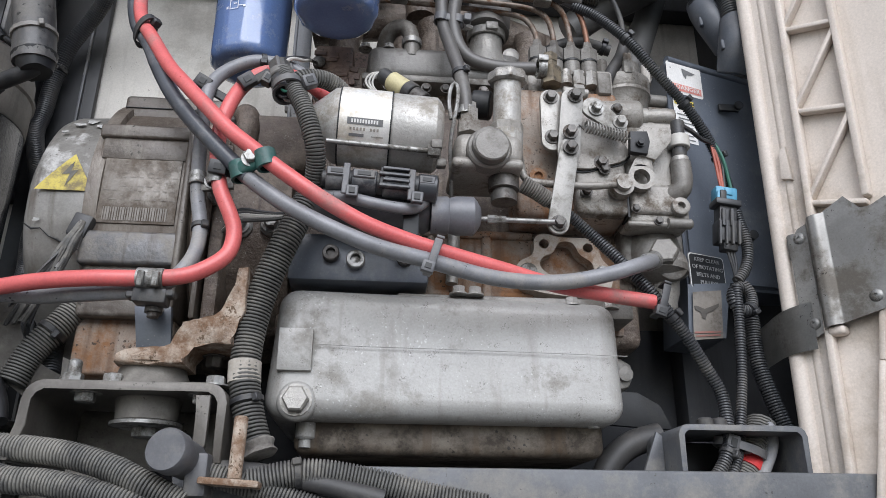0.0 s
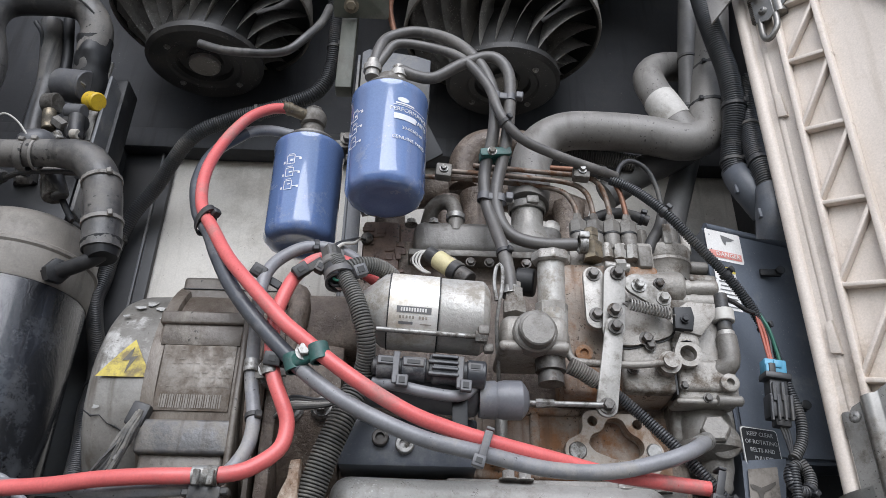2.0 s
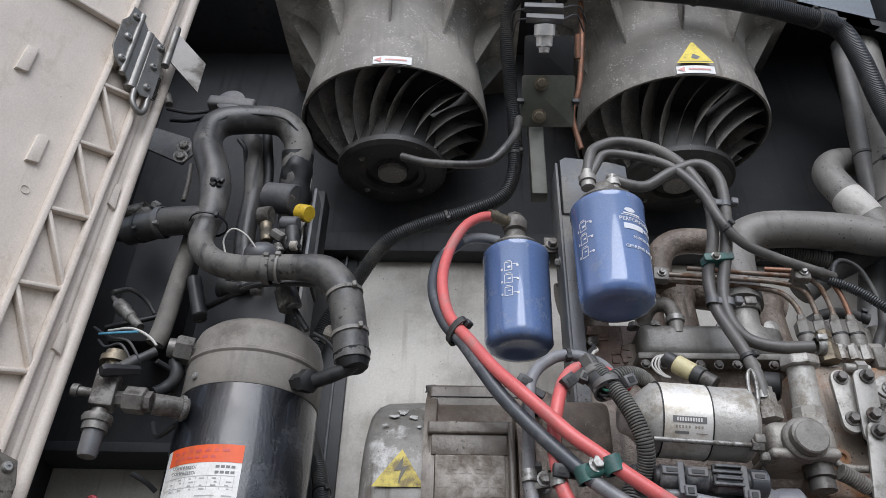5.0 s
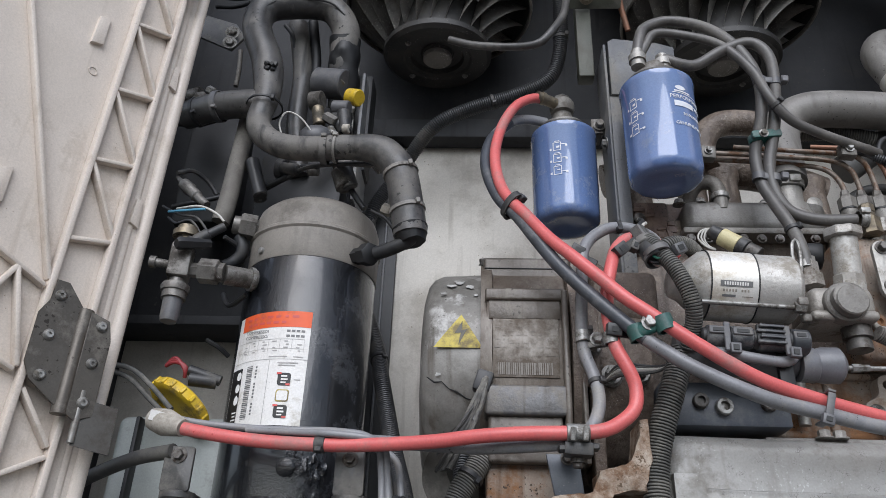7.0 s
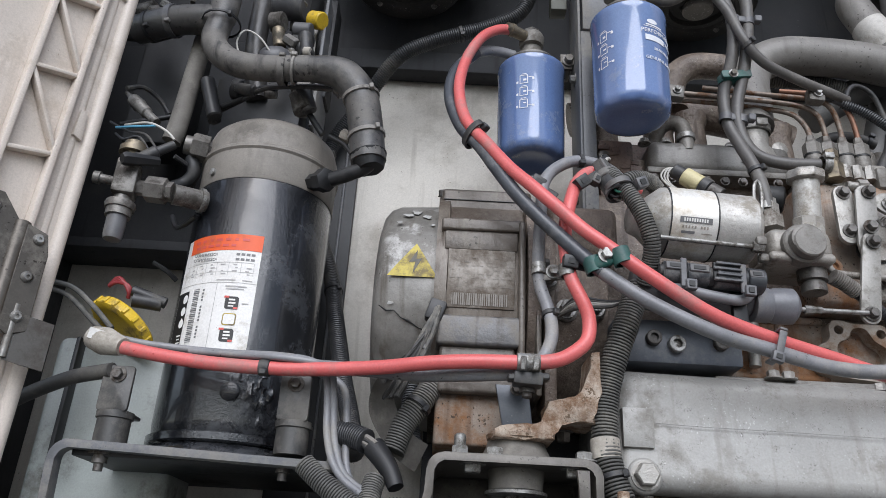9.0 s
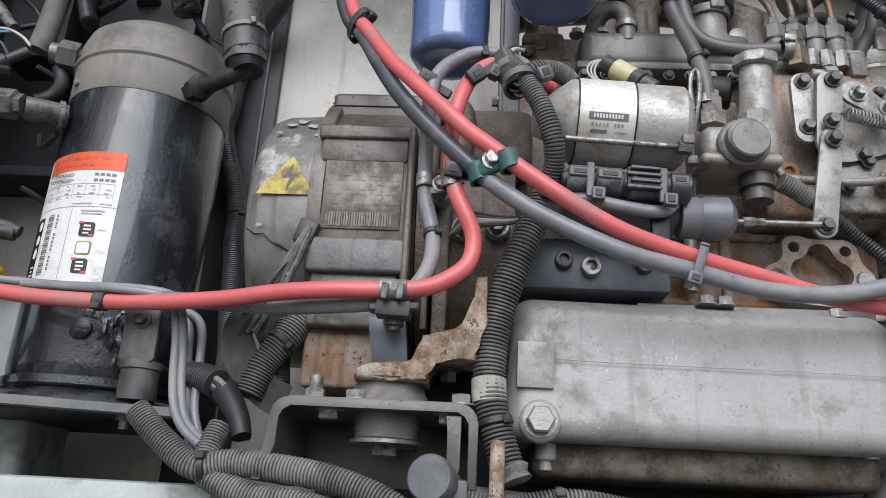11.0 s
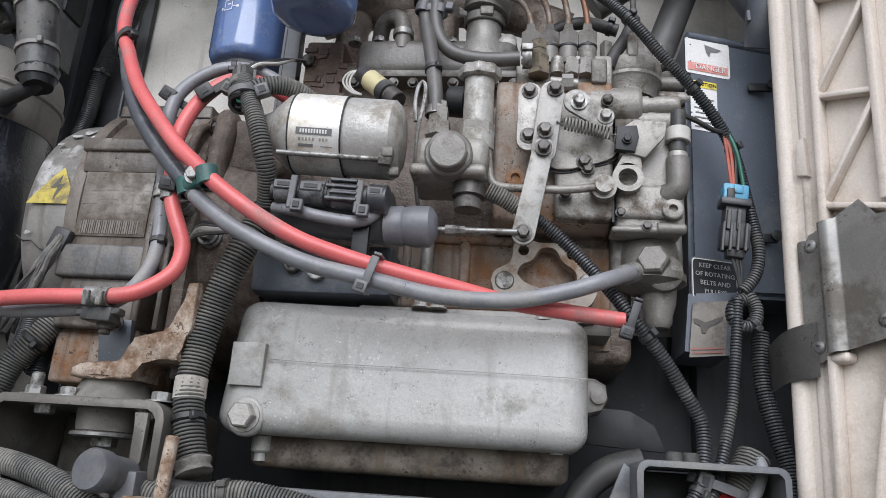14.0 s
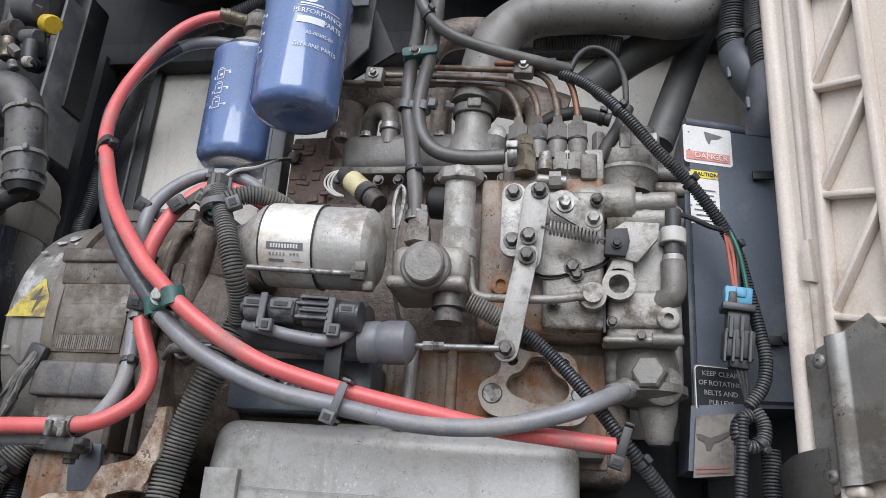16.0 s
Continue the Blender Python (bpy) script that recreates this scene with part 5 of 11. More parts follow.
sweep(bm, spline([(-0.6634, 0.785, 2.5409), (-0.6366, 0.795, 2.5718), (-0.5943, 0.803, 2.582), (-0.5554, 0.815, 2.5844), (-0.5309, 0.825, 2.566)], 0.006), 0.0016, 6)
tagged(part("foam_seam", bm, M_BLACKINK), "open black seam along the foam insulation", "seam")
# fittings behind the pipe loop
cf = thing("valve_cluster", (-0.5158, 0.84, 2.3507), "cluster of grimy refrigerant valves and plugs", "valves")
for a, b, r, m, sg in (
    ((-0.5503, 0.86, 2.4608), (-0.5309, 0.85, 2.4355), 0.010, M_CASTDARK, 6), ((-0.5575, 0.855, 2.4071), (-0.5786, 0.86, 2.4083), 0.016, M_GRIME, 14),
    ((-0.5632, 0.85, 2.3876), (-0.5563, 0.85, 2.3519), 0.010, M_BRASS, 12), ((-0.5475, 0.845, 2.3666), (-0.5278, 0.84, 2.3505), 0.009, M_GRIME, 6),
    ((-0.5377, 0.85, 2.388), (-0.5095, 0.845, 2.3836), 0.012, M_GREYPLASTIC, 14), ((-0.5187, 0.845, 2.3758), (-0.5114, 0.845, 2.3333), 0.011, M_PLASTIC, 12),
    ((-0.5154, 0.84, 2.3381), (-0.5045, 0.838, 2.3369), 0.008, M_TAPE, 10), ((-0.537, 0.84, 2.3398), (-0.5284, 0.84, 2.3254), 0.007, M_ZINC, 10),
    ((-0.5153, 0.8, 2.244), (-0.487, 0.8, 2.2445), 0.009, M_CASTDARK, 12), ((-0.487, 0.8, 2.2445), (-0.4537, 0.79, 2.2359), 0.004, M_CASTDARK, 8),
    ((-0.4488, 0.785, 2.2355), (-0.4387, 0.785, 2.2248), 0.009, M_GRIME, 6), ((-0.5042, 0.81, 2.2393), (-0.494, 0.81, 2.2092), 0.016, M_GRIME, 10),
    ((-0.6618, 0.84, 2.267), (-0.6467, 0.84, 2.2692), 0.011, M_CASTDARK, 14), ((-0.5571, 0.82, 2.2447), (-0.5395, 0.82, 2.2449), 0.008, M_GRIME, 10),
    ((-0.6078, 0.83, 2.2567), (-0.5958, 0.83, 2.2541), 0.016, M_PLASTIC, 14), ((-0.4362, 0.8, 2.1692), (-0.4233, 0.8, 2.1635), 0.009, M_TAPE, 6),
    ((-0.7931, 0.85, 2.4024), (-0.755, 0.84, 2.4065), 0.014, M_GRIME, 12), ((-0.756, 0.83, 2.3931), (-0.746, 0.83, 2.3823), 0.013, M_CASTDARK, 6),
    ((-0.7433, 0.83, 2.41), (-0.7307, 0.83, 2.4024), 0.007, M_ZINC, 6), ((-0.7537, 0.83, 2.3552), (-0.721, 0.82, 2.3589), 0.020, M_GRIME, 16),
    ((-0.7996, 0.85, 2.366), (-0.7576, 0.84, 2.3551), 0.013, M_PLASTIC, 12), ((-0.8164, 0.9, 2.728), (-0.8062, 0.9, 2.7013), 0.008, M_CASTDARK, 10),
):
    bm = bmesh.new()
    rod(bm, a, b, r, seg=sg, bevel=0.0015)
    part("fitting", bm, m, cf)
part("ribbed_boot", ribbed([(-0.6449, 0.838, 2.2612), (-0.637, 0.838, 2.2327), (-0.6285, 0.838, 2.2051)], 0.010, 0.005, 0.2, 12), M_PLASTIC, cf)
for m, pts, r in (
    (M_DARK, ((-0.7879, 0.89, 2.6524), (-0.7456, 0.87, 2.6318), (-0.7153, 0.86, 2.6306)), 0.004), (M_CASTDARK, ((-0.7143, 0.86, 2.5188), (-0.7102, 0.86, 2.4759), (-0.7104, 0.86, 2.4404)), 0.004),
    (M_DARK, ((-0.6466, 0.87, 2.5874), (-0.628, 0.87, 2.5588), (-0.6207, 0.88, 2.5193)), 0.004), (M_DARK, ((-0.6239, 0.84, 2.2295), (-0.5946, 0.83, 2.238), (-0.5665, 0.82, 2.2511), (-0.539, 0.81, 2.2471)), 0.0045),
    (M_DARK, ((-0.6424, 0.82, 2.13), (-0.6351, 0.82, 2.1056), (-0.6461, 0.82, 2.0894), (-0.657, 0.81, 2.0768)), 0.009), (M_DARK, ((-0.7586, 0.83, 2.185), (-0.7207, 0.84, 2.202), (-0.6964, 0.85, 2.2155)), 0.004),
    (M_DARK, ((-0.4927, 0.82, 2.2197), (-0.4786, 0.82, 2.1973), (-0.4664, 0.82, 2.1798)), 0.0045), (M_DARK, ((-0.4521, 0.8, 2.1647), (-0.4301, 0.795, 2.1497), (-0.4168, 0.79, 2.1307)), 0.003),
):
    part("tube", hose(pts, r, 0.005, 10), m, cf)
bm = bmesh.new()
boxab(bm, V((-0.5083, 0.88, 2.358)) - V((0.0, 0.0, 0.0)), V((-0.5266, 0.875, 2.5166)) + V((0.004, 0.012, 0)), 0.001)
part("bright_rail", bm, M_STEEL, cf)

bk = thing("dark_bracket", (-0.7238, 0.86, 2.5765), "dark steel bracket with two zinc bolts", "bracket")
bm = bmesh.new()
prism(bm, [(-0.05, 0.03), (-0.05, -0.02), (0.03, -0.06), (0.05, -0.03), (0.03, 0.0)], (-0.7634, 0.87, 2.5852), X, Z, 0.005, 0.001)
part("plate", bm, M_FRAME, bk)
for p in ((-0.7334, 0.855, 2.5559), (-0.7342, 0.855, 2.5328)):
    bm = bmesh.new()
    hexhead(bm, V(p), (0.2, -1, -0.2), 0.008, 0.007, 1.5)
    part("bolt", bm, M_ZINC, bk)
GW = "thin black wires"
for pts in ([(-0.7471, 0.8, 2.2263), (-0.7331, 0.82, 2.2436), (-0.715, 0.84, 2.2374), (-0.7017, 0.85, 2.2201)], [(-0.6466, 0.84, 2.2722), (-0.6343, 0.84, 2.2387), (-0.6291, 0.84, 2.2017)], [(-0.6274, 0.85, 2.2306), (-0.5906, 0.83, 2.238), (-0.5505, 0.8, 2.2387), (-0.4913, 0.785, 2.2348), (-0.4512, 0.78, 2.2323)], [(-0.6582, 0.8, 2.1198), (-0.6417, 0.82, 2.1136), (-0.6363, 0.83, 2.0941), (-0.6553, 0.84, 2.0823)], [(-0.8067, 0.9, 2.691), (-0.7512, 0.88, 2.6614), (-0.7067, 0.87, 2.6578), (-0.6891, 0.87, 2.6695)], [(-0.6799, 0.86, 1.9868), (-0.6612, 0.87, 1.9784), (-0.6504, 0.88, 1.9697)], [(-0.613, 0.8, 2.0303), (-0.6411, 0.82, 2.022), (-0.6594, 0.84, 2.0484)]):
    pipe_thing("thin_wire", pts, 0.0035, M_PLASTIC, "thin black wire among the pipes", "wire", GW, (), seg=8)
for a, b, r in (((-0.6486, 0.83, 2.2706), (-0.6259, 0.83, 2.2051), 0.011), ((-0.528, 0.85, 2.3578), (-0.5088, 0.85, 2.3369), 0.012), ((-0.5003, 0.8, 2.2442), (-0.4863, 0.81, 2.2093), 0.012), ((-0.5985, 0.82, 2.2506), (-0.5693, 0.81, 2.2401), 0.009)):
    bm = bmesh.new()
    rod(bm, a, b, r, seg=10, bevel=0.002)
    tagged(part("black_plug", bm, M_PLASTIC), "small black plug among the refrigerant pipes", "plug")
# crust of old tar low on the shell
bm = bmesh.new()
rows = []
for i in range(26):
    rows.append([])
    for j in range(20):
        a = radians(-84 + 44 * i / 25)
        z = 1.752 + 0.085 * j / 19
        k = math.sin(math.pi * i / 25) * math.sin(math.pi * j / 19)
        h = -0.003 + k * (0.003 + 0.011 * max(0, noise.noise(V((i * 0.42, j * 0.42, 1.7)))) + 0.004 * noise.noise(V((i * 1.1, j * 1.1, 4.2))))
        rows[-1].append(bm.verts.new((CX + (CR + h) * math.cos(a), CY + (CR + h) * math.sin(a), z)))
for q0, q1 in zip(rows, rows[1:]):
    for j in range(19):
        bm.faces.new((q0[j], q0[j + 1], q1[j + 1], q1[j]))
part("tar_crust", bm, M_BLACKPAINT, comp, "lumpy tar crust")

# ---- the fans ----
def blade_mesh():
    """One curved fan blade in the hub's own frame: x outwards, z along the axis."""
    bm = bmesh.new()
    rows = []
    for i in range(11):
        f = i / 10
        r = 0.078 + 0.084 * f
        rows.append([])
        for j in range(6):
            g = j / 5
            a = 0.42 * f ** 1.3 + 0.30 * g * (0.6 + 0.4 * f) + 0.10 * g * g
            z = -0.088 + 0.088 * f ** 0.8 + 0.075 * g * (1 - 0.25 * f)
            rows[-1].append(bm.verts.new((r * math.cos(a), r * math.sin(a), z)))
    for p, q in zip(rows, rows[1:]):
        for j in range(5):
            bm.faces.new((p[j], p[j + 1], q[j + 1], q[j]))
    bmesh.ops.solidify(bm, geom=bm.faces[:], thickness=0.003)
    me = bpy.data.meshes.new("blade")
    bmesh.ops.recalc_face_normals(bm, faces=bm.faces)
    bm.to_mesh(me)
    bm.free()
    me.materials.append(M_FAN)
    me.polygons.foreach_set("use_smooth", [True] * len(me.polygons))
    me.set_sharp_from_angle(angle=radians(40))
    return me


BLADE = blade_mesh()
AX = V((0.0, -0.10, 1.0)).normalized()
FR = 0.171


def fan(x, y, z, rot, warn):
    """An axial fan in its shroud, mouth downwards."""
    o = V((x, y, z))
    fn = thing("condenser_fan", o, "black plastic axial fan with curved blades, speckled with dust", "fan", "roof fans")
    R = frame_of(AX, (0, 1, 0))
    bm = bmesh.new()
    lathe(bm, o - AX * 0.102, AX, [(0.012, 0.012), (0.008, 0.028), (0.012, 0.03), (0.012, 0.045), (0.004, 0.048), (0.004, 0.058), (0, 0.062), (0.0, 0.090), (0.006, 0.097), (0.016, 0.097), (0.018, 0.084), (0.10, 0.080), (0.102, 0.02)], 44)
    hub = part("hub", bm, M_HUB, fn)
    for k in range(4):
        a = radians(45 + 90 * k)
        bm = bmesh.new()
        hexhead(bm, o - AX * 0.102 + R @ V((0.069 * math.cos(a), 0.069 * math.sin(a), 0)), -AX, 0.004, 0.003, 1.4, 0.0008)
        part("bolt", bm, M_ZINC, hub)
    bm = bmesh.new()
    lathe(bm, o - AX * 0.104, AX, [(0, 0.024), (0.002, 0.026), (0.01, 0.026)], 24)
    part("centre_plate", bm, M_SHROUD, hub)
    for k in range(21):
        b = new("blade", BLADE)
        b.parent = fn
        b.matrix_local = R.to_4x4() @ Matrix.Rotation(2 * math.pi * k / 21 + rot, 4, "Z") @ Matrix()
    sh = thing("fan_shroud", o + AX * 0.12, "dusty dark grey fan shroud with a rounded mouth", "shroud", "fan shrouds")
    bm = bmesh.new()
    pr = [(0.0, FR - 0.004), (0.0, FR), (0.006, FR + 0.001), (0.05, FR - 0.004), (0.10, FR - 0.012), (0.15, FR - 0.018), (0.19, FR - 0.012), (0.215, FR + 0.01), (0.215, FR + 0.006), (0.19, FR - 0.018), (0.15, FR - 0.024), (0.05, FR - 0.01), (0.0, FR - 0.004)]
    lathe(bm, o, AX, pr, 64, (0, 1, 0), close=False)
    part("ring", bm, M_SHROUD, sh)
    # dark lining and an added disc: painted shade behind the blades
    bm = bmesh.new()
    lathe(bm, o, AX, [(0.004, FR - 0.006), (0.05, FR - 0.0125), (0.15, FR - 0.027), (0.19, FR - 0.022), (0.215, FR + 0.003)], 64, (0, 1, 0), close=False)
    part("throat", bm, M_THROATSHADE, sh, "inner throat coloured dark for the shade behind the blades")
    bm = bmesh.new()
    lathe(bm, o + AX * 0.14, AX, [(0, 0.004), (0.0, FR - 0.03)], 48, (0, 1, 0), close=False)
    part("guard_disc", bm, M_THROATSHADE, sh)
    bm = bmesh.new()
    c = o + AX * 0.235
    n = 44
    top = [bm.verts.new(c + R @ V((0.30 * max(-0.78, min(0.78, 1.2 * math.cos(2 * math.pi * k / n))), 0.22 * max(-0.85, min(0.85, 1.2 * math.sin(2 * math.pi * k / n))), 0.0))) for k in range(n)]
    inn = [bm.verts.new(c + R @ V(((FR + 0.008) * math.cos(2 * math.pi * k / n), (FR + 0.008) * math.sin(2 * math.pi * k / n), -0.02))) for k in range(n)]
    for k in range(n):
        bm.faces.new((top[k], top[(k + 1) % n], inn[(k + 1) % n], inn[k]))
    bmesh.ops.solidify(bm, geom=bm.faces[:], thickness=0.004)
    part("mounting_flange", bm, M_SHROUD, sh)
    for k in range(10):
        a = radians(18 + 36 * k)
        er = V((math.cos(a), math.sin(a), 0))
        bm = bmesh.new()
        prism(bm, [(FR - 0.02, 0.10), (FR + 0.055, 0.228), (FR + 0.0, 0.228), (FR - 0.02, 0.17)], o - (R @ V((-er.y, er.x, 0))) * 0.002, R @ er, AX, 0.004)
        part("gusset", bm, M_SHROUD, sh)
    for sx in (-1, 1):
        bm = bmesh.new()
        hexhead(bm, o + AX * 0.225 + R @ V((sx * 0.20, -0.12, 0)), -AX, 0.008, 0.006)
        part("bolt", bm, M_BOLT, sh)
    return o, sh


oL, shL = fan(-0.376, 0.908, 2.651, 0.1, False)
oR, shR = fan(0.128, 0.908, 2.632, 0.25, True)


def shroud_sticker(o, sh, ang, h, rects, material, name, lift, label="", outline=None):
    front = V((0, AX.y * 0 - AX.z, AX.y))
    n = X * math.sin(ang) + front * math.cos(ang)
    base = o + AX * h + n * (FR - 0.0005)
    up = AX
    ux = up.cross(n)
    return patch(outline or rects, base, ux, up, material, sh, name, lift + 0.002, None if outline else FR, label=label)


shroud_sticker(oL, shL, 0.04, 0.0095, [(0, 0, 0.064, 0.016)], M_WHITE, "arrow_sticker", 0.0002, "white sticker with a red arrow")
shroud_sticker(oL, shL, 0.04, 0.0095, [(0.006, 0, 0.036, 0.003)], M_REDFADED, "arrow", 0.0008)
shroud_sticker(oL, shL, -0.09, 0.0095, None, M_REDFADED, "arrow_head", 0.0012, outline=[(-0.008, 0), (0.004, -0.005), (0.004, 0.005)])
shroud_sticker(oR, shR, 0.0, 0.0095, [(0, 0, 0.062, 0.016)], M_WHITE, "arrow_sticker", 0.0002, "white sticker with a red arrow")
shroud_sticker(oR, shR, 0.0, 0.0095, [(0.006, 0, 0.036, 0.003)], M_REDFADED, "arrow", 0.0008)
shroud_sticker(oR, shR, -0.13, 0.0095, None, M_REDFADED, "arrow_head", 0.0012, outline=[(-0.008, 0), (0.004, -0.005), (0.004, 0.005)])
shroud_sticker(oR, shR, 0.0, 0.022, None, M_YELLOW, "warning_triangle", 0.0020, "yellow warning triangle", outline=[(-0.030, -0.001), (0.030, -0.001), (0.002, 0.044), (-0.002, 0.044)])
shroud_sticker(oR, shR, 0.0, 0.022, None, M_GREYINK, "triangle_border", 0.0026, outline=[(-0.026, 0.0015), (0.026, 0.0015), (0.026, 0.0025), (-0.026, 0.0025)])
shroud_sticker(oR, shR, 0.0, 0.034, None, M_GREYINK, "triangle_mark", 0.0026, outline=[(-0.006, -0.002), (0.003, -0.005), (0.009, 0.000), (0.003, 0.004), (-0.002, 0.007), (-0.004, 0.003)])

# ---- the bracket between the fans ----
br = thing("switch_bracket", (-0.123, 0.79, 2.5974), "olive painted steel bracket with bolts between the fans", "bracket")
up = V((0, -0.70, 0.71)).normalized()
c = V((-0.1089, 0.79, 2.6042))
bm = bmesh.new()
prism(bm, rounded(0.088, 0.085, 0.004), c, X, up, 0.003, 0.0006)
part("plate", bm, M_OLIVE, br)
bm = bmesh.new()
prism(bm, rounded(0.082, 0.07, 0.004), c + up * 0.075 + V((0, 0.004, 0)), X, up, 0.003, 0.0006)
part("upper_plate", bm, M_DARK, br)
for p in ((-0.1211, 0.765, 2.6213), (-0.1238, 0.8, 2.5801)):
    bm = bmesh.new()
    hexhead(bm, V(p), up.cross(X) * -1, 0.008, 0.006)
    part("bolt", bm, M_BRASS, br)
for sx in (-0.046, 0.046):
    bm = bmesh.new()
    box(bm, c + X * sx - Z * 0.004 + OUT * 0.004, (0.012, 0.008, 0.008), None, 0.001)
    part("clip", bm, M_PLASTIC, br)
bm = bmesh.new()
boxab(bm, (c.x - 0.031, 0.822, 2.432), (c.x - 0.006, 0.846, c.z - 0.012), 0.002)
part("upright", bm, M_OLIVE, br)
so = thing("pressure_sensor", (-0.121, 0.69, 2.6586), "bright zinc pressure sensor on the dark bracket", "sensor")
p = V((-0.1219, 0.675, 2.659))
bm = bmesh.new()
lathe(bm, p, up * -1, [(0, 0.012), (0.001, 0.017), (0.018, 0.017), (0.018, 0.014), (0.034, 0.013), (0.036, 0.009), (0.044, 0.008)], 22)
part("can", bm, mat("bright_zinc_can", (0.72, 0.715, 0.70), (0.62, 0.615, 0.60), 0.32, 0.35, 20, bump=0.05), so)
bm = bmesh.new()
rod(bm, (-0.0659, 0.7, 2.6653), (-0.0657, 0.72, 2.6306), 0.0045, seg=12)
part("copper_stub", bm, M_COPPER, so)
cn = thing("wire_connector", (-0.1243, 0.66, 2.6686), "pair of grey plastic wire connectors with thin wires", "connector")
for a, b in (((-0.1551, 0.66, 2.6819), (-0.093, 0.66, 2.679)), ((-0.1524, 0.665, 2.6621), (-0.0934, 0.665, 2.6578))):
    bm = bmesh.new()
    d = V(b) - V(a)
    box(bm, (V(a) + V(b)) / 2, (d.length, 0.012, 0.011), Matrix.Rotation(-math.atan2(d.z, d.x), 3, "Y"), 0.001)
    part("housing", bm, M_GREYPLASTIC, cn)
for pts in (((-0.0929, 0.66, 2.6818), (-0.0628, 0.68, 2.7104), (-0.0461, 0.71, 2.7065)), ((-0.0934, 0.665, 2.6591), (-0.0684, 0.68, 2.6888), (-0.0529, 0.71, 2.6849)), ((-0.1524, 0.66, 2.6777), (-0.1696, 0.68, 2.6938), (-0.1713, 0.72, 2.695)), ((-0.1524, 0.665, 2.6593), (-0.1661, 0.68, 2.6728), (-0.1695, 0.72, 2.6808))):
    part("wire", hose(pts, 0.0015, 0.004, 8), M_PLASTIC, cn)

pipe_thing("capillary_tube", [(-0.1573, 0.8, 2.5743), (-0.1652, 0.79, 2.5302), (-0.1875, 0.78, 2.4841), (-0.209, 0.78, 2.4603), (-0.244, 0.79, 2.4628), (-0.3068, 0.8, 2.4752), (-0.3495, 0.81, 2.4965)], 0.0065, M_INS, "dusty grey tube hooked to the fan hub", "tube")
pipe_thing("capillary_tube", [(-0.0371, 0.77, 2.8385), (-0.0415, 0.78, 2.7421), (-0.0513, 0.8, 2.6498), (-0.0641, 0.82, 2.6026), (-0.051, 0.84, 2.5443)], 0.005, M_COPPER, "copper tube beside the olive bracket", "tube")
pipe_thing("wiring_loom", [(0.0199, 0.72, 2.8117), (-0.1165, 0.73, 2.8227), (-0.1632, 0.76, 2.8225), (-0.1724, 0.8, 2.7791), (-0.1651, 0.85, 2.7017), (-0.1574, 0.88, 2.6195), (-0.1601, 0.9, 2.545), (-0.1811, 0.91, 2.4962), (-0.2382, 0.92, 2.4701), (-0.3234, 0.93, 2.4451), (-0.3841, 0.945, 2.415), (-0.4424, 1, 2.3567), (-0.4795, 1.02, 2.3087), (-0.4971, 1.03, 2.2543), (-0.5014, 1.03, 2.1953), (-0.5005, 1.02, 2.1474), (-0.455, 0.98, 2.0265), (-0.4376, 0.94, 1.9578), (-0.4252, 0.92, 1.9092), (-0.4075, 0.88, 1.8432), (-0.3885, 0.84, 1.7841), (-0.3763, 0.8, 1.7374)], 0.0125, M_LOOM, "black ribbed wiring loom across the bulkhead", "loom", "wiring looms", (0.3, 0.42, 0.62, 0.8), rib=(0.006, 0.13), seg=12)
pipe_thing("wiring_loom", [(-0.1956, 0.66, 2.7314), (0.0001, 0.68, 2.7559), (0.1919, 0.7, 2.7571), (0.3272, 0.735, 2.7609), (0.4068, 0.765, 2.7628), (0.422, 0.765, 2.6886), (0.4244, 0.765, 2.5929), (0.4321, 0.768, 2.5202), (0.4457, 0.775, 2.4502), (0.4492, 0.785, 2.3865), (0.443, 0.8, 2.3345), (0.4395, 0.805, 2.2924), (0.4454, 0.8, 2.263)], 0.0165, M_LOOM, "thick black ribbed loom hanging from the cowl", "loom", "wiring looms", (0.12, 0.3, 0.5, 0.88, 0.96), rib=(0.006, 0.14), seg=16)
pipe_thing("wiring_loom", [(0.4856, 0.795, 2.4524), (0.4734, 0.79, 2.3915), (0.462, 0.78, 2.3103), (0.4623, 0.77, 2.2644), (0.4632, 0.768, 2.2278)], 0.0148, M_LOOM, "short black ribbed loom beside the door", "loom", "wiring looms", (0.45, 0.75), rib=(0.006, 0.14), seg=16)
for pts in ([(0.4429, 0.813, 2.2951), (0.445, 0.8, 2.2687), (0.4547, 0.795, 2.2411), (0.468, 0.8, 2.2143)], [(0.4627, 0.766, 2.2356), (0.4634, 0.766, 2.2157), (0.4608, 0.77, 2.1915), (0.4584, 0.785, 2.1655)]):
    path = spline(pts, 0.004)
    e = thing("loom_sleeve", path[len(path) // 2], "smooth slate grey moulded elbow on the loom", "sleeve", "loom sleeves")
    L0 = len(path)
    part("moulding", sweep(bmesh.new(), path, lambda i: 0.0175 + 0.0045 * math.sin(math.pi * min(1, (i + 1) / L0)), 24), M_SLEEVE, e)
    bm = bmesh.new()
    sweep(bm, [p + V((0.001, -0.0005 - 0.0175 - 0.0045 * math.sin(math.pi * min(1, (k + 1) / L0)), 0)) for k, p in enumerate(path[2:-2], 2)], 0.0006, 6)
    part("split_line", bm, M_BLACKINK, e)
    bm = bmesh.new()
    box(bm, path[L0 // 2] + V((-0.021, -0.006, -0.004)), (0.005, 0.006, 0.014), None, 0.001, 1)
    part("snap_tab", bm, M_SLEEVE, e)

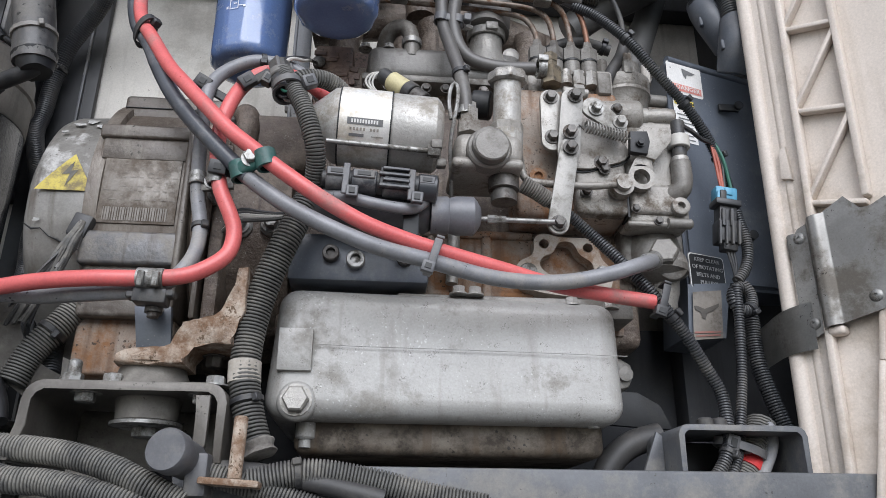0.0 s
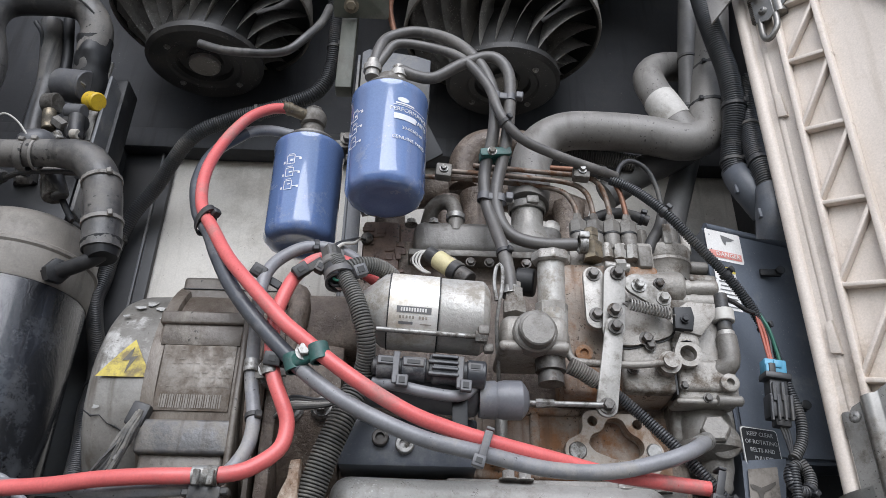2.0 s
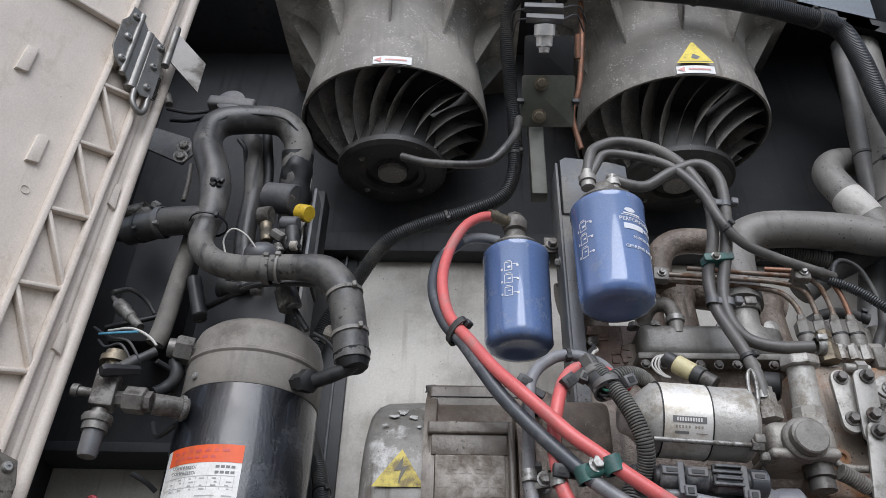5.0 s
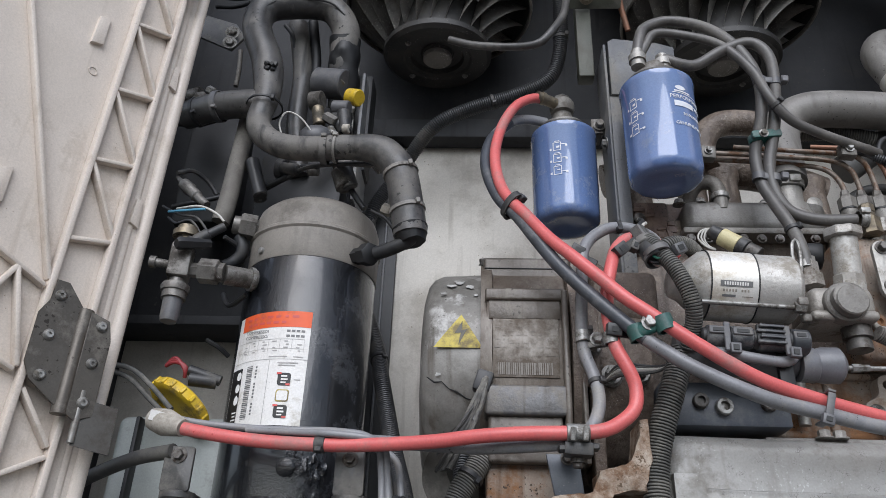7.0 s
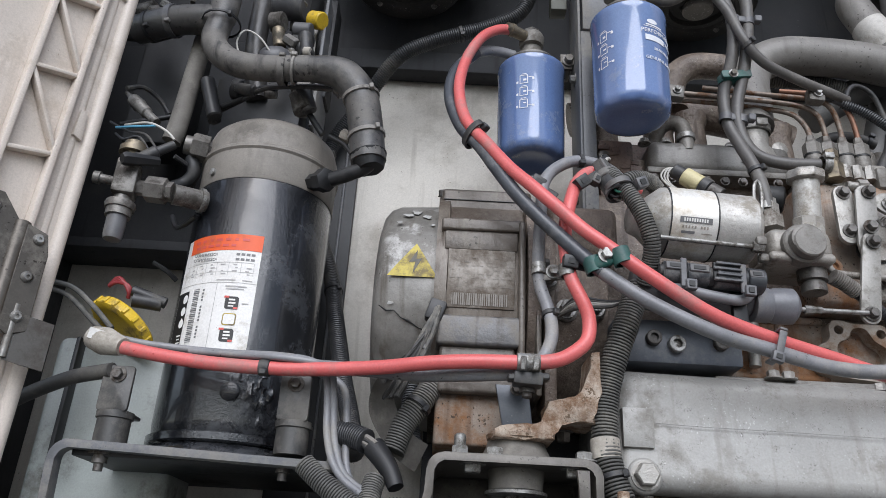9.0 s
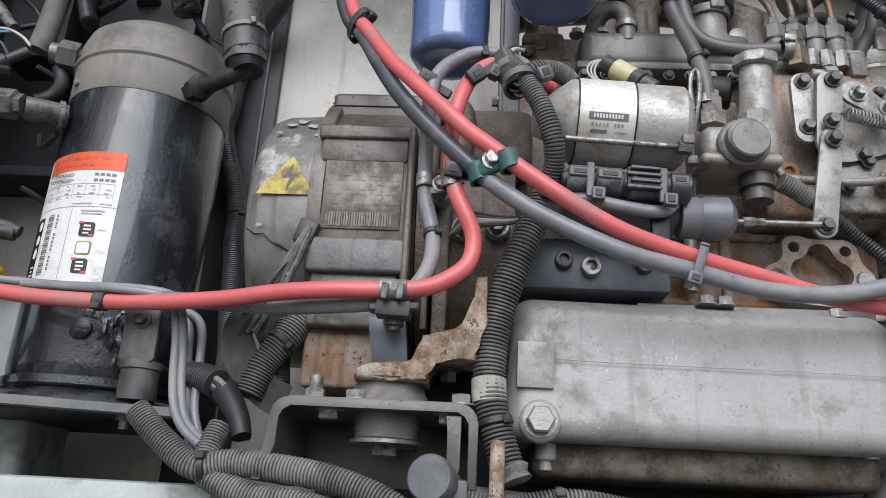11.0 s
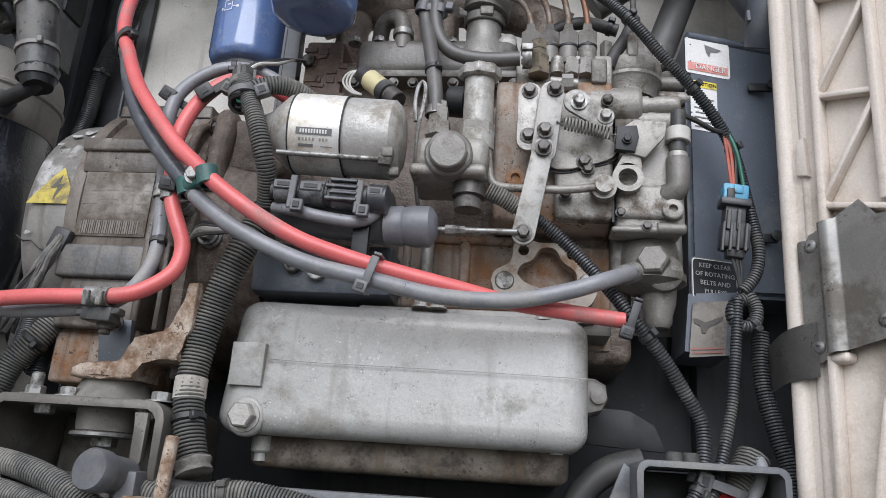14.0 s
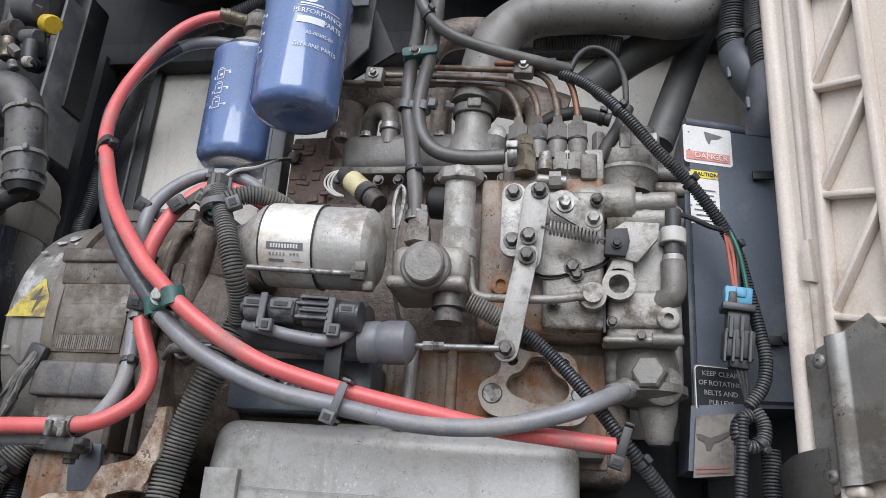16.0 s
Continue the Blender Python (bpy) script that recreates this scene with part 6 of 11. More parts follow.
# ---- spin-on filters ----
M_PRINT = mat("white_can_print", (0.66, 0.68, 0.72), (0.58, 0.60, 0.65), 0.45, 0.0, 60, bump=0.0)


def spin_filter(x, y, z0, z1, r, label, yaw, big):
    f = thing("spin_on_filter", (x, y, z0), label, "filter", "blue spin-on filters")
    h = z1 - z0
    bm = bmesh.new()
    pr = [(0.005, 0.004), (0.003, r * 0.45), (0.0, r * 0.62), (0.001, r * 0.84), (0.004, r * 0.94), (0.009, r * 0.985), (0.014, r), (h - 0.014, r), (h - 0.012, r + 0.0012), (h - 0.004, r + 0.0012), (h - 0.001, r - 0.002), (h, r - 0.006), (h, 0.01)]
    lathe(bm, (x, y, z0), Z, pr, 48)
    for v in bm.verts:
        d = v.co - V((x, y, z0))
        if d.z < 0.03 and d.z > 0.001:
            a = math.atan2(d.y, d.x)
            k = 1 - 0.05 * (1 - d.z / 0.03) * abs(math.sin(a * 6))
            v.co.x, v.co.y = x + d.x * k, y + d.y * k
    can = part("canister", bm, M_BLUE, f)
    n = V((math.sin(yaw), -math.cos(yaw), 0))
    ux = Z.cross(n)
    if big:
        def spot(shift, z_):
            """A point on the can's side, with the tangent there."""
            n_ = V((math.sin(yaw + shift / r), -math.cos(yaw + shift / r), 0))
            return V((x, y, z_)) + n_ * r, Z.cross(n_)

        zc = z1 - 0.060
        for bars, dz in (([(0, 0.0165, 0.052, 0.0010)], 0), ([(-0.009, -0.0015, 0.031, 0.0088)], 0), ([(-0.010, 0.0195, 0.026, 0.0022)], 0)):
            o, ux = spot(0, zc + dz)
            patch(bars, o, ux, Z, M_PRINT, can, "print_bar", 0.0004, r)
        o, ux = spot(0, zc + 0.0095)
        letters("PERFORMANCE", 0.0086, o, ux, Z, M_PRINT, can, "lettering", 0.0004, r)
        o, ux = spot(0.0170, zc - 0.0015)
        letters("PARTS", 0.0088, o, ux, Z, M_PRINT, can, "lettering", 0.0004, r)
        o, ux = spot(-0.013, zc)
        patch([(0.008 * math.cos(t_ * math.pi / 12), 0.0255 + 0.0038 * math.sin(t_ * math.pi / 12)) for t_ in range(24)], o, ux, Z, M_PRINT, can, "oval_mark", 0.0004, r)
        o, ux = spot(0.003, zc - 0.018)
        letters("30-00302-00", 0.0064, o, ux, Z, M_PRINT, can, "lettering", 0.0004, r)
        o, ux = spot(0, zc - 0.034)
        letters("GENUINE PARTS", 0.0070, o, ux, Z, M_PRINT, can, "lettering", 0.0004, r)
    # filter change pictograms down the side: an outlined box with a small tool beside it, three times
    yaw2 = yaw - (1.62 if big else 0.0)
    n2 = V((math.sin(yaw2), -math.cos(yaw2), 0))
    u2 = Z.cross(n2)
    o2 = V((x, y, 0)) + n2 * r + Z * (z1 - 0.072)
    for k in range(3):
        cz = 0.022 - 0.021 * k
        bars = [(0, cz + 0.0068, 0.0120, 0.0011), (0, cz - 0.0068, 0.0120, 0.0011), (-0.0055, cz, 0.0011, 0.0136), (0.0055, cz, 0.0011, 0.0136), (0, cz + 0.0092, 0.0080, 0.0010)]
        bars += [(-0.0095, cz - 0.004, 0.0030, 0.0038), (0.0105, cz + 0.0035 - 0.003 * k, 0.0075, 0.0012), (0.0135, cz + 0.001 - 0.002 * k, 0.0032, 0.0034), (0.0015, cz - 0.001 + 0.001 * k, 0.0045, 0.0035 - 0.001 * k)]
        patch(bars, o2, u2, Z, M_PRINT, can, "pictogram", 0.0004, r)
    bm = bmesh.new()
    lathe(bm, (x, y, z1 - 0.001), Z, [(0, r - 0.006), (0.006, r - 0.006), (0.008, r - 0.012)], 36)
    part("gasket_ring", bm, M_PLASTIC, f)
    return f


F1 = (-0.168, 0.842)
F2 = (-0.049, 0.728)
spin_filter(*F1, 2.165, 2.325, 0.0495, "blue spin-on filter with white pictograms, hung from a bracket", -0.33, False)
spin_filter(*F2, 2.169, 2.326, 0.0500, "blue spin-on filter with white print, under two hoses", 0.66, True)
fh = thing("fuel_filter_mount", (F1[0], F1[1], 2.335), "grimy cast filter mount with a fitting on top", "filter mount")
bm = bmesh.new()
lathe(bm, (*F1, 2.333), Z, [(0, 0.036), (0.006, 0.036), (0.010, 0.018), (0.034, 0.0155)], 24)
part("casting", bm, M_CASTDARK, fh)
bm = bmesh.new()
lathe(bm, (F1[0], F1[1] - 0.004, 2.366), Z, [(0, 0.011), (0.002, 0.0175), (0.008, 0.0195), (0.018, 0.0195), (0.024, 0.0165), (0.025, 0.010)], 24)
part("banjo_ring", bm, M_CASTDARK, fh)
bm = bmesh.new()
lathe(bm, (F1[0], F1[1] - 0.004, 2.390), Z, [(0, 0.0125), (0.008, 0.0125), (0.010, 0.0105)], 6)
part("banjo_bolt", bm, M_GRIME, fh)
bm = bmesh.new()
boxab(bm, (F1[0] - 0.034, F1[1] - 0.012, 2.3305), (F2[0] - 0.058, F1[1] + 0.03, 2.3385), 0.002)
part("arm", bm, M_FRAME, fh)
bm = bmesh.new()
hexhead(bm, (F2[0] - 0.064, F1[1] - 0.014, 2.338), OUT, 0.007, 0.008, 1.4)
boxab(bm, (F2[0] - 0.076, F1[1] - 0.012, 2.325), (F2[0] - 0.058, F1[1] - 0.006, 2.352), 0.001)
part("bolt", bm, M_CASTDARK, fh)
bm = bmesh.new()
rod(bm, (F1[0] - 0.012, F1[1] - 0.016, 2.3785), (F1[0] - 0.042, F1[1] - 0.034, 2.3785), 0.0088, seg=14)
lathe(bm, (F1[0] - 0.030, F1[1] - 0.027, 2.3785), (-0.86, -0.5, 0), [(0, 0.0088), (0.0005, 0.0102), (0.006, 0.0102), (0.0065, 0.0088)], 16, close=False)
part("spigot", bm, M_BRASS, fh)
fb = thing("filter_bracket", (F2[0] - 0.02, 0.81, 2.2), "grey steel bracket carrying the blue filters", "bracket")
bm = bmesh.new()
prism(bm, [(-0.049, 0.10), (-0.049, -0.005), (0.052, -0.008), (0.053, 0.088), (0.030, 0.096), (-0.040, 0.106)], (F2[0], 0.792, 2.372), X, Z, 0.004, 0.0008)
part("plate", bm, M_FRAME, fb)
bm = bmesh.new()
prism(bm, [(-0.046, 2.268), (0.0, 2.320), (0.004, 2.410), (-0.046, 2.410)], (0.0, 0.819, 0.0), X, Z, 0.004, 0.0008)
part("lower_sheet", bm, M_FRAME, fb)
bm = bmesh.new()
prism(bm, [(-0.040, 2.288), (0.027, 2.334), (-0.003, 2.402), (-0.040, 2.402)], (0.0, 0.852, 0.0), X, Z, 0.004, 0.0008)
part("dark_gusset", bm, M_DARK, fb)
bm = bmesh.new()
boxab(bm, (F2[0] - 0.056, 0.792, 2.03), (F2[0] - 0.052, 0.86, 2.47), 0.001)
boxab(bm, (F2[0] - 0.052, 0.792, 2.03), (F2[0] - 0.034, 0.796, 2.366), 0.001)
part("upright", bm, M_FRAME, fb)
for z_ in (2.10, 2.30):
    bm = bmesh.new()
    hexhead(bm, (F2[0] - 0.056, 0.822, z_), -X, 0.006, 0.006)
    part("bolt", bm, M_ZINC, fb)
bm = bmesh.new()
lathe(bm, (*F2, 2.334), Z, [(0, 0.037), (0.006, 0.037), (0.012, 0.026), (0.026, 0.024), (0.028, 0.012)], 28)
boxab(bm, (F2[0] - 0.024, F2[1], 2.338), (F2[0] + 0.024, 0.792, 2.356), 0.004)
part("head_casting", bm, M_CASTDARK, fb)
for p in ((-0.0742, 0.712, 2.379), (-0.0390, 0.715, 2.372)):
    bm = bmesh.new()
    lathe(bm, V(p) - Z * 0.026, Z, [(0, 0.010), (0.010, 0.010), (0.010, 0.0125), (0.020, 0.0125), (0.020, 0.0085), (0.030, 0.0085)], 12)
    part("banjo", bm, M_CAST, fb)

# ---- engine block ----
eng = thing("engine_block", (0.15, 0.88, 1.82), "rusty cast iron diesel engine block with grey castings", "engine")
part("crankcase", boxab(bmesh.new(), (-0.10, 0.80, 1.80), (0.315, 0.99, 2.10), 0.012, 3), M_BROWN, eng)
part("lower_face", boxab(bmesh.new(), (0.06, 0.796, 1.812), (0.292, 0.83, 1.925), 0.003), M_BLOCK, eng)
part("cylinder_head", boxab(bmesh.new(), (-0.05, 0.815, 2.10), (0.34, 0.985, 2.165), 0.006), M_BROWN, eng)
# head cover, a long rounded casting on a flange
a, b = V((-0.0179, 0.79, 2.1263)), V((0.1888, 0.79, 2.1726))
bm = bmesh.new()
boxab(bm, (a.x, 0.785, a.z), (b.x, 0.95, a.z + 0.010), 0.003)
part("cover_flange", bm, M_CASTDARK, eng)
bm = bmesh.new()
boxab(bm, (a.x + 0.006, 0.791, a.z + 0.008), (b.x - 0.004, 0.945, b.z + 0.012), 0.014, 4)
part("head_cover", bm, M_HEADCOVER, eng, "grey cast cylinder head cover")
for p in ((-0.0155, 0.8, 2.1829), (0.0144, 0.8, 2.1845), (0.1037, 0.8, 2.1823)):
    bm = bmesh.new()
    hexhead(bm, V(p) - Z * 0.004, Z, 0.0065, 0.007, 1.35)
    part("bolt", bm, M_ZINC, eng)
bm = bmesh.new()
sweep(bm, spline([(0.0435, 0.800, 2.170), (0.0430, 0.800, 2.200), (0.0375, 0.802, 2.216), (0.0250, 0.808, 2.222), (0.0130, 0.818, 2.217), (0.006, 0.835, 2.198)], 0.004), 0.0105, 16)
part("breather_elbow", bm, M_CASTDARK, eng)
bm = bmesh.new()
lathe(bm, (0.0433, 0.800, 2.188), Z, [(0, 0.0118), (0.001, 0.0130), (0.008, 0.0130), (0.009, 0.0118)], 18, close=False)
part("clamp", bm, M_ZINC, eng)
# flaking brown end of the head, dark gallery and the manifold behind
rng_f = random.Random(5)
c0, c1 = V((-0.077, 0.8, 2.0881)), V((-0.0241, 0.8, 2.1778))
for i in range(9):
    for j in range(4):
        w, h = (c1.x - c0.x) / 4, (c1.z - c0.z) / 9
        if rng_f.random() < 0.45:
            x, z = c0.x + w * (j + rng_f.uniform(-0.2, 0.2)), c0.z + h * (i + rng_f.uniform(-0.2, 0.2))
            bm = bmesh.new()
            box(bm, (x + w * 0.5, 0.8045, z + h * 0.5), (w * rng_f.uniform(0.5, 1.3), 0.0028, h * rng_f.uniform(0.4, 1.0)), Matrix.Rotation(rng_f.uniform(-0.12, 0.12), 3, "Y"), 0.0006, 1)
            part("paint_flake", bm, M_HEADBROWN, eng)
bm = bmesh.new()
p0, p1 = V((-0.0731, 0.87, 2.2068)), V((0.1818, 0.87, 2.2109))
boxab(bm, (p0.x, 0.86, p0.z - 0.06), (p1.x, 0.985, p0.z + 0.012), 0.006)
part("rocker_deck", bm, M_HEADBROWN, eng)
for px_ in ((-0.0486, 0.9, 2.2541), (0.0375, 0.9, 2.2604), (0.0795, 0.88, 2.2604), (0.2188, 0.9, 2.247)):
    p = V(px_)
    bm = bmesh.new()
    lathe(bm, (p.x, p.y, p0.z - 0.02), Z, [(0, 0.03), (0.03, 0.024), (0.075, 0.022), (0.085, 0.026), (0.095, 0.026)], 18)
    part("manifold_runner", bm, M_BROWN, eng)
bm = bmesh.new()
sweep(bm, spline([(-0.0982, 0.915, 2.2909), (-0.0243, 0.91, 2.3037), (0.0801, 0.905, 2.3059), (0.1724, 0.91, 2.297), (0.2475, 0.92, 2.2746)], 0.01), 0.027, 20)
part("exhaust_manifold", bm, M_BROWN, eng, "rust-brown exhaust manifold")
for k in range(9):
    bm = bmesh.new()
    hexhead(bm, V((-0.0089, 0.79, 2.119)).lerp(V((0.1811, 0.79, 2.1194)), k / 8) + OUT * 0.002, OUT, 0.005, 0.004, 1.3)
    part("bolt", bm, M_BOLT, eng)
# brown gasket end of the head
a, b = V((-0.0786, 0.81, 2.0975)), V((-0.0296, 0.81, 2.1872))
part("head_end", boxab(bmesh.new(), (a.x, 0.805, a.z), (b.x, 0.95, b.z), 0.005), M_HEADBROWN, eng)
bm = bmesh.new()
lathe(bm, (-0.0725, 0.804, 2.1565), OUT, [(0, 0.008), (0.006, 0.008), (0.008, 0.005)], 12)
part("plug", bm, M_BOLT, eng)
# lower block face: cast ribs between sunk panels, and a lobed flange plate
for a, b in (((0.060, 0.790, 1.9235), (0.190, 0.806, 1.9330)), ((0.1295, 0.790, 1.850), (0.1415, 0.806, 1.9260)), ((0.066, 0.791, 1.850), (0.076, 0.806, 1.9260)), ((0.060, 0.792, 1.850), (0.190, 0.806, 1.8600))):
    part("rib", boxab(bmesh.new(), a, b, 0.0045, 3), M_BLOCK, eng)
outer_ = [(0.166, 1.878), (0.167, 1.887), (0.173, 1.893), (0.181, 1.896), (0.186, 1.900), (0.188, 1.907), (0.187, 1.916), (0.190, 1.923), (0.198, 1.926), (0.207, 1.925), (0.214, 1.922), (0.242, 1.922), (0.252, 1.922), (0.260, 1.917), (0.263, 1.908), (0.265, 1.897), (0.272, 1.890), (0.277, 1.882), (0.275, 1.865), (0.266, 1.853), (0.251, 1.850), (0.216, 1.852), (0.193, 1.855), (0.176, 1.860), (0.169, 1.868)]
inner_ = [(0.193, 1.888), (0.195, 1.895), (0.200, 1.900), (0.208, 1.901), (0.212, 1.907), (0.214, 1.914), (0.220, 1.917), (0.230, 1.917), (0.235, 1.913), (0.238, 1.904), (0.244, 1.898), (0.252, 1.894), (0.256, 1.886), (0.254, 1.877), (0.244, 1.871), (0.222, 1.870), (0.212, 1.874), (0.202, 1.877), (0.196, 1.882)]
bm = bmesh.new()
loops_ = []
for pts in (outer_, inner_):
    ring_ = spline([V((x_, 0.776, z_)) for x_, z_ in pts + pts[:1]], 0.003)[:-1]
    loops_.append([bm.verts.new(p_) for p_ in ring_])
for hx_, hz_, hr_ in ((0.199, 1.913, 0.0058), (0.250, 1.910, 0.0058)):
    loops_.append([bm.verts.new((hx_ + hr_ * math.cos(t_ * math.pi / 9), 0.776, hz_ + hr_ * math.sin(t_ * math.pi / 9))) for t_ in range(18)])
edges_ = [bm.edges.new((l_[k], l_[(k + 1) % len(l_)])) for l_ in loops_ for k in range(len(l_))]
bmesh.ops.triangle_fill(bm, use_beauty=True, edges=edges_)
grown_ = bmesh.ops.extrude_face_region(bm, geom=bm.faces[:])
for g_ in grown_["geom"]:
    if isinstance(g_, bmesh.types.BMVert):
        g_.co.y += 0.026
part("flange_plate", bm, M_FLANGE, eng, "pale stained lobed flange plate")
for x_, z_, r_ in ((0.180, 1.879, 0.0098), (0.266, 1.880, 0.0085)):
    bm = bmesh.new()
    lathe(bm, (x_, 0.7775, z_), OUT, [(0, r_ + 0.0012), (0.0004, r_ + 0.0012), (0.0020, r_ + 0.0002), (0.0022, r_), (0.0034, r_ - 0.0008), (0.0034, 0.0004)], 26)
    part("core_plug", bm, M_ZINC, eng)
letters("105D", 0.02, (0.1037, 0.798, 1.8838), X, Z, M_BLOCK, eng, "cast_letters", 0.001)
bm = bmesh.new()
rod(bm, (0.0965, 0.78, 1.9257), (0.0937, 0.78, 1.8621), 0.007, seg=12)
part("drain_pipe", bm, M_CAST, eng)
# casting behind the alternator side: dark engine side plate with flange bolts
a, b = V((-0.0825, 0.745, 1.9018)), V((0.0653, 0.745, 1.8491))
part("mount_plate", boxab(bmesh.new(), (a.x, 0.742, b.z), (b.x, 0.80, a.z), 0.004), M_GUARD, eng, "dark slate side mounting plate")
for p, r, m in (((-0.0122, 0.742, 1.8711), 0.010, M_ZINC), ((-0.0383, 0.742, 1.8774), 0.009, M_BOLT), ((0.0398, 0.742, 1.8754), 0.009, M_BOLT)):
    bm = bmesh.new()
    lathe(bm, p, OUT, [(0, r), (0.008, r), (0.009, r - 0.001), (0.009, r * 0.55), (0.004, r * 0.5), (0.004, 0.001)], 18)
    part("socket_bolt", bm, m, eng)
# sump gasket bits between block and sump
for p in ((0.0976, 0.745, 1.8445), (0.1149, 0.745, 1.844), (0.22, 0.75, 1.8375), (0.2617, 0.75, 1.8353)):
    bm = bmesh.new()
    hexhead(bm, V(p) - Z * 0.006, Z, 0.007, 0.008, 1.4)
    part("bolt", bm, M_CAST, eng)
a, b = V((0.0826, 0.75, 1.8421)), V((0.2755, 0.75, 1.8302))
part("sump_rail", boxab(bmesh.new(), (a.x - 0.05, 0.748, b.z - 0.012), (b.x + 0.012, 0.86, b.z + 0.010), 0.003), M_CASTDARK, eng)

# ---- sump ----
sp = thing("oil_sump", (0.09, 0.82, 1.70), "big pale grey cast oil sump with speckled paint", "oil sump")
a, b = V((-0.0778, 0.722, 1.7163)), V((0.2707, 0.722, 1.8311))
zt, zb = 1.8400, V((0.087, 0.722, 1.705)).z
bm = bmesh.new()
x0, x1 = -0.091, 0.265
r = bmesh.ops.create_cube(bm, size=1.0)
for v in bm.verts:
    sx, sy, sz = v.co.x > 0, v.co.y > 0, v.co.z > 0
    v.co = V(((x1 if sx else x0 - (0.004 if not sz else -0.004)), 0.98 if sy else (0.722 if not sz else 0.734), (zt - (0.006 if sx else 0)) if sz else zb))
bmesh.ops.bevel(bm, geom=bm.edges[:], offset=0.020, segments=6, affect="EDGES", profile=0.5)
part("casting", bm, M_SUMP, sp)
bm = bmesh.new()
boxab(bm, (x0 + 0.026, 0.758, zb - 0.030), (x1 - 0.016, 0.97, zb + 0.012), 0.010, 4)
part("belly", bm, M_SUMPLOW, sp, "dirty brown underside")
p = V((-0.0613, 0.718, 1.7205))
bm = bmesh.new()
lathe(bm, p + Y * 0.014, OUT, [(0, 0.0195), (0.006, 0.0195), (0.009, 0.0175), (0.010, 0.015)], 28)
part("drain_boss", bm, M_SUMP, sp)
bm = bmesh.new()
hexhead(bm, p + Y * 0.004, OUT, 0.0128, 0.012, 1.2, 0.002)
part("drain_plug", bm, M_CAST, sp)
# raised square pad, mould seam
a, b = V((-0.0925, 0.7255, 1.7942)), V((-0.0443, 0.7255, 1.7492))
bm = bmesh.new()
boxab(bm, (a.x + 0.010, 0.7205, b.z), (b.x - 0.005, 0.735, b.z + 0.042), 0.0006)
part("pad", bm, M_SUMP, sp)
bm = bmesh.new()
sweep(bm, spline([V((-0.0461, 0.7245, 1.7765)), V((0.0028, 0.7235, 1.7749)), V((0.0808, 0.7235, 1.7744)), V((0.1892, 0.7235, 1.7734)), V((0.268, 0.7235, 1.7722))], 0.01), 0.0004, 6)
part("mould_seam", bm, M_SUMP, sp)
for p in ((0.2365, 0.75, 1.7114), (0.2279, 0.8, 1.6916), (-0.0535, 0.76, 1.6884)):
    bm = bmesh.new()
    lathe(bm, V(p) + Z * 0.016, -Z, [(0, 0.010), (0.014, 0.010), (0.016, 0.008), (0.016, 0.006), (0.024, 0.006)], 14)
    part("lug", bm, M_SUMP, sp)
bm = bmesh.new()
a = V((0.2778, 0.76, 1.7734))
prism(bm, [(-0.020, 0.006), (0.006, 0.005), (0.016, -0.001), (0.018, -0.014), (0.012, -0.026), (-0.004, -0.030), (-0.020, -0.030)], (0.268, 0.80, a.z), X, Z, 0.040, 0.004)
for v in bm.verts:
    v.co += noise.noise_vector(v.co * 90) * 0.0012
lathe(bm, (0.276, 0.760, a.z - 0.012), OUT, [(0, 0.008), (0.004, 0.008), (0.005, 0.004)], 14)
part("side_lug", bm, M_CASTDARK, sp)

# ---- starter ----
stt = thing("starter_motor", (-0.0007, 0.7, 2.01), "silver cylindrical starter motor with a printed label", "starter")
SR = 0.0405
a, b = V((-0.0400, 0.692, 2.0040)), V((0.0735, 0.694, 1.9985))
ax = (b - a).normalized()
L_ = (b - a).length
bm = bmesh.new()
lathe(bm, a, ax, [(-0.034, 0.014), (-0.032, 0.017), (-0.022, 0.021), (-0.006, SR - 0.006), (0.0, SR - 0.001), (0.006, SR), (0.006, SR)], 40)
part("nose_cone", bm, M_ALU, stt)
bm = bmesh.new()
lathe(bm, a, ax, [(0.006, SR + 0.001), (L_ * 0.52, SR + 0.001)], 48)
part("yoke", bm, M_STARTER, stt)
bm = bmesh.new()
lathe(bm, a, ax, [(L_ * 0.52, SR - 0.001), (L_ * 0.52 + 0.002, SR), (L_ * 0.93, SR), (L_ * 0.97, SR - 0.004), (L_, SR - 0.010), (L_ + 0.002, 0.01)], 48)
part("end_shell", bm, M_ALU, stt)
for off in ((0.0, -0.0275, -0.0335),):
    bm = bmesh.new()
    o = V(off)
    rod(bm, a + o + ax * -0.005, a + o + ax * (L_ * 0.9), 0.0028, seg=10)
    lathe(bm, a + o + ax * (L_ * 0.86), ax, [(0, 0.0065), (0.012, 0.0065), (0.013, 0.004)], 6)
    part("through_bolt", bm, M_ZINC, stt)
bm = bmesh.new()
box(bm, a + ax * (L_ * 0.9) + V((0.004, -0.03, -0.028)), (0.012, 0.012, 0.011), None, 0.003)
box(bm, a + ax * (L_ * 0.95) + V((0.004, -0.02, -0.043)), (0.011, 0.010, 0.010), None, 0.003)
part("lug", bm, M_CASTDARK, stt)
n = (OUT - Z * 0.20).normalized()
n = (n - ax * n.dot(ax)).normalized()
uy = n.cross(ax)
o = a + ax * (L_ * 0.32) + n * SR


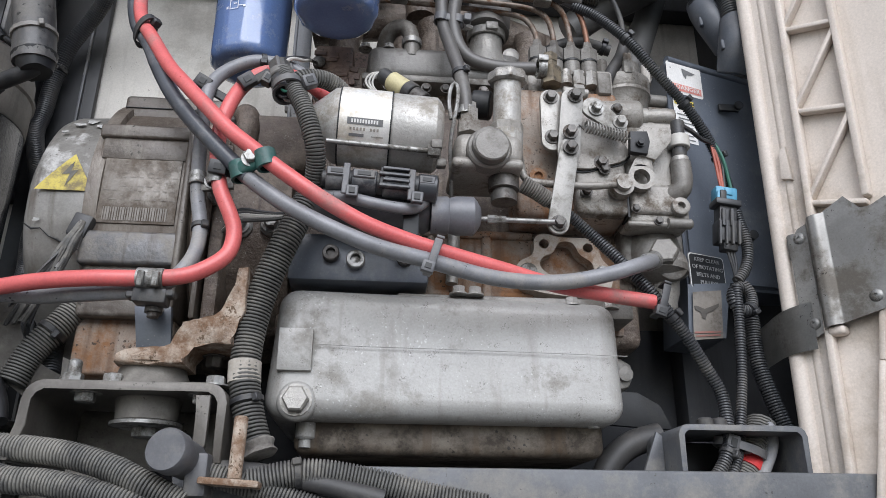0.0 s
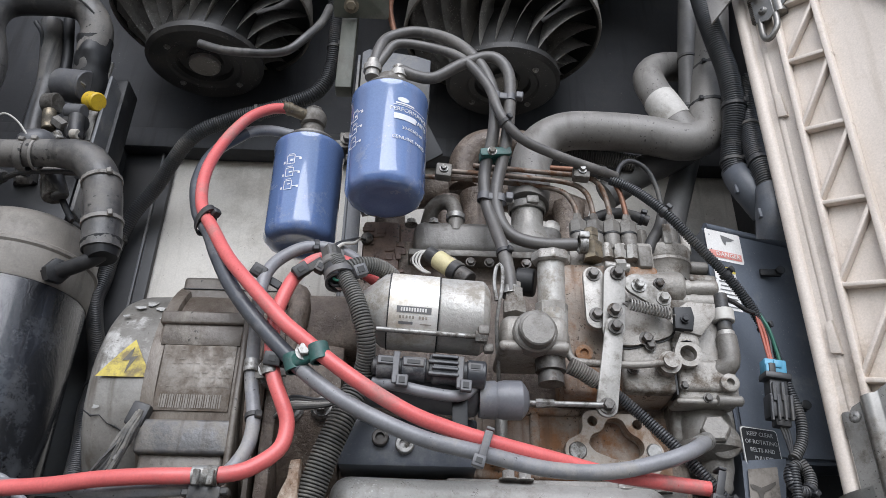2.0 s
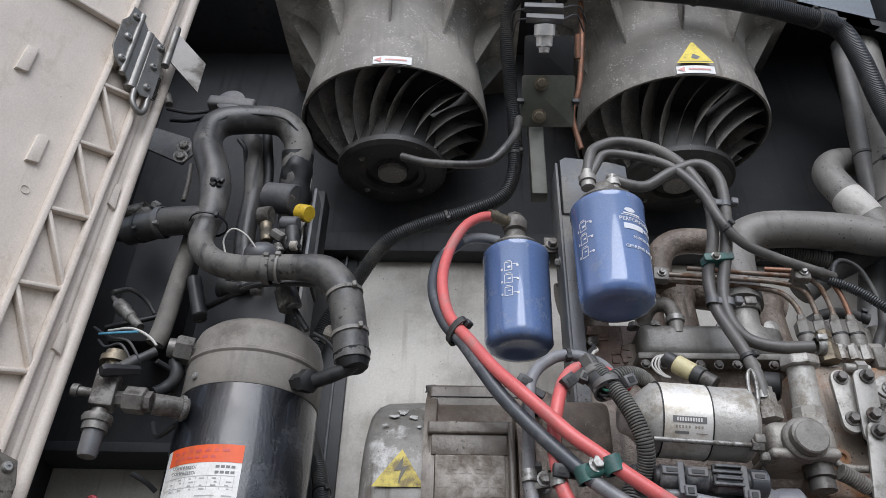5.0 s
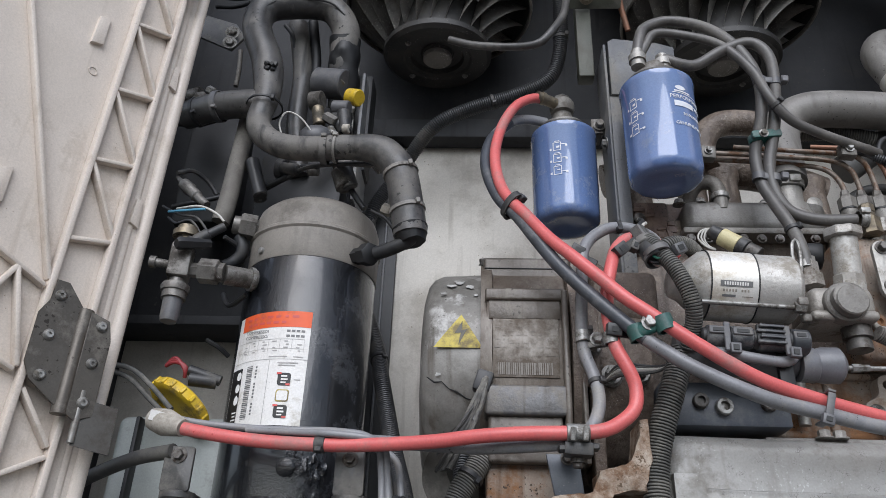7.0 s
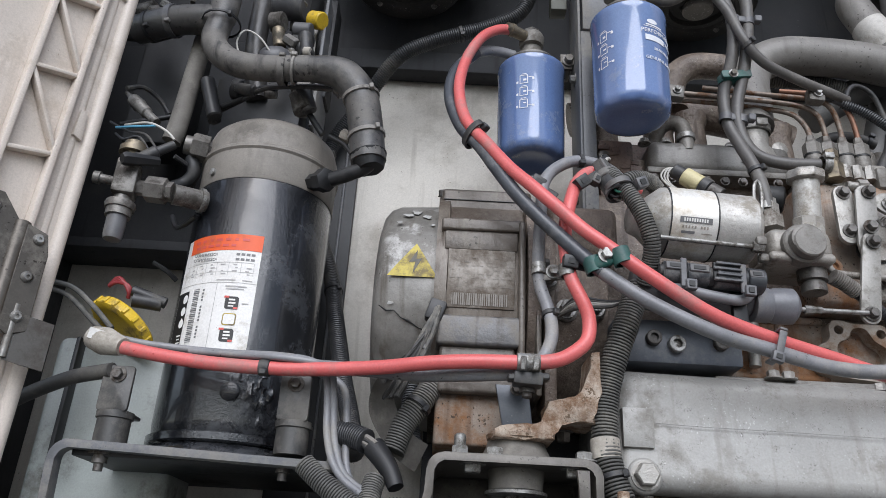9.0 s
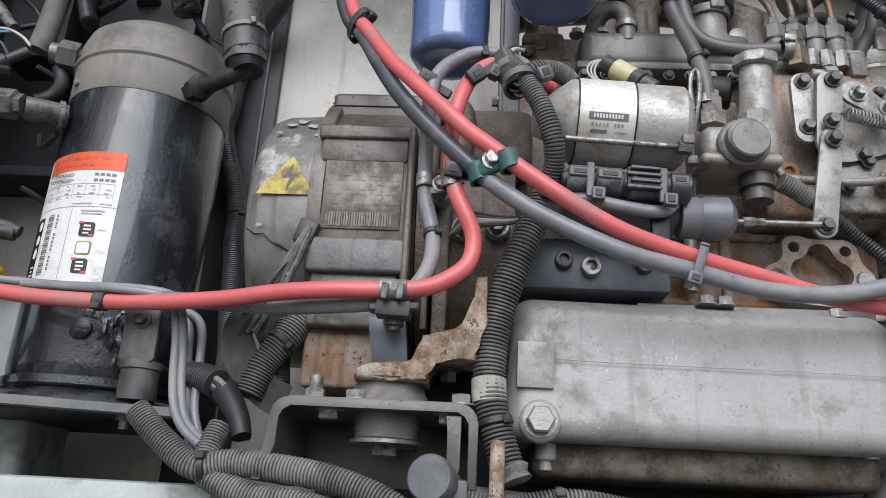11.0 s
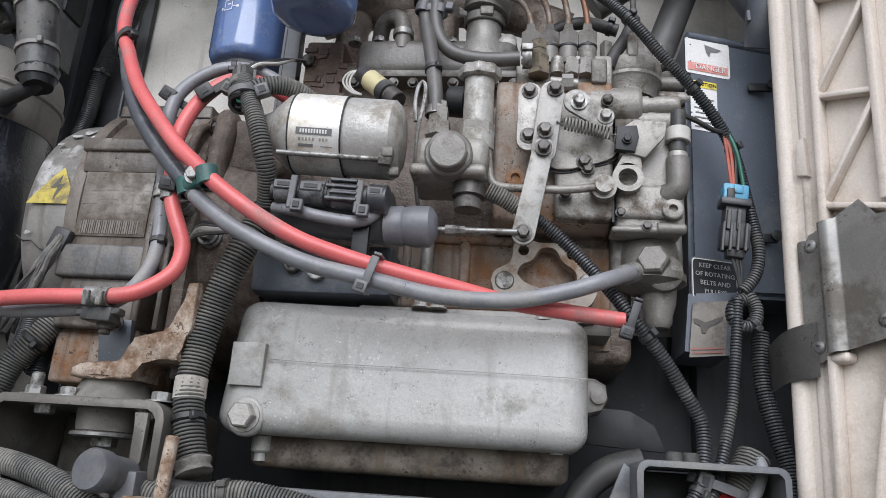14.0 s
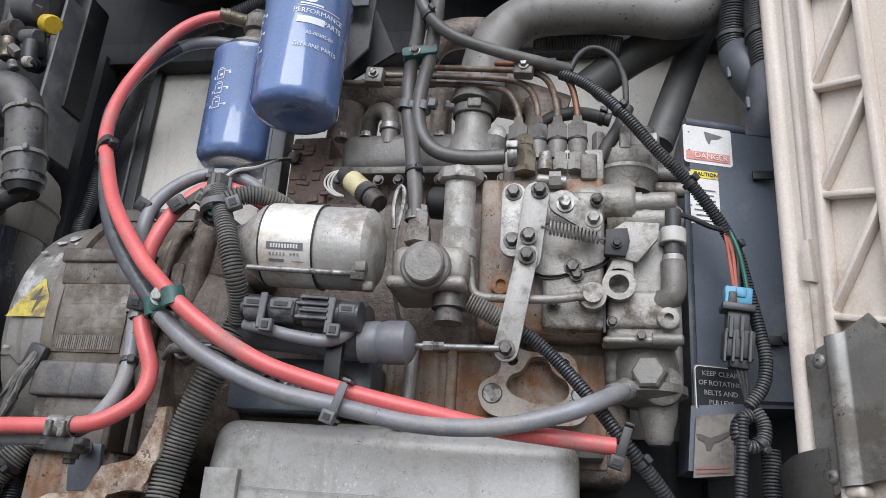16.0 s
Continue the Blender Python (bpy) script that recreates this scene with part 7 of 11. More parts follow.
def round_patch(rects, material, parent, name, lift, R_=SR):
    """Stickers that bend round the starter's own axis."""
    bm = bmesh.new()
    for x, y, w, h in rects:
        r = bmesh.ops.create_grid(bm, x_segments=1, y_segments=max(2, int(h / 0.004)), size=0.5)
        bmesh.ops.transform(bm, matrix=Matrix.Translation((x, y, 0)) @ Matrix.Diagonal((w, h, 1, 1)), verts=r["verts"])
    for v in bm.verts:
        x, y, z = v.co
        t = y / R_
        v.co = o + ax * x + uy * R_ * math.sin(t) + n * (R_ * math.cos(t) - R_) + (n * math.cos(t) + uy * math.sin(t)) * lift
    return part(name, bm, material, parent)


lab = round_patch([(-0.002, -0.010, 0.044, 0.052)], M_STARTER, stt, "label", 0.0014)
round_patch([(-0.003, -0.006, 0.036, 0.0065)], M_GREYINK, lab, "number_strip", 0.0019)
round_patch([(-0.016 + 0.0028 * k, -0.006, 0.0017, 0.0036) for k in range(10)], M_LABEL, lab, "number_bars", 0.0023)
round_patch([(-0.017 + 0.0034 * k, -0.0135, 0.002, 0.0028) for k in range(9) if k != 5], M_TAPE, lab, "number_print", 0.0019)
round_patch([(-0.011, -0.0195, 0.015, 0.0028)], M_GREYINK, lab, "maker_bar", 0.0019)
round_patch([(0.010, -0.0200, 0.012, 0.001)], M_TAPE, lab, "underline", 0.0019)
for x in (0.0062, L_ * 0.52):
    bm = bmesh.new()
    lathe(bm, a + ax * x, ax, [(-0.0007, SR + 0.0004), (-0.0007, SR + 0.0017), (0.0007, SR + 0.0017), (0.0007, SR + 0.0004)], 48, close=False)
    part("joint_line", bm, M_DARK, stt)

# ---- solenoid actuator below it, with its rod ----
M_BOOTGREY = mat("blue_grey_boot", (0.165, 0.167, 0.182), (0.125, 0.127, 0.138), 0.38, 0.0, 14, dirt=(0.21, 0.203, 0.19), dirt_amt=0.28, dirt_scale=14, bump=0.06, speck=(0.06, 0.058, 0.055), speck_scale=160, speck_amt=0.12)
sol = thing("throttle_actuator", (0.0082, 0.7, 1.9288), "black actuator cylinder with connectors and a pull rod", "actuator")
a, b = V((-0.0675, 0.715, 1.9324)), V((0.0647, 0.71, 1.9221))
ax2 = (b - a).normalized()
bm = bmesh.new()
lathe(bm, a, ax2, [(0, 0.022), (0.004, 0.027), ((b - a).length - 0.004, 0.028), ((b - a).length, 0.025), ((b - a).length + 0.001, 0.01)], 32)
part("body", bm, M_GREYPLASTIC, sol)
c0, c1 = V((0.0635, 0.7, 1.9095)), V((0.1152, 0.7, 1.9099))
d = (c1 - c0).normalized()
L2 = (c1 - c0).length
bm = bmesh.new()
lathe(bm, c0, d, [(0, 0.012), (0.0, 0.019), (L2 * 0.32, 0.020), (L2 * 0.36, 0.0185), (L2 * 0.5, 0.0205), (L2 * 0.85, 0.0205), (L2 * 0.93, 0.016), (L2, 0.010), (L2, 0.004)], 30)
part("boot", bm, M_BOOTGREY, sol)
bm = bmesh.new()
rod(bm, (0.1125, 0.7, 1.9075), (0.1979, 0.698, 1.9066), 0.0028, seg=10)
lathe(bm, (0.1226, 0.7, 1.9072), d, [(0, 0.005), (0.01, 0.005)], 6)
lathe(bm, (0.132, 0.7, 1.9075), d, [(0, 0.004), (0.01, 0.004)], 6)
part("pull_rod", bm, M_ZINC, sol)
# connectors on the top: a slatted socket and two housings
ca, cb = V((-0.0455, 0.674, 1.9335)), V((0.0665, 0.676, 1.9275))
d3 = (cb - ca).normalized()
LL = (cb - ca).length
R3 = Matrix((d3, V((0, 1, 0)), d3.cross(V((0, 1, 0))))).transposed()
cc = thing("wire_connector", (ca + cb) / 2, "dusty black multi-pin connector with locking slats", "connector")
for f, w, r, m in ((0.02, 0.010, 0.0085, M_PLASTIC), (0.12, 0.022, 0.0122, M_GREYPLASTIC), (0.25, 0.010, 0.0105, M_PLASTIC), (0.36, 0.026, 0.0128, M_GREYPLASTIC), (0.52, 0.014, 0.011, M_PLASTIC), (0.66, 0.030, 0.0135, M_GREYPLASTIC), (0.82, 0.014, 0.0118, M_PLASTIC), (0.93, 0.020, 0.0142, M_GREYPLASTIC)):
    bm = bmesh.new()
    lathe(bm, ca + d3 * (LL * f - w / 2), d3, [(0, r - 0.002), (0.0015, r), (w - 0.0015, r), (w, r - 0.002)], 20)
    part("housing", bm, M_PLASTIC if m == M_PLASTIC else M_PLUG, cc)
for f, w in ((0.12, 0.020), (0.36, 0.022), (0.92, 0.016)):
    bm = bmesh.new()
    box(bm, ca + d3 * LL * f + V((0, -0.0125, 0.003)), (w, 0.004, 0.009), R3, 0.001, 1)
    part("latch", bm, M_GREYPLASTIC, cc)
    bm = bmesh.new()
    box(bm, ca + d3 * LL * f + V((0, -0.0145, 0.003)), (w * 0.6, 0.0015, 0.004), R3)
    part("latch_window", bm, M_BLACKINK, cc)
part("slat_back", box(bmesh.new(), ca + d3 * (LL * 0.63) + V((0, -0.010, 0.002)), (0.030, 0.004, 0.023), R3, 0.001, 1), M_BLACKINK, cc)
for k in range(4):
    bm = bmesh.new()
    box(bm, ca + d3 * (LL * (0.63 + 0.015 * (k % 2))) + V((0, -0.0135, -0.0075 + 0.0063 * k)), (0.031 - 0.004 * (k % 2), 0.0045, 0.0034), R3, 0.0008, 1)
    part("slat", bm, M_PLUG, cc)
for f in (0.2, 0.78):
    bm = bmesh.new()
    box(bm, ca + d3 * LL * f + V((0, -0.013, -0.004)), (0.007, 0.003, 0.034), R3, 0.001, 1)
    part("strap", bm, M_GREYPLASTIC, cc)
for f in (0.26, 0.83):
    bm = bmesh.new()
    box(bm, ca + d3 * LL * f + V((0, -0.014, -0.018)), (0.012, 0.007, 0.012), R3, 0.001, 1)
    part("tie_lock", bm, M_GREYPLASTIC, cc)
    bm = bmesh.new()
    box(bm, ca + d3 * LL * f + V((0, -0.018, -0.018)), (0.006, 0.0015, 0.006), R3)
    part("lock_window", bm, M_BLACKINK, cc)
part("cable", hose([(-0.0458, 0.682, 1.9193), (-0.0205, 0.674, 1.9134), (0.0087, 0.672, 1.9066), (0.0425, 0.676, 1.9047), (0.0572, 0.684, 1.9175)], 0.006, 0.005, 10), M_GREYHOSE, cc)
bm = bmesh.new()
boxab(bm, V((0.0349, 0.682, 1.9198)), V((0.0509, 0.69, 1.8653)), 0.001)
part("hanger_strap", bm, M_DARK, cc)

# ---- sensor with a yellow band and wire loop above the starter ----
ys = thing("oil_pressure_sender", (0.0292, 0.74, 2.0893), "oil pressure sender with a yellow band and white wires", "sensor")
a, b = V((0.0079, 0.755, 2.1122)), V((0.0574, 0.735, 2.0658))
d = (b - a).normalized()
for nm, t0, t1, r, m in (("plug", 0.0, 0.22, 0.010, M_PLASTIC), ("yellow_band", 0.22, 0.58, 0.012, M_CREAM), ("collar", 0.58, 0.75, 0.013, M_PLASTIC), ("nut", 0.75, 1.0, 0.011, M_BOLT)):
    bm = bmesh.new()
    rod(bm, a.lerp(b, t0), a.lerp(b, t1), r, seg=18, bevel=0.001)
    part(nm, bm, m, ys)
for k in range(3):
    part("wire", hose([(0.0075, 0.755, 2.1159), V((-0.0054, 0.75, 2.1106)) + X * 0.003 * k, V((-0.012, 0.75, 2.0982)) + X * 0.004 * k, V((-0, 0.75, 2.084)) + Z * 0.002 * k, (0.0106, 0.755, 2.0847)], 0.0013, 0.004, 8), M_WIREWHITE, ys)

# dipstick loop
dp = thing("dipstick", (0.0882, 0.7, 2.047), "steel dipstick with a ring handle", "dipstick")
part("ring", hose([(0.0846, 0.7, 2.0242), (0.0823, 0.7, 2.047), (0.0849, 0.7, 2.0668), (0.0893, 0.7, 2.0722), (0.0923, 0.7, 2.0636), (0.0914, 0.7, 2.0438), (0.0881, 0.7, 2.0243), (0.0851, 0.71, 2.0003), (0.0868, 0.72, 1.9604), (0.0896, 0.74, 1.9369)], 0.0022, 0.004, 8), M_ZINC, dp)

# ---- injection pump ----
ip = thing("injection_pump", (0.19, 0.76, 1.98), "grimy injection pump with levers and four delivery valves", "pump")
a, b = V((0.1634, 0.752, 2.101)), V((0.2897, 0.752, 1.9348))
part("body", boxab(bmesh.new(), (a.x, 0.748, b.z), (b.x, 0.84, a.z), 0.006, 3), M_BLOCK, ip)
a, b = V((0.2286, 0.738, 2.0797)), V((0.2881, 0.738, 1.9359))
part("governor_plate", boxab(bmesh.new(), (a.x, 0.735, b.z), (b.x, 0.76, a.z), 0.005, 3), M_PUMP, ip)
# lobed cover plate with a raised rim
p = V((0.2501, 0.733, 2.013))
lob = [(0.036 * math.cos(t) * (1 + 0.16 * math.cos(3 * t + 0.5)), 0.026 * math.sin(t) * (1 + 0.16 * math.cos(3 * t + 0.5))) for t in [2 * math.pi * k / 30 for k in range(30)]]
bm = bmesh.new()
prism(bm, lob, p, X, Z, 0.004, 0.001)
part("cover_plate", bm, M_PUMP, ip)
bm = bmesh.new()
prism(bm, [(1.07 * x, 1.09 * z) for x, z in lob], p + Y * 0.0022, X, Z, 0.002, 0.0)
part("gasket", bm, M_BLACKINK, ip)
for q_ in ((0.2619, 0.733, 1.989), (0.2393, 0.733, 1.9603), (0.2819, 0.733, 2.0674)):
    bm = bmesh.new()
    hexhead(bm, V(q_) + OUT * 0.002, OUT, 0.0055, 0.005, 1.3)
    part("bolt", bm, M_BOLT, ip)
# governor housing to the right
a, b = V((0.2901, 0.74, 1.9895)), V((0.3603, 0.74, 1.9208))
part("gear_housing", boxab(bmesh.new(), (a.x, 0.74, b.z + 0.006), (b.x, 0.86, a.z + 0.05), 0.006, 3), M_PUMP, ip)
part("rear_casting", boxab(bmesh.new(), (a.x, 0.775, b.z - 0.03), (b.x + 0.004, 0.86, b.z + 0.02), 0.006, 3), M_CASTDARK, ip)
bm = bmesh.new()
lathe(bm, V((0.3300, 0.788, 1.8800)), Z, [(-0.008, 0.018), (0.0, 0.032), (0.003, 0.0385), (0.011, 0.0385), (0.013, 0.0330), (0.032, 0.0325), (0.044, 0.0300), (0.054, 0.0245), (0.061, 0.016), (0.064, 0.004)], 40)
part("lower_housing", bm, M_CASTDARK, ip)
bm = bmesh.new()
lathe(bm, (0.3400, 0.790, 1.873), -Z, [(-0.01, 0.020), (0.010, 0.018), (0.024, 0.014), (0.030, 0.014), (0.036, 0.010), (0.037, 0.002)], 24)
part("foot", bm, M_CASTDARK, ip)
bm = bmesh.new()
lathe(bm, (0.3416, 0.765, 1.8905), OUT, [(-0.02, 0.020), (0.002, 0.0195), (0.004, 0.017), (0.004, 0.008)], 24)
part("side_cap", bm, M_CASTDARK, ip)
bm = bmesh.new()
lathe(bm, (0.3294, 0.752, 1.8985), (-0.25, -1, 0.15), [(-0.03, 0.0145), (-0.004, 0.0145), (-0.004, 0.0165), (0.006, 0.0165), (0.0085, 0.0140), (0.009, 0.003)], 6)
part("hose_union", bm, M_CASTDARK, ip)
a, b = V((0.2908, 0.735, 1.9753)), V((0.3578, 0.735, 1.9382))
part("raised_cover", boxab(bmesh.new(), (a.x, 0.7345, b.z), (b.x, 0.76, a.z), 0.006, 4), M_PUMP, ip)
a, b = V((0.2866, 0.73, 1.9309)), V((0.3617, 0.73, 1.9246))
bm = bmesh.new()
boxab(bm, (a.x, 0.7385, b.z), (b.x - 0.004, 0.77, a.z), 0.003, 3)
part("joint_ledge", bm, M_PUMP, ip)
bm = bmesh.new()
lathe(bm, (b.x - 0.010, 0.737, (a.z + b.z) / 2), X, [(-0.02, 0.006), (0.006, 0.006), (0.008, 0.004)], 14)
part("ledge_pin", bm, M_CASTDARK, ip)
for p in ((0.2941, 0.7345, 1.9695), (0.3534, 0.7345, 1.9695), (0.2952, 0.7345, 1.9428), (0.3216, 0.7385, 1.9307)):
    bm = bmesh.new()
    hexhead(bm, V(p), OUT, 0.0042, 0.004, 1.3)
    part("bolt", bm, M_BOLT, ip)
bm = bmesh.new()
boxab(bm, (V((0.2869, 0.738, 2.042)).x, 0.7365, V((0.2866, 0.738, 1.9334)).z), (V((0.2892, 0.738, 2.0421)).x, 0.76, V((0.2867, 0.738, 1.9802)).z))
part("dark_joint", bm, M_BLACKINK, ip)
bm = bmesh.new()
lathe(bm, (0.3461, 0.734, 1.9465), OUT, [(0, 0.0108), (0.005, 0.0104), (0.006, 0.009), (0.006, 0.0045), (-0.002, 0.0042), (-0.002, 0.0005)], 20)
part("bleed_boss", bm, M_PUMP, ip)
# delivery valves in a row
for k in range(4):
    p = V((0.1986, 0.765, 2.1572)).lerp(V((0.2628, 0.765, 2.1578)), k / 3)
    bm = bmesh.new()
    lathe(bm, p - Z * 0.030, Z, [(0, 0.0125), (0.006, 0.0125), (0.007, 0.0105), (0.027, 0.0105)], 18)
    v = part("delivery_valve", bm, M_CASTDARK, ip)
    bm = bmesh.new()
    lathe(bm, p - Z * 0.005, Z, [(0, 0.0108), (0.001, 0.0118), (0.017, 0.0118), (0.020, 0.008), (0.023, 0.0062), (0.030, 0.005)], 6)
    part("union_nut", bm, (M_CASTDARK, M_GRIME, M_CASTDARK, M_CASTDARK)[k], v)
    bm = bmesh.new()
    lathe(bm, p - Z * 0.007, Z, [(0, 0.0112), (0.0025, 0.0112)], 18)
    part("dark_seal", bm, M_BLACKINK, v)
for k in range(3):
    q = V((0.2291, 0.752, 2.1224)).lerp(V((0.2604, 0.752, 2.1219)), k / 2)
    bm = bmesh.new()
    lathe(bm, q - Z * 0.012, Z, [(0, 0.0082), (0.012, 0.0082), (0.012, 0.0068), (0.020, 0.0068), (0.021, 0.004)], 6 if k else 14)
    part("clamp_nut", bm, M_CAST, ip)
a, b = V((0.1834, 0.77, 2.1017)), V((0.2904, 0.77, 2.1441))
part("valve_block", boxab(bmesh.new(), (a.x, 0.758, a.z), (b.x, 0.82, b.z - 0.004), 0.005), M_PUMP, ip)
# banjo bolt, brass body, small rust-brown plug
bm = bmesh.new()
lathe(bm, V((0.2087, 0.742, 2.1026)), Z, [(0, 0.0125), (0.022, 0.0125), (0.022, 0.0105)], 6)
part("banjo_body", bm, M_BRASS, ip)
bm = bmesh.new()
lathe(bm, V((0.2082, 0.742, 2.1223)), Z, [(0, 0.0115), (0.004, 0.0115), (0.004, 0.0088), (0.012, 0.0088), (0.012, 0.0095), (0.022, 0.0095), (0.024, 0.008)], 6)
part("banjo_bolt", bm, M_BRASS, ip)
bm = bmesh.new()
box(bm, (0.2744, 0.752, 2.1117), (0.017, 0.018, 0.030), None, 0.003)
part("return_block", bm, M_CASTDARK, ip)
bm = bmesh.new()
rod(bm, (0.2212, 0.74, 2.0949), (0.2518, 0.74, 2.092), 0.0055, seg=12, bevel=0.001)
lathe(bm, (0.234, 0.74, 2.0941), X, [(0, 0.009), (0.012, 0.009)], 6)
part("adjuster", bm, M_CAST, ip)
# cast drum with a lipped lid and the nozzles to its right
c = V((0.3139, 0.8, 2.1225))
bm = bmesh.new()
lathe(bm, c - Z * 0.022, Z, [(0, 0.030), (0.02, 0.034), (0.022, 0.0365), (0.026, 0.0365), (0.027, 0.034), (0.03, 0.036), (0.044, 0.037), (0.046, 0.033), (0.047, 0.004)], 36)
part("drum", bm, M_PUMP, ip)
for t in (0.35, 1.6, 2.6, 3.8):
    bm = bmesh.new()
    box(bm, c + V((0.033 * math.cos(-t), 0.033 * math.sin(-t), 0.034)), (0.012, 0.012, 0.03), Matrix.Rotation(-t, 3, "Z"), 0.003)
    part("drum_lug", bm, M_PUMP, ip)
bm = bmesh.new()
lathe(bm, (0.3328, 0.83, 2.177), (0.1, -0.3, 1), [(-0.03, 0.024), (0.0, 0.022), (0.004, 0.018), (0.022, 0.016), (0.024, 0.01)], 24)
part("upper_fitting", bm, M_CASTDARK, ip)
for p, d, pr, m in (
    ((0.2873, 0.765, 2.0774), (1, -0.08, 0.0), [(-0.02, 0.0215), (0.030, 0.0205), (0.034, 0.017), (0.036, 0.008)], M_PUMP),
    ((0.3161, 0.76, 2.0763), (1, -0.08, 0.0), [(0, 0.011), (0.012, 0.011), (0.012, 0.0092), (0.018, 0.0092), (0.020, 0.0102), (0.044, 0.0102), (0.046, 0.007), (0.046, 0.001)], M_PUMP),
    ((0.3305, 0.815, 2.1364), (1, 0.02, -0.02), [(0, 0.009), (0.05, 0.009), (0.052, 0.006)], M_CASTDARK),
    ((0.3296, 0.81, 2.1146), (1, 0.02, -0.02), [(0, 0.0085), (0.06, 0.0085), (0.062, 0.005)], M_PUMP),
    ((0.3136, 0.77, 2.0603), (1, -0.05, 0.0), [(-0.02, 0.016), (0.05, 0.015), (0.055, 0.010)], M_PUMP),
    ((0.3165, 0.77, 2.0544), (0.2, -1, 0.0), [(-0.02, 0.02), (0.0, 0.02), (0.003, 0.016)], M_PUMP),
):
    bm = bmesh.new()
    lathe(bm, p, d, pr, 22)
    part("fitting", bm, m, ip)


def plate_link(pts, w, y0, th, m, nm, parent, y1=None):
    """A flat bar that runs from point to point with round ends."""
    bm = bmesh.new()
    a, b = V(pts[0]), V(pts[1])
    a.y, b.y = y0, y0 if y1 is None else y1
    d = (b - a)
    L_ = d.length
    d.normalize()
    s = V((0, 1, 0)).cross(d)
    out = []
    for k in range(9):
        t = math.pi / 2 + math.pi * k / 8
        out.append((w[0] * math.cos(t), w[0] * math.sin(t)))
    for k in range(9):
        t = -math.pi / 2 + math.pi * k / 8
        out.append((L_ + w[1] * math.cos(t), w[1] * math.sin(t)))
    prism(bm, out, a, d, s, th, 0.0006)
    return part(nm, bm, m, parent)


lv = thing("stop_lever", (0.2149, 0.7, 1.9857), "long steel throttle lever with bolts and a spring", "lever")
plate_link(((0.2232, 0.7, 2.0649), (0.2157, 0.7, 1.9968)), (0.0125, 0.0125), 0.712, -0.004, M_STEEL, "upper_link", lv)
plate_link(((0.2156, 0.7, 1.9993), (0.1985, 0.7, 1.9067)), (0.0105, 0.0115), 0.706, -0.004, M_STEEL, "lever_arm", lv)
plate_link(((0.2484, 0.7, 2.0567), (0.2767, 0.7, 2.0335)), (0.0135, 0.009), 0.716, -0.004, M_STEEL, "bell_crank", lv)
plate_link(((0.2001, 0.7, 2.0679), (0.2, 0.7, 2.0134)), (0.012, 0.012), 0.722, -0.006, M_CAST, "stop_plate", lv)
for p, y, m in (((0.2262, 0.704, 2.0672), 0.707, M_BOLT), ((0.2169, 0.7, 2.0168), 0.701, M_BOLT), ((0.2157, 0.7, 1.9968), 0.700, M_BOLT), ((0.2507, 0.7, 2.0542), 0.711, M_ZINC), ((0.2, 0.7, 2.0692), 0.716, M_BOLT), ((0.1999, 0.7, 2.0178), 0.716, M_BOLT), ((0.258, 0.7, 1.9958), 0.73, M_BOLT), ((0.2778, 0.71, 2.0387), 0.712, M_STEEL), ((0.1985, 0.7, 1.9067), 0.701, M_BOLT)):
    p = V(p)
    bm = bmesh.new()
    hexhead(bm, (p.x, y, p.z), OUT, 0.006, 0.007, 1.45)
    part("bolt", bm, m, lv)
# tension spring
sa, sb = V((0.2281, 0.705, 2.029)), V((0.2879, 0.71, 2.0179))
d = (sb - sa)
R = frame_of(d)
coil = []
for k in range(0, 14 * 12 + 1):
    t = k / (14 * 12)
    ang = 2 * math.pi * k / 12
    coil.append(sa + d * (0.12 + 0.8 * t) + R @ V((0.006 * math.cos(ang), 0.006 * math.sin(ang), 0)))
bm = bmesh.new()
sweep(bm, [sa] + coil + [sb], 0.0011, 6)
part("spring", bm, M_STEEL, lv)
bm = bmesh.new()
prism(bm, [(-0.012, -0.014), (0.008, -0.016), (0.012, 0.0), (0.010, 0.013), (-0.010, 0.012)], (0.2995, 0.722, 2.0177), X, Z, 0.008, 0.001)
hexhead(bm, V((0.2993, 0.712, 2.0141)), OUT, 0.004, 0.003, 1.3)
part("spring_anchor", bm, M_DARK, lv)
bm = bmesh.new()
p = V((0.3181, 0.725, 2.0214))
prism(bm, [(-0.022, -0.018), (0.0, -0.024), (0.02, 0.0), (0.022, 0.016), (-0.01, 0.018), (-0.022, 0.01)], p, X, Z, 0.006, 0.001)
part("anchor_plate", bm, M_PUMP, lv)
# lever eye on the pump's end
p = V((0.3012, 0.72, 1.9768))
bm = bmesh.new()
lathe(bm, p + Y * 0.012, OUT, [(0, 0.0095), (0.0, 0.0155), (0.010, 0.0155), (0.010, 0.0095), (0, 0.0095)], 24, close=False)
e_ = tagged(part("lever_eye", bm, M_PUMP), "small cast lever eye on the pump", "eye")
bm = bmesh.new()
prism(bm, [(-0.0145, 0.006), (-0.008, 0.014), (0.008, 0.014), (0.0145, 0.006), (0.012, 0.034), (0.002, 0.038), (-0.002, 0.030)], p + Y * 0.008, X, Z, 0.006, 0.0008)
part("tab", bm, M_PUMP, e_)
bm = bmesh.new()
hexhead(bm, p + V((0.008, 0.004, 0.030)), OUT, 0.003, 0.003, 1.2)
part("pivot", bm, M_BOLT, e_)

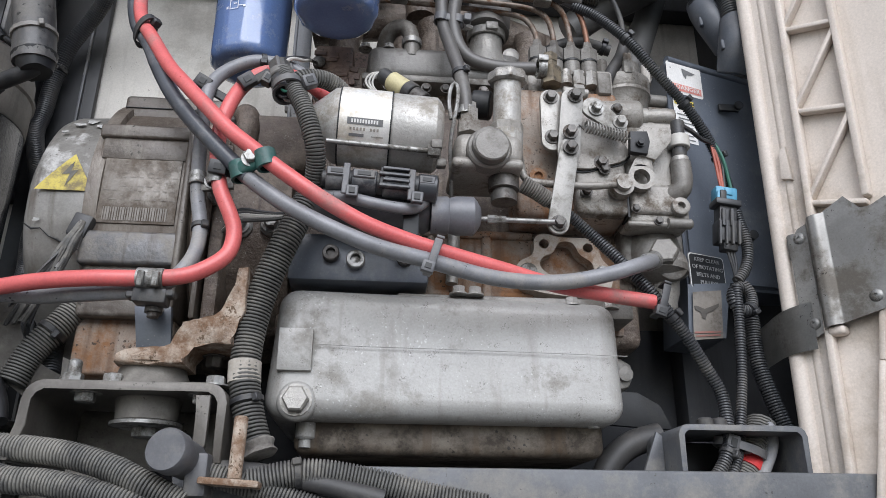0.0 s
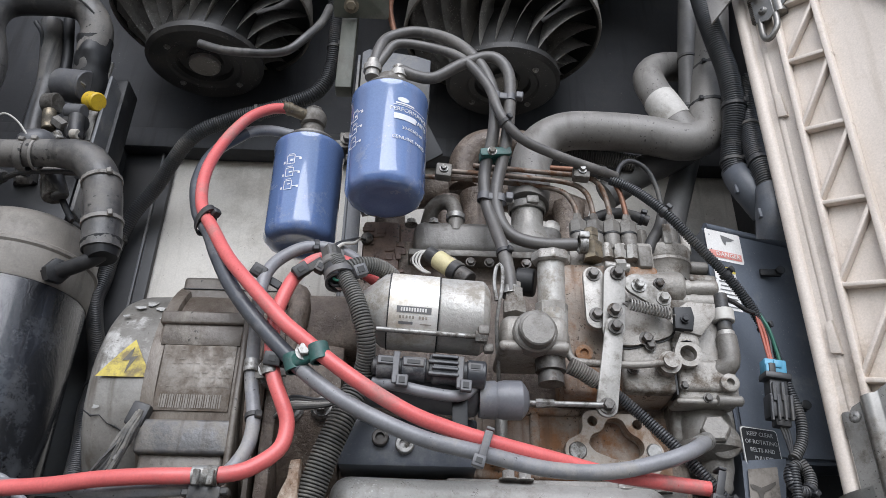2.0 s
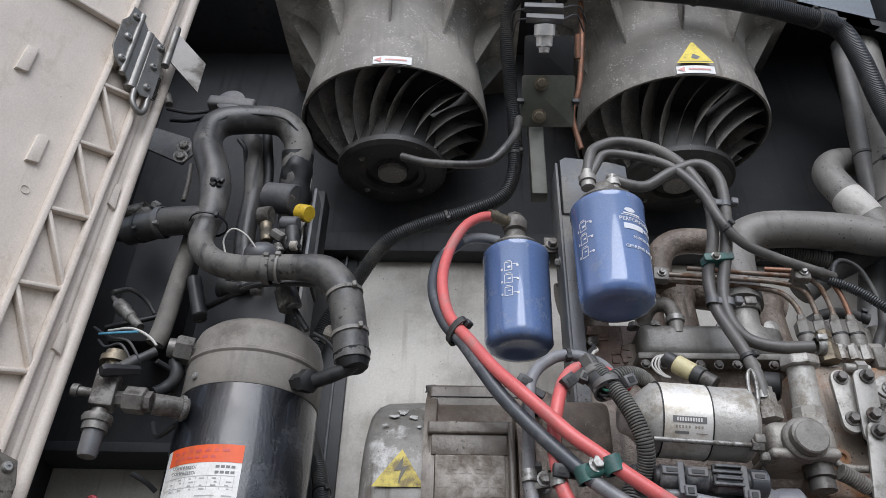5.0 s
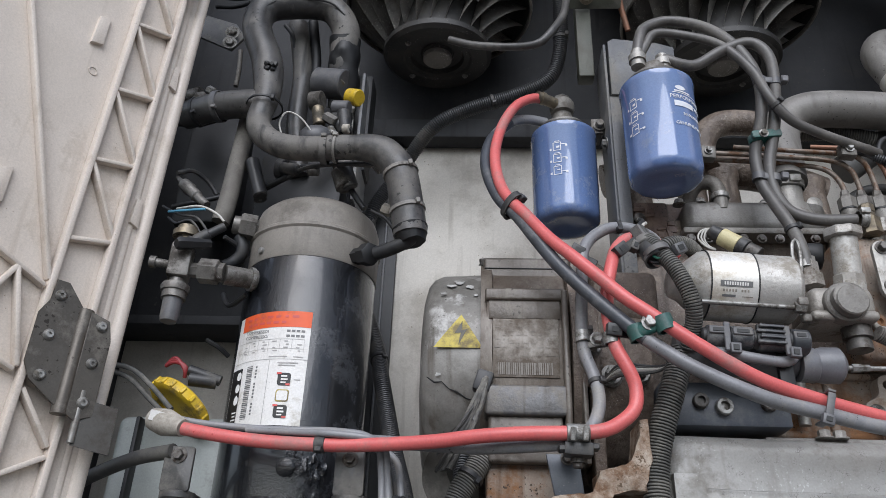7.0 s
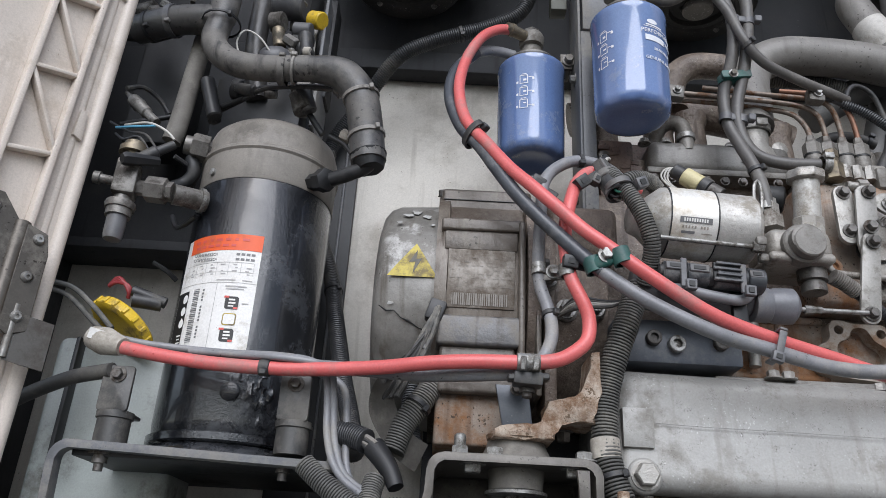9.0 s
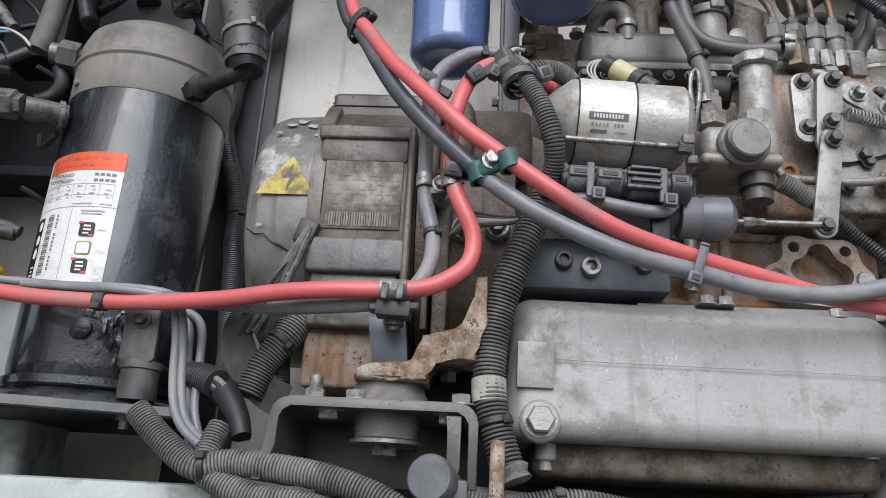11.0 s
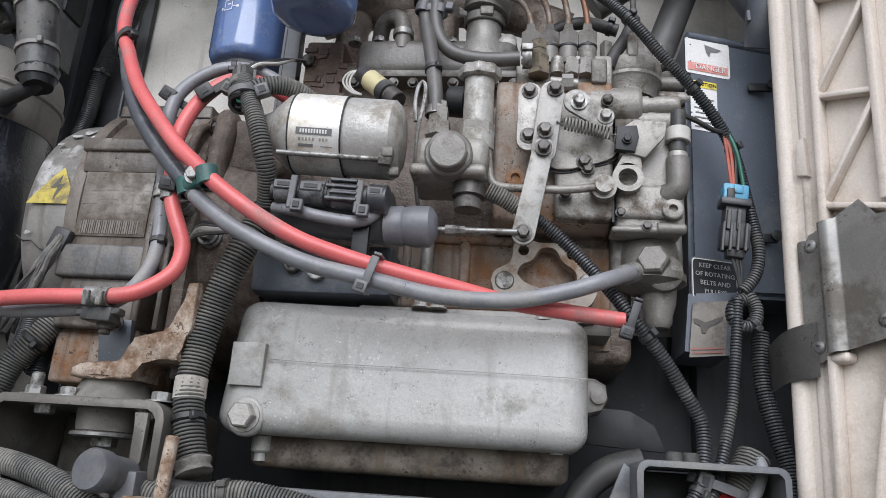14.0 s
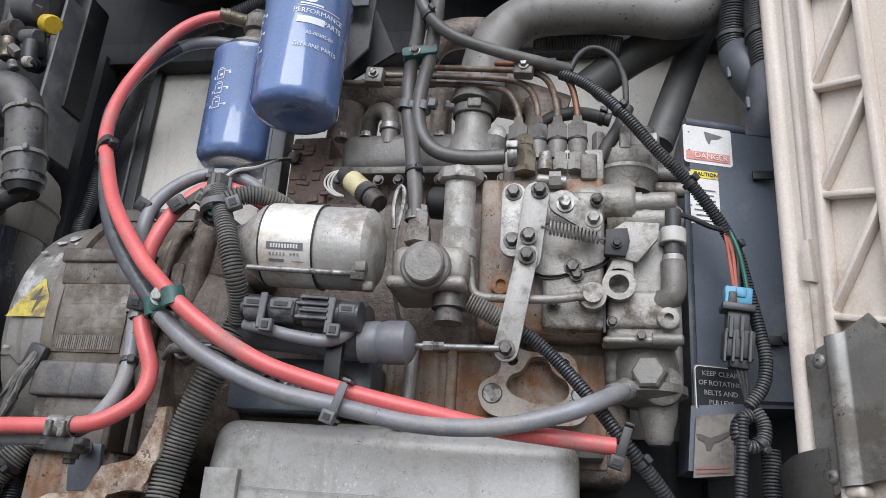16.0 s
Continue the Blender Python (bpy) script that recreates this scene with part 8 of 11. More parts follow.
# feed pump with its hand primer
fp = thing("feed_pump", (0.1184, 0.7, 1.9899), "grey cast feed pump with a hex plug and primer tube", "pump")
a, b = V((0.0873, 0.7, 2.0038)), V((0.162, 0.7, 1.9613))
part("body", boxab(bmesh.new(), (a.x, 0.686, b.z + 0.004), (b.x, 0.76, a.z), 0.012, 4), M_PUMP, fp)
part("base_flange", boxab(bmesh.new(), (a.x - 0.003, 0.682, b.z - 0.002), (b.x - 0.002, 0.76, b.z + 0.010), 0.005, 3), M_PUMP, fp)
part("hex_face", lathe(bmesh.new(), (0.1238, 0.6655, 1.9765), OUT, [(-0.01, 0.0185), (0.0, 0.0185), (0.0015, 0.017), (0.002, 0.0002)], 22), M_CASTDARK, fp)
bm = bmesh.new()
lathe(bm, (0.1228, 0.683, 1.9795), OUT, [(-0.01, 0.024), (0.004, 0.024), (0.006, 0.022), (0.006, 0.019), (0.016, 0.019), (0.018, 0.016)], 26)
part("hex_plug", bm, M_CASTDARK, fp)
a, b = V((0.1473, 0.712, 2.0056)), V((0.1482, 0.7, 2.0794))
bm = bmesh.new()
lathe(bm, a, b - a, [(-0.006, 0.018), (0.012, 0.018), (0.014, 0.0155), ((b - a).length - 0.006, 0.0155), ((b - a).length - 0.004, 0.0195), ((b - a).length + 0.004, 0.0195), ((b - a).length + 0.006, 0.016)], 24)
part("primer_tube", bm, M_ALU, fp, "bare aluminium primer tube")
bm = bmesh.new()
top = a + (b - a).normalized() * ((b - a).length - 0.006)
lathe(bm, top, b - a, [(0, 0.019), (0.002, 0.0215), (0.010, 0.0215), (0.013, 0.019), (0.014, 0.004)], 32)
Rk = frame_of(b - a)
for v in bm.verts:
    d_ = v.co - top
    h_ = d_.dot((b - a).normalized())
    rad = d_ - (b - a).normalized() * h_
    if rad.length > 0.015:
        t = math.atan2(rad.dot(Rk.col[1]), rad.dot(Rk.col[0]))
        v.co += rad.normalized() * 0.0012 * math.cos(8 * t)
part("primer_knob", bm, M_CAST, fp)
bm = bmesh.new()
lathe(bm, a + (b - a).normalized() * 0.008, b - a, [(0, 0.0185), (0.012, 0.0185), (0.014, 0.016)], 8)
part("primer_nut", bm, M_PUMP, fp)
bm = bmesh.new()
lathe(bm, (0.1059, 0.715, 2.0238), Z, [(-0.01, 0.014), (0.006, 0.014), (0.006, 0.011), (0.022, 0.011), (0.022, 0.009), (0.03, 0.009)], 6)
part("inlet_union", bm, M_PUMP, fp)
bm = bmesh.new()
lathe(bm, (0.1424, 0.71, 1.9577), -Z, [(-0.012, 0.0165), (0.012, 0.0165), (0.013, 0.012), (0.016, 0.012), (0.016, 0.014), (0.026, 0.014)], 18)
part("outlet_union", bm, M_BOLT, fp)
bm = bmesh.new()
rod(bm, (0.1127, 0.74, 2.0692), (0.1349, 0.735, 2.0654), 0.017, seg=20, bevel=0.002)
part("rear_plug", bm, M_DARK, fp)
part("feed_line", hose([(0.1584, 0.71, 2.0049), (0.162, 0.71, 1.9767), (0.1662, 0.71, 1.9614), (0.1821, 0.712, 1.9583), (0.2384, 0.715, 1.9585), (0.2728, 0.715, 1.963)], 0.0042, 0.004, 10), M_PUMP, fp)
bm = bmesh.new()
lathe(bm, (0.2766, 0.72, 1.9634), OUT, [(-0.01, 0.013), (0.004, 0.013), (0.004, 0.009), (0.012, 0.009)], 18)
part("banjo", bm, M_PUMP, fp)
bm = bmesh.new()
lathe(bm, (0.1879, 0.745, 1.981), OUT, [(0, 0.010), (0.005, 0.010), (0.006, 0.005), (0.002, 0.004)], 18)
part("cap_screw", bm, M_BLOCK, fp)

# injection lines and their clamps
il = thing("injection_lines", (0.12, 0.77, 2.25), "four bent steel injection lines with clamps", "fuel lines")
for m, pts in (
    (M_LINE, ((-0.0231, 0.8, 2.2592), (0.0866, 0.79, 2.2469), (0.1565, 0.78, 2.2339), (0.1841, 0.77, 2.2194), (0.1967, 0.765, 2.1949), (0.2006, 0.765, 2.1657))),
    (M_LINE, ((0.0202, 0.785, 2.2588), (0.1163, 0.775, 2.2459), (0.1839, 0.765, 2.2327), (0.209, 0.76, 2.2172), (0.2182, 0.763, 2.1967), (0.2213, 0.765, 2.1652))),
    (M_LINE, ((0.0663, 0.78, 2.2648), (0.15, 0.77, 2.2513), (0.2069, 0.755, 2.2356), (0.2292, 0.757, 2.2256), (0.2395, 0.762, 2.199), (0.2423, 0.765, 2.1647))),
    (M_COPPER, ((0.1696, 0.77, 2.2583), (0.2162, 0.755, 2.245), (0.2416, 0.757, 2.2386), (0.2556, 0.76, 2.2193), (0.2619, 0.763, 2.1917), (0.2639, 0.765, 2.1642))),
):
    part("line", hose(pts, 0.0036, 0.004, 10), m, il)
for p in ((0.0256, 0.775, 2.2486), (0.2042, 0.745, 2.2332)):
    bm = bmesh.new()
    box(bm, V(p), (0.022, 0.016, 0.021), Euler((0, 0.1, 0)).to_matrix(), 0.003)
    c = part("line_clamp", bm, M_CASTDARK, il)
    bm = bmesh.new()
    hexhead(bm, V(p) + OUT * 0.009, OUT, 0.004, 0.004)
    part("bolt", bm, M_ZINC, c)

# thermostat neck with its clamp
th = thing("thermostat_neck", (0.14, 0.83, 2.2135), "grey cast coolant neck with a worm clamp", "coolant neck")
a, b = V((0.1405, 0.812, 2.1740)), V((0.1420, 0.806, 2.2500))
bm = bmesh.new()
lathe(bm, a, b - a, [(-0.02, 0.036), (0.004, 0.028), (0.014, 0.0215), (0.045, 0.0215)], 30)
part("neck", bm, M_CAST, th)
bm = bmesh.new()
lathe(bm, a + (b - a).normalized() * 0.035, b - a, [(0, 0.0235), (0.001, 0.0255), (0.011, 0.0255), (0.012, 0.0235)], 30, close=False)
box(bm, a + (b - a).normalized() * 0.041 + V((0.004, -0.026, 0)), (0.016, 0.006, 0.011), None, 0.0015)
lathe(bm, a + (b - a).normalized() * 0.041 + V((-0.022, -0.018, 0)), V((-0.9, -0.5, 0)), [(0, 0.004), (0.006, 0.004), (0.006, 0.006), (0.011, 0.006)], 8)
part("worm_clamp", bm, M_STEEL, th)
for p, r in (((0.1715, 0.8, 2.1807), 0.011), ((0.1039, 0.8, 2.1778), 0.008)):
    bm = bmesh.new()
    lathe(bm, p, OUT, [(-0.02, r), (0.004, r), (0.006, r * 0.6)], 16)
    part("boss", bm, M_CAST, th)

# ---- the electric motor ----
mo = thing("electric_motor", (-0.2664, 0.8, 1.9096), "weathered electric motor with flaking end shell and nameplate", "motor")
MY, MZ, MR = 0.892, 1.94, 0.160
xl, xr = -0.288, -0.186
def drum(x0, x1, prof, seg=64):
    """A round casing about the motor's own axis; the profile gives (along, radius)."""
    bm = bmesh.new()
    lathe(bm, (x0, MY, MZ), X, prof, seg)
    return bm


def on_drum(pts, R_, material, parent, name, lift, label=""):
    """A sticker bent round the motor: points are (x, height)."""
    bm = bmesh.new()
    bm.faces.new([bm.verts.new((x, 0, z)) for x, z in pts])
    bmesh.ops.subdivide_edges(bm, edges=bm.edges[:], cuts=3, use_grid_fill=True)
    bmesh.ops.triangulate(bm, faces=bm.faces[:])
    for v in bm.verts:
        v.co.y = MY - math.sqrt(max(1e-6, R_ ** 2 - (v.co.z - MZ) ** 2)) - lift
    return part(name, bm, material, parent, label)


part("barrel", drum(xl, xr, [(-0.006, MR - 0.004), (-0.006, MR + 0.006), (0.008, MR + 0.006), (0.010, MR), (xr - xl - 0.002, MR), (xr - xl, MR - 0.002)]), M_MOTOR, mo)
# front pad with a recess for the nameplate, a dark band above and a step below
part("front_pad", boxab(bmesh.new(), (xl + 0.001, 0.7295, 1.884), (xr - 0.006, 0.80, 2.004), 0.002), M_MOTOR, mo)
for a, b in (((xl - 0.001, 0.724, 1.996), (xr - 0.004, 0.79, 2.012)), ((xr - 0.010, 0.721, 1.80), (xr - 0.002, 0.80, 2.01))):
    part("casing_step", boxab(bmesh.new(), a, b, 0.003, 3), M_MOTORDARK, mo, "oil-dark casing step")
M_STEPSLATE = mat("oily_slate_casing", (0.105, 0.104, 0.106), (0.07, 0.068, 0.068), 0.32, 0.15, 10, dirt=(0.16, 0.145, 0.125), dirt_amt=0.3, dirt_scale=8, bump=0.3, bump_scale=140, streak=(0.05, 0.042, 0.036))
part("casing_step", boxab(bmesh.new(), (xl - 0.001, 0.722, 1.852), (xr - 0.004, 0.79, 1.888), 0.004, 3), M_STEPSLATE, mo, "oily slate casing step")
# dark strip above the nameplate: the recess's shade put into colour
part("upper_recess", boxab(bmesh.new(), (xl + 0.004, 0.7275, 1.972), (xr - 0.011, 0.79, 1.997), 0.001), M_MOTORDARK, mo)
part("lower_step", boxab(bmesh.new(), (xl + 0.004, 0.73, 1.80), (xr - 0.012, 0.80, 1.855), 0.004, 3), M_MOTORDARK, mo)
part("rusty_foot", boxab(bmesh.new(), (xl + 0.002, 0.745, 1.745), (xr - 0.004, 0.83, 1.806), 0.004, 3), M_BLOCK, mo, "rust-brown lower casing foot")
p, q = V((-0.279, 0.727, 1.972)), V((-0.2, 0.725, 1.898))
bm = bmesh.new()
boxab(bm, (p.x, 0.7275, q.z), (q.x, 0.74, p.z), 0.0006)
npl = part("nameplate", bm, M_NAMEPLATE, mo, "worn nameplate with a faded barcode")
o = V(((p.x + q.x) / 2, 0.7275, (p.z + q.z) / 2))
w, h = q.x - p.x, p.z - q.z
for k in range(26):
    patch([(-0.42 * w + 0.0032 * k * w / 0.1, -0.36 * h, (0.0011 + 0.0008 * (k % 3)) * w / 0.1, 0.2 * h)], o, X, Z, M_PLATEINK, npl, "barcode_bar", 0.0008)
lines = [(-0.44 * w + 0.11 * w * c_, 0.42 * h - 0.07 * h * k, (0.085 - 0.03 * ((c_ * c_ + k) % 3)) * w, 0.007 * h) for k in range(9) for c_ in range(9) if (c_ * c_ + k * 3) % 7 > 2]
patch(lines, o, X, Z, M_PLATEINK, npl, "worn_print", 0.0008)
bm = bmesh.new()
hexhead(bm, (-0.289, 0.808, 2.084), (-0.1, -0.4, 0.9), 0.007, 0.008, 1.2)
part("bolt", bm, M_BOLT, mo)
part("terminal_box", boxab(bmesh.new(), (xl - 0.003, 0.782, 2.030), (xr + 0.012, 0.90, 2.084), 0.005, 3), M_MOTORDARK, mo, "oil-dark terminal box on the motor")
for z_ in (2.046, 2.066):
    part("box_seam", boxab(bmesh.new(), (xl - 0.001, 0.7805, z_), (xr + 0.010, 0.784, z_ + 0.0012), 0.0003, 1), M_BLACKINK, mo)
# lifted flakes and a crack in the end shell
rngk = random.Random(21)
for cx_, cz_, w_ in ((-0.322, 2.045, 0.020), (-0.333, 2.036, 0.014), (-0.308, 2.034, 0.013), (-0.342, 2.020, 0.010), (-0.300, 2.018, 0.008), (-0.345, 1.905, 0.008)):
    bm = bmesh.new()
    ring_ = []
    for k in range(9):
        t_ = 2 * math.pi * k / 9
        r_ = 0.55 * w_ * rngk.uniform(0.45, 1.0)
        x_, z_ = cx_ + r_ * math.cos(t_), cz_ + 0.6 * r_ * math.sin(t_)
        ring_.append(bm.verts.new((x_, MY - math.sqrt(0.1515 ** 2 - (z_ - MZ) ** 2) - 0.0012 - 0.0004 * rngk.random(), z_)))
    bm.faces.new(ring_)
    bmesh.ops.triangulate(bm, faces=bm.faces[:])
    bmesh.ops.solidify(bm, geom=bm.faces[:], thickness=0.0005)
    part("paint_flake", bm, M_FLAKE, mo, smooth=False)
bm = bmesh.new()
crack_ = [(-0.358, 1.902), (-0.349, 1.896), (-0.340, 1.897), (-0.331, 1.889), (-0.322, 1.886), (-0.310, 1.879), (-0.298, 1.876)]
sweep(bm, [V((x_, MY - math.sqrt(0.1512 ** 2 - (z_ - MZ) ** 2) - 0.0004, z_)) for x_, z_ in crack_], lambda i: 0.0006 + 0.0007 * (i % 3 == 1), 6)
part("crack", bm, M_BLACKINK, mo)
# end shell
SX = -0.369
bm = drum(SX, xl, [(0.0, 0.03), (0.0, 0.118), (0.004, 0.133), (0.012, 0.144), (0.024, 0.1495), (xl - SX - 0.003, 0.1515), (xl - SX, 0.149)])
for v in bm.verts:
    v.co += V((0, 1, 0)) * 0.0025 * noise.noise(v.co * 30) + V((0, 0, 1)) * 0.002 * noise.noise(v.co * 26 + V((5, 0, 0)))
part("end_shell", bm, M_SHELL, mo, "grey end shell with flaking paint")
M_STAINMARK = mat("worn_black_print", (0.05, 0.045, 0.035), (0.09, 0.08, 0.05), 0.5, bump=0.0, scale=80)
TX = V((-0.3201, 0.742, 1.9585)).x
zb_, zt_ = V((-0.3198, 0.742, 1.9378)).z, V((-0.3206, 0.746, 1.9836)).z
on_drum([(TX - 0.031, zb_), (TX + 0.029, zb_), (TX + 0.002, zt_)], 0.1521, M_YELLOWOLD, mo, "warning_triangle", 0.001, "yellow high-voltage triangle")
hh = zt_ - zb_
on_drum([(TX + 0.004, zb_ + hh * 0.80), (TX - 0.006, zb_ + hh * 0.40), (TX + 0.002, zb_ + hh * 0.43), (TX - 0.001, zb_ + hh * 0.06), (TX + 0.010, zb_ + hh * 0.54), (TX + 0.003, zb_ + hh * 0.51)], 0.1521, M_STAINMARK, mo, "lightning_mark", 0.0014)
# drooping tape on the shell and the conduit from below
fr = thing("frayed_tape", (-0.3082, 0.722, 1.8401), "frayed grey tape strands hanging from the motor", "tape")
rngs = random.Random(8)
for k in range(22):
    sp_ = rngs.uniform(-1, 1)
    w_ = [V((sp_ * 0.006 * f + rngs.uniform(-0.002, 0.002), rngs.uniform(-0.005, 0.003), rngs.uniform(-0.003, 0.003))) for f in (0.3, 0.7, 1.3, 1.9, 2.3)]
    ln = rngs.choice((3, 4, 5))
    pts = [V(q_) + d_ for q_, d_ in zip(((-0.2878, 0.722, 1.8922), (-0.2956, 0.716, 1.8651), (-0.3081, 0.716, 1.8385), (-0.3237, 0.72, 1.8135), (-0.3378, 0.728, 1.7897)), w_)][:ln]
    part("strand", hose(pts, rngs.uniform(0.0014, 0.0032), 0.006, 6), (M_LOOMGREY, M_INS, M_INS)[k % 3], fr)
plug = part("motor_lead_plug", box(bmesh.new(), (-0.2903, 0.728, 1.8914), (0.02, 0.018, 0.026), Euler((0, 0.3, 0)).to_matrix(), 0.003), M_PLASTIC)
tagged(plug, "black lead plug on the motor's end shell", "plug")
# bell housing between motor and engine
part("bell_housing", drum(xr, -0.09, [(0, 0.150), (0.002, 0.166), (0.014, 0.168), (0.018, 0.155), (0.03, 0.150), (0.06, 0.146), (0.10, 0.14), (0.102, 0.10)]), M_BROWN, mo, "rusty brown bell housing")
for z in (1.83, 1.96, 2.05):
    bm = bmesh.new()
    hexhead(bm, (xr + 0.018, MY - math.sqrt(0.16 ** 2 - (z - MZ) ** 2), z), X, 0.007, 0.008, 1.4)
    part("bolt", bm, M_BOLT, mo)
for p, r in (((-0.1375, 0.735, 1.909), 0.011), ((-0.1032, 0.735, 1.9113), 0.010), ((-0.1605, 0.715, 1.936), 0.008)):
    bm = bmesh.new()
    lathe(bm, V(p) + Y * 0.05, OUT, [(0, r * 1.3), (0.038, r * 1.3), (0.04, r * 1.1)], 20)
    hexhead(bm, V(p) + Y * 0.010, OUT, r * 0.8, 0.009, 1.35, 0.003)
    part("bolt", bm, M_ZINC, mo)
part("housing_top", boxab(bmesh.new(), (V((-0.1542, 0.76, 2.0508)).x, 0.755, V((-0.1405, 0.76, 1.9838)).z), (V((-0.068, 0.76, 2.0517)).x, 0.86, V((-0.1359, 0.76, 2.0542)).z), 0.012, 3), M_BROWN, mo)
part("housing_rib", boxab(bmesh.new(), (-0.165, 0.735, 1.79), (-0.150, 0.80, 2.0), 0.004), M_BROWN, mo)

for pts, r_ in (
    (((-0.156, 0.790, 2.060), (-0.148, 0.772, 2.058), (-0.142, 0.758, 2.036), (-0.145, 0.752, 2.000), (-0.150, 0.752, 1.960)), 0.014),
    (((-0.172, 0.770, 2.050), (-0.171, 0.748, 2.030), (-0.170, 0.735, 1.990), (-0.170, 0.731, 1.940), (-0.170, 0.733, 1.890)), 0.005),
):
    part("cast_rib", hose(pts, r_, 0.006, 12), M_BROWN, mo)
part("flange_edge", boxab(bmesh.new(), (-0.1745, 0.728, 1.80), (-0.1685, 0.80, 1.895), 0.002), M_MOTORDARK, mo)

# rusty support arm over its rubber mount
arm = thing("rusty_support", (-0.1794, 0.72, 1.7664), "rust-flaked cast support arm over the rubber mount", "bracket")
A = [(-0.2250, 1.7460), (-0.2230, 1.7540), (-0.2160, 1.7580), (-0.1900, 1.7610), (-0.1740, 1.7600), (-0.1690, 1.7720), (-0.1680, 1.7860), (-0.1510, 1.7880), (-0.1380, 1.7890), (-0.1310, 1.7940), (-0.1270, 1.8020), (-0.1240, 1.8210), (-0.1220, 1.8400), (-0.1130, 1.8420), (-0.1110, 1.7970), (-0.1200, 1.7760), (-0.1190, 1.7640), (-0.1390, 1.7650), (-0.1560, 1.7630), (-0.1620, 1.7550), (-0.1620, 1.7460), (-0.1930, 1.7440)]
bm = bmesh.new()
prism(bm, A[::-1], (0.0, 0.740, 0.0), X, Z, 0.055, 0.003)
bmesh.ops.subdivide_edges(bm, edges=[e_ for e_ in bm.edges if e_.calc_length() > 0.012], cuts=2, use_grid_fill=True)
for v in bm.verts:
    v.co += noise.noise_vector(v.co * 110) * 0.0014
part("casting", bm, M_RUST, arm)
bm = bmesh.new()
hexhead(bm, (-0.145, 0.735, 1.764), -Z, 0.008, 0.010, 1.4)
part("bolt", bm, M_BOLT, arm)
bm = bmesh.new()
lathe(bm, (-0.195, 0.716, 1.7465), Z, [(0, 0.028), (0.001, 0.0335), (0.005, 0.0345), (0.009, 0.031), (0.011, 0.02)], 36)
part("round_pad", bm, M_RUST, arm)
mt = thing("rubber_mount", (-0.2115, 0.74, 1.7114), "dust-caked rubber engine mount with a zinc washer", "mount")
mx = V((-0.197, 0.72, 1.72))
bm = bmesh.new()
lathe(bm, (mx.x, 0.722, 1.722), Z, [(0, 0.043), (0.004, 0.041), (0.010, 0.036), (0.018, 0.032), (0.025, 0.030)], 36)
part("upper_cushion", bm, M_DUSTRUBBER, mt)
zt_ = 1.7225
bm = bmesh.new()
lathe(bm, (mx.x, 0.722, zt_ - 0.003), -Z, [(0, 0.030), (0.022, 0.028), (0.023, 0.026)], 30)
part("lower_cushion", bm, M_DUSTRUBBER, mt)
bm = bmesh.new()
lathe(bm, (mx.x, 0.722, zt_ - 0.026), -Z, [(0, 0.030), (0.001, 0.0325), (0.004, 0.0325), (0.005, 0.028), (0.005, 0.012)], 30)
lathe(bm, (mx.x, 0.722, zt_ - 0.031), -Z, [(0, 0.012), (0.008, 0.012), (0.009, 0.010)], 6)
part("washer_and_nut", bm, M_ZINC, mt)
# U bracket
ub = thing("mount_bracket", (mx.x, 0.74, zt_), "dusty brown bent steel channel under the rubber mount", "bracket")
xa, xb = -0.286, -0.118
zz = 1.7225
def channel(x0, x1, t, r, drop, splay):
    """The outline of a bent channel, its outer skin and then its inner one."""
    out = []
    for d, rr in ((0.0, r), (t, r - t)):
        arc = [(x0 + splay * -1 + d, -drop), (x0 + d, -drop * 0.55)]
        arc += [(x0 + r - rr * math.cos(radians(a_)), 0.003 - r + rr * math.sin(radians(a_))) for a_ in range(0, 91, 15)]
        arc += [(x1 - r + rr * math.sin(radians(a_)), 0.003 - r + rr * math.cos(radians(a_))) for a_ in range(0, 91, 15)]
        arc += [(x1 - d, -drop)]
        out += arc if d == 0.0 else arc[::-1]
    return out


bm = bmesh.new()
prism(bm, channel(xa - 0.004, xb + 0.002, 0.008, 0.017, 0.066, 0.010), V((0, 0.80, zz)), X, Z, 0.130, 0.0012)
part("channel", bm, M_BRACKET, ub)
bm = bmesh.new()
boxab(bm, (xa + 0.004, 0.79, zz - 0.064), (xb - 0.006, 0.799, zz - 0.006), 0.001)
part("back", bm, M_BRACKET, ub)
bm = bmesh.new()
prism(bm, [(-0.026, -0.008), (-0.013, -0.008), (-0.013, -0.05), (-0.016, -0.058), (-0.024, -0.058), (-0.024, -0.022)], (xb + 0.001, 0.673, zz - 0.0005), X, Z, 0.006, 0.0008)
part("front_gusset", bm, M_BRACKET, ub)
for f, up_ in ((0.17, 1), (0.38, 1), (0.92, 1), (0.25, -1), (0.86, -1)):
    bm = bmesh.new()
    hexhead(bm, (xa + (xb - xa) * f, 0.69, zz + 0.003 if up_ > 0 else zz - 0.004), Z * up_, 0.009, 0.008, 1.5)
    if f == 0.17:
        lathe(bm, (xa + (xb - xa) * f, 0.69, zz + 0.011), Z, [(0, 0.006), (0.012, 0.006), (0.014, 0.004)], 12)
    part("bolt", bm, M_ZINC, ub)

# slate strap that carries the cable clip on the motor
sr = thing("clip_strap", (-0.2135, 0.72, 1.7875), "slate grey strap with a cable clip on the motor", "strap")
bm = bmesh.new()
prism(bm, [(-0.221, 1.806), (-0.213, 1.762), (-0.181, 1.763), (-0.186, 1.806)], (0.0, 0.716, 0.0), X, Z, 0.006, 0.0012)
part("strap", bm, M_GUARD, sr)
bm = bmesh.new()
hexhead(bm, (-0.1985, 0.705, 1.8008), OUT, 0.006, 0.006, 1.3)
part("bolt", bm, M_BOLT, sr)

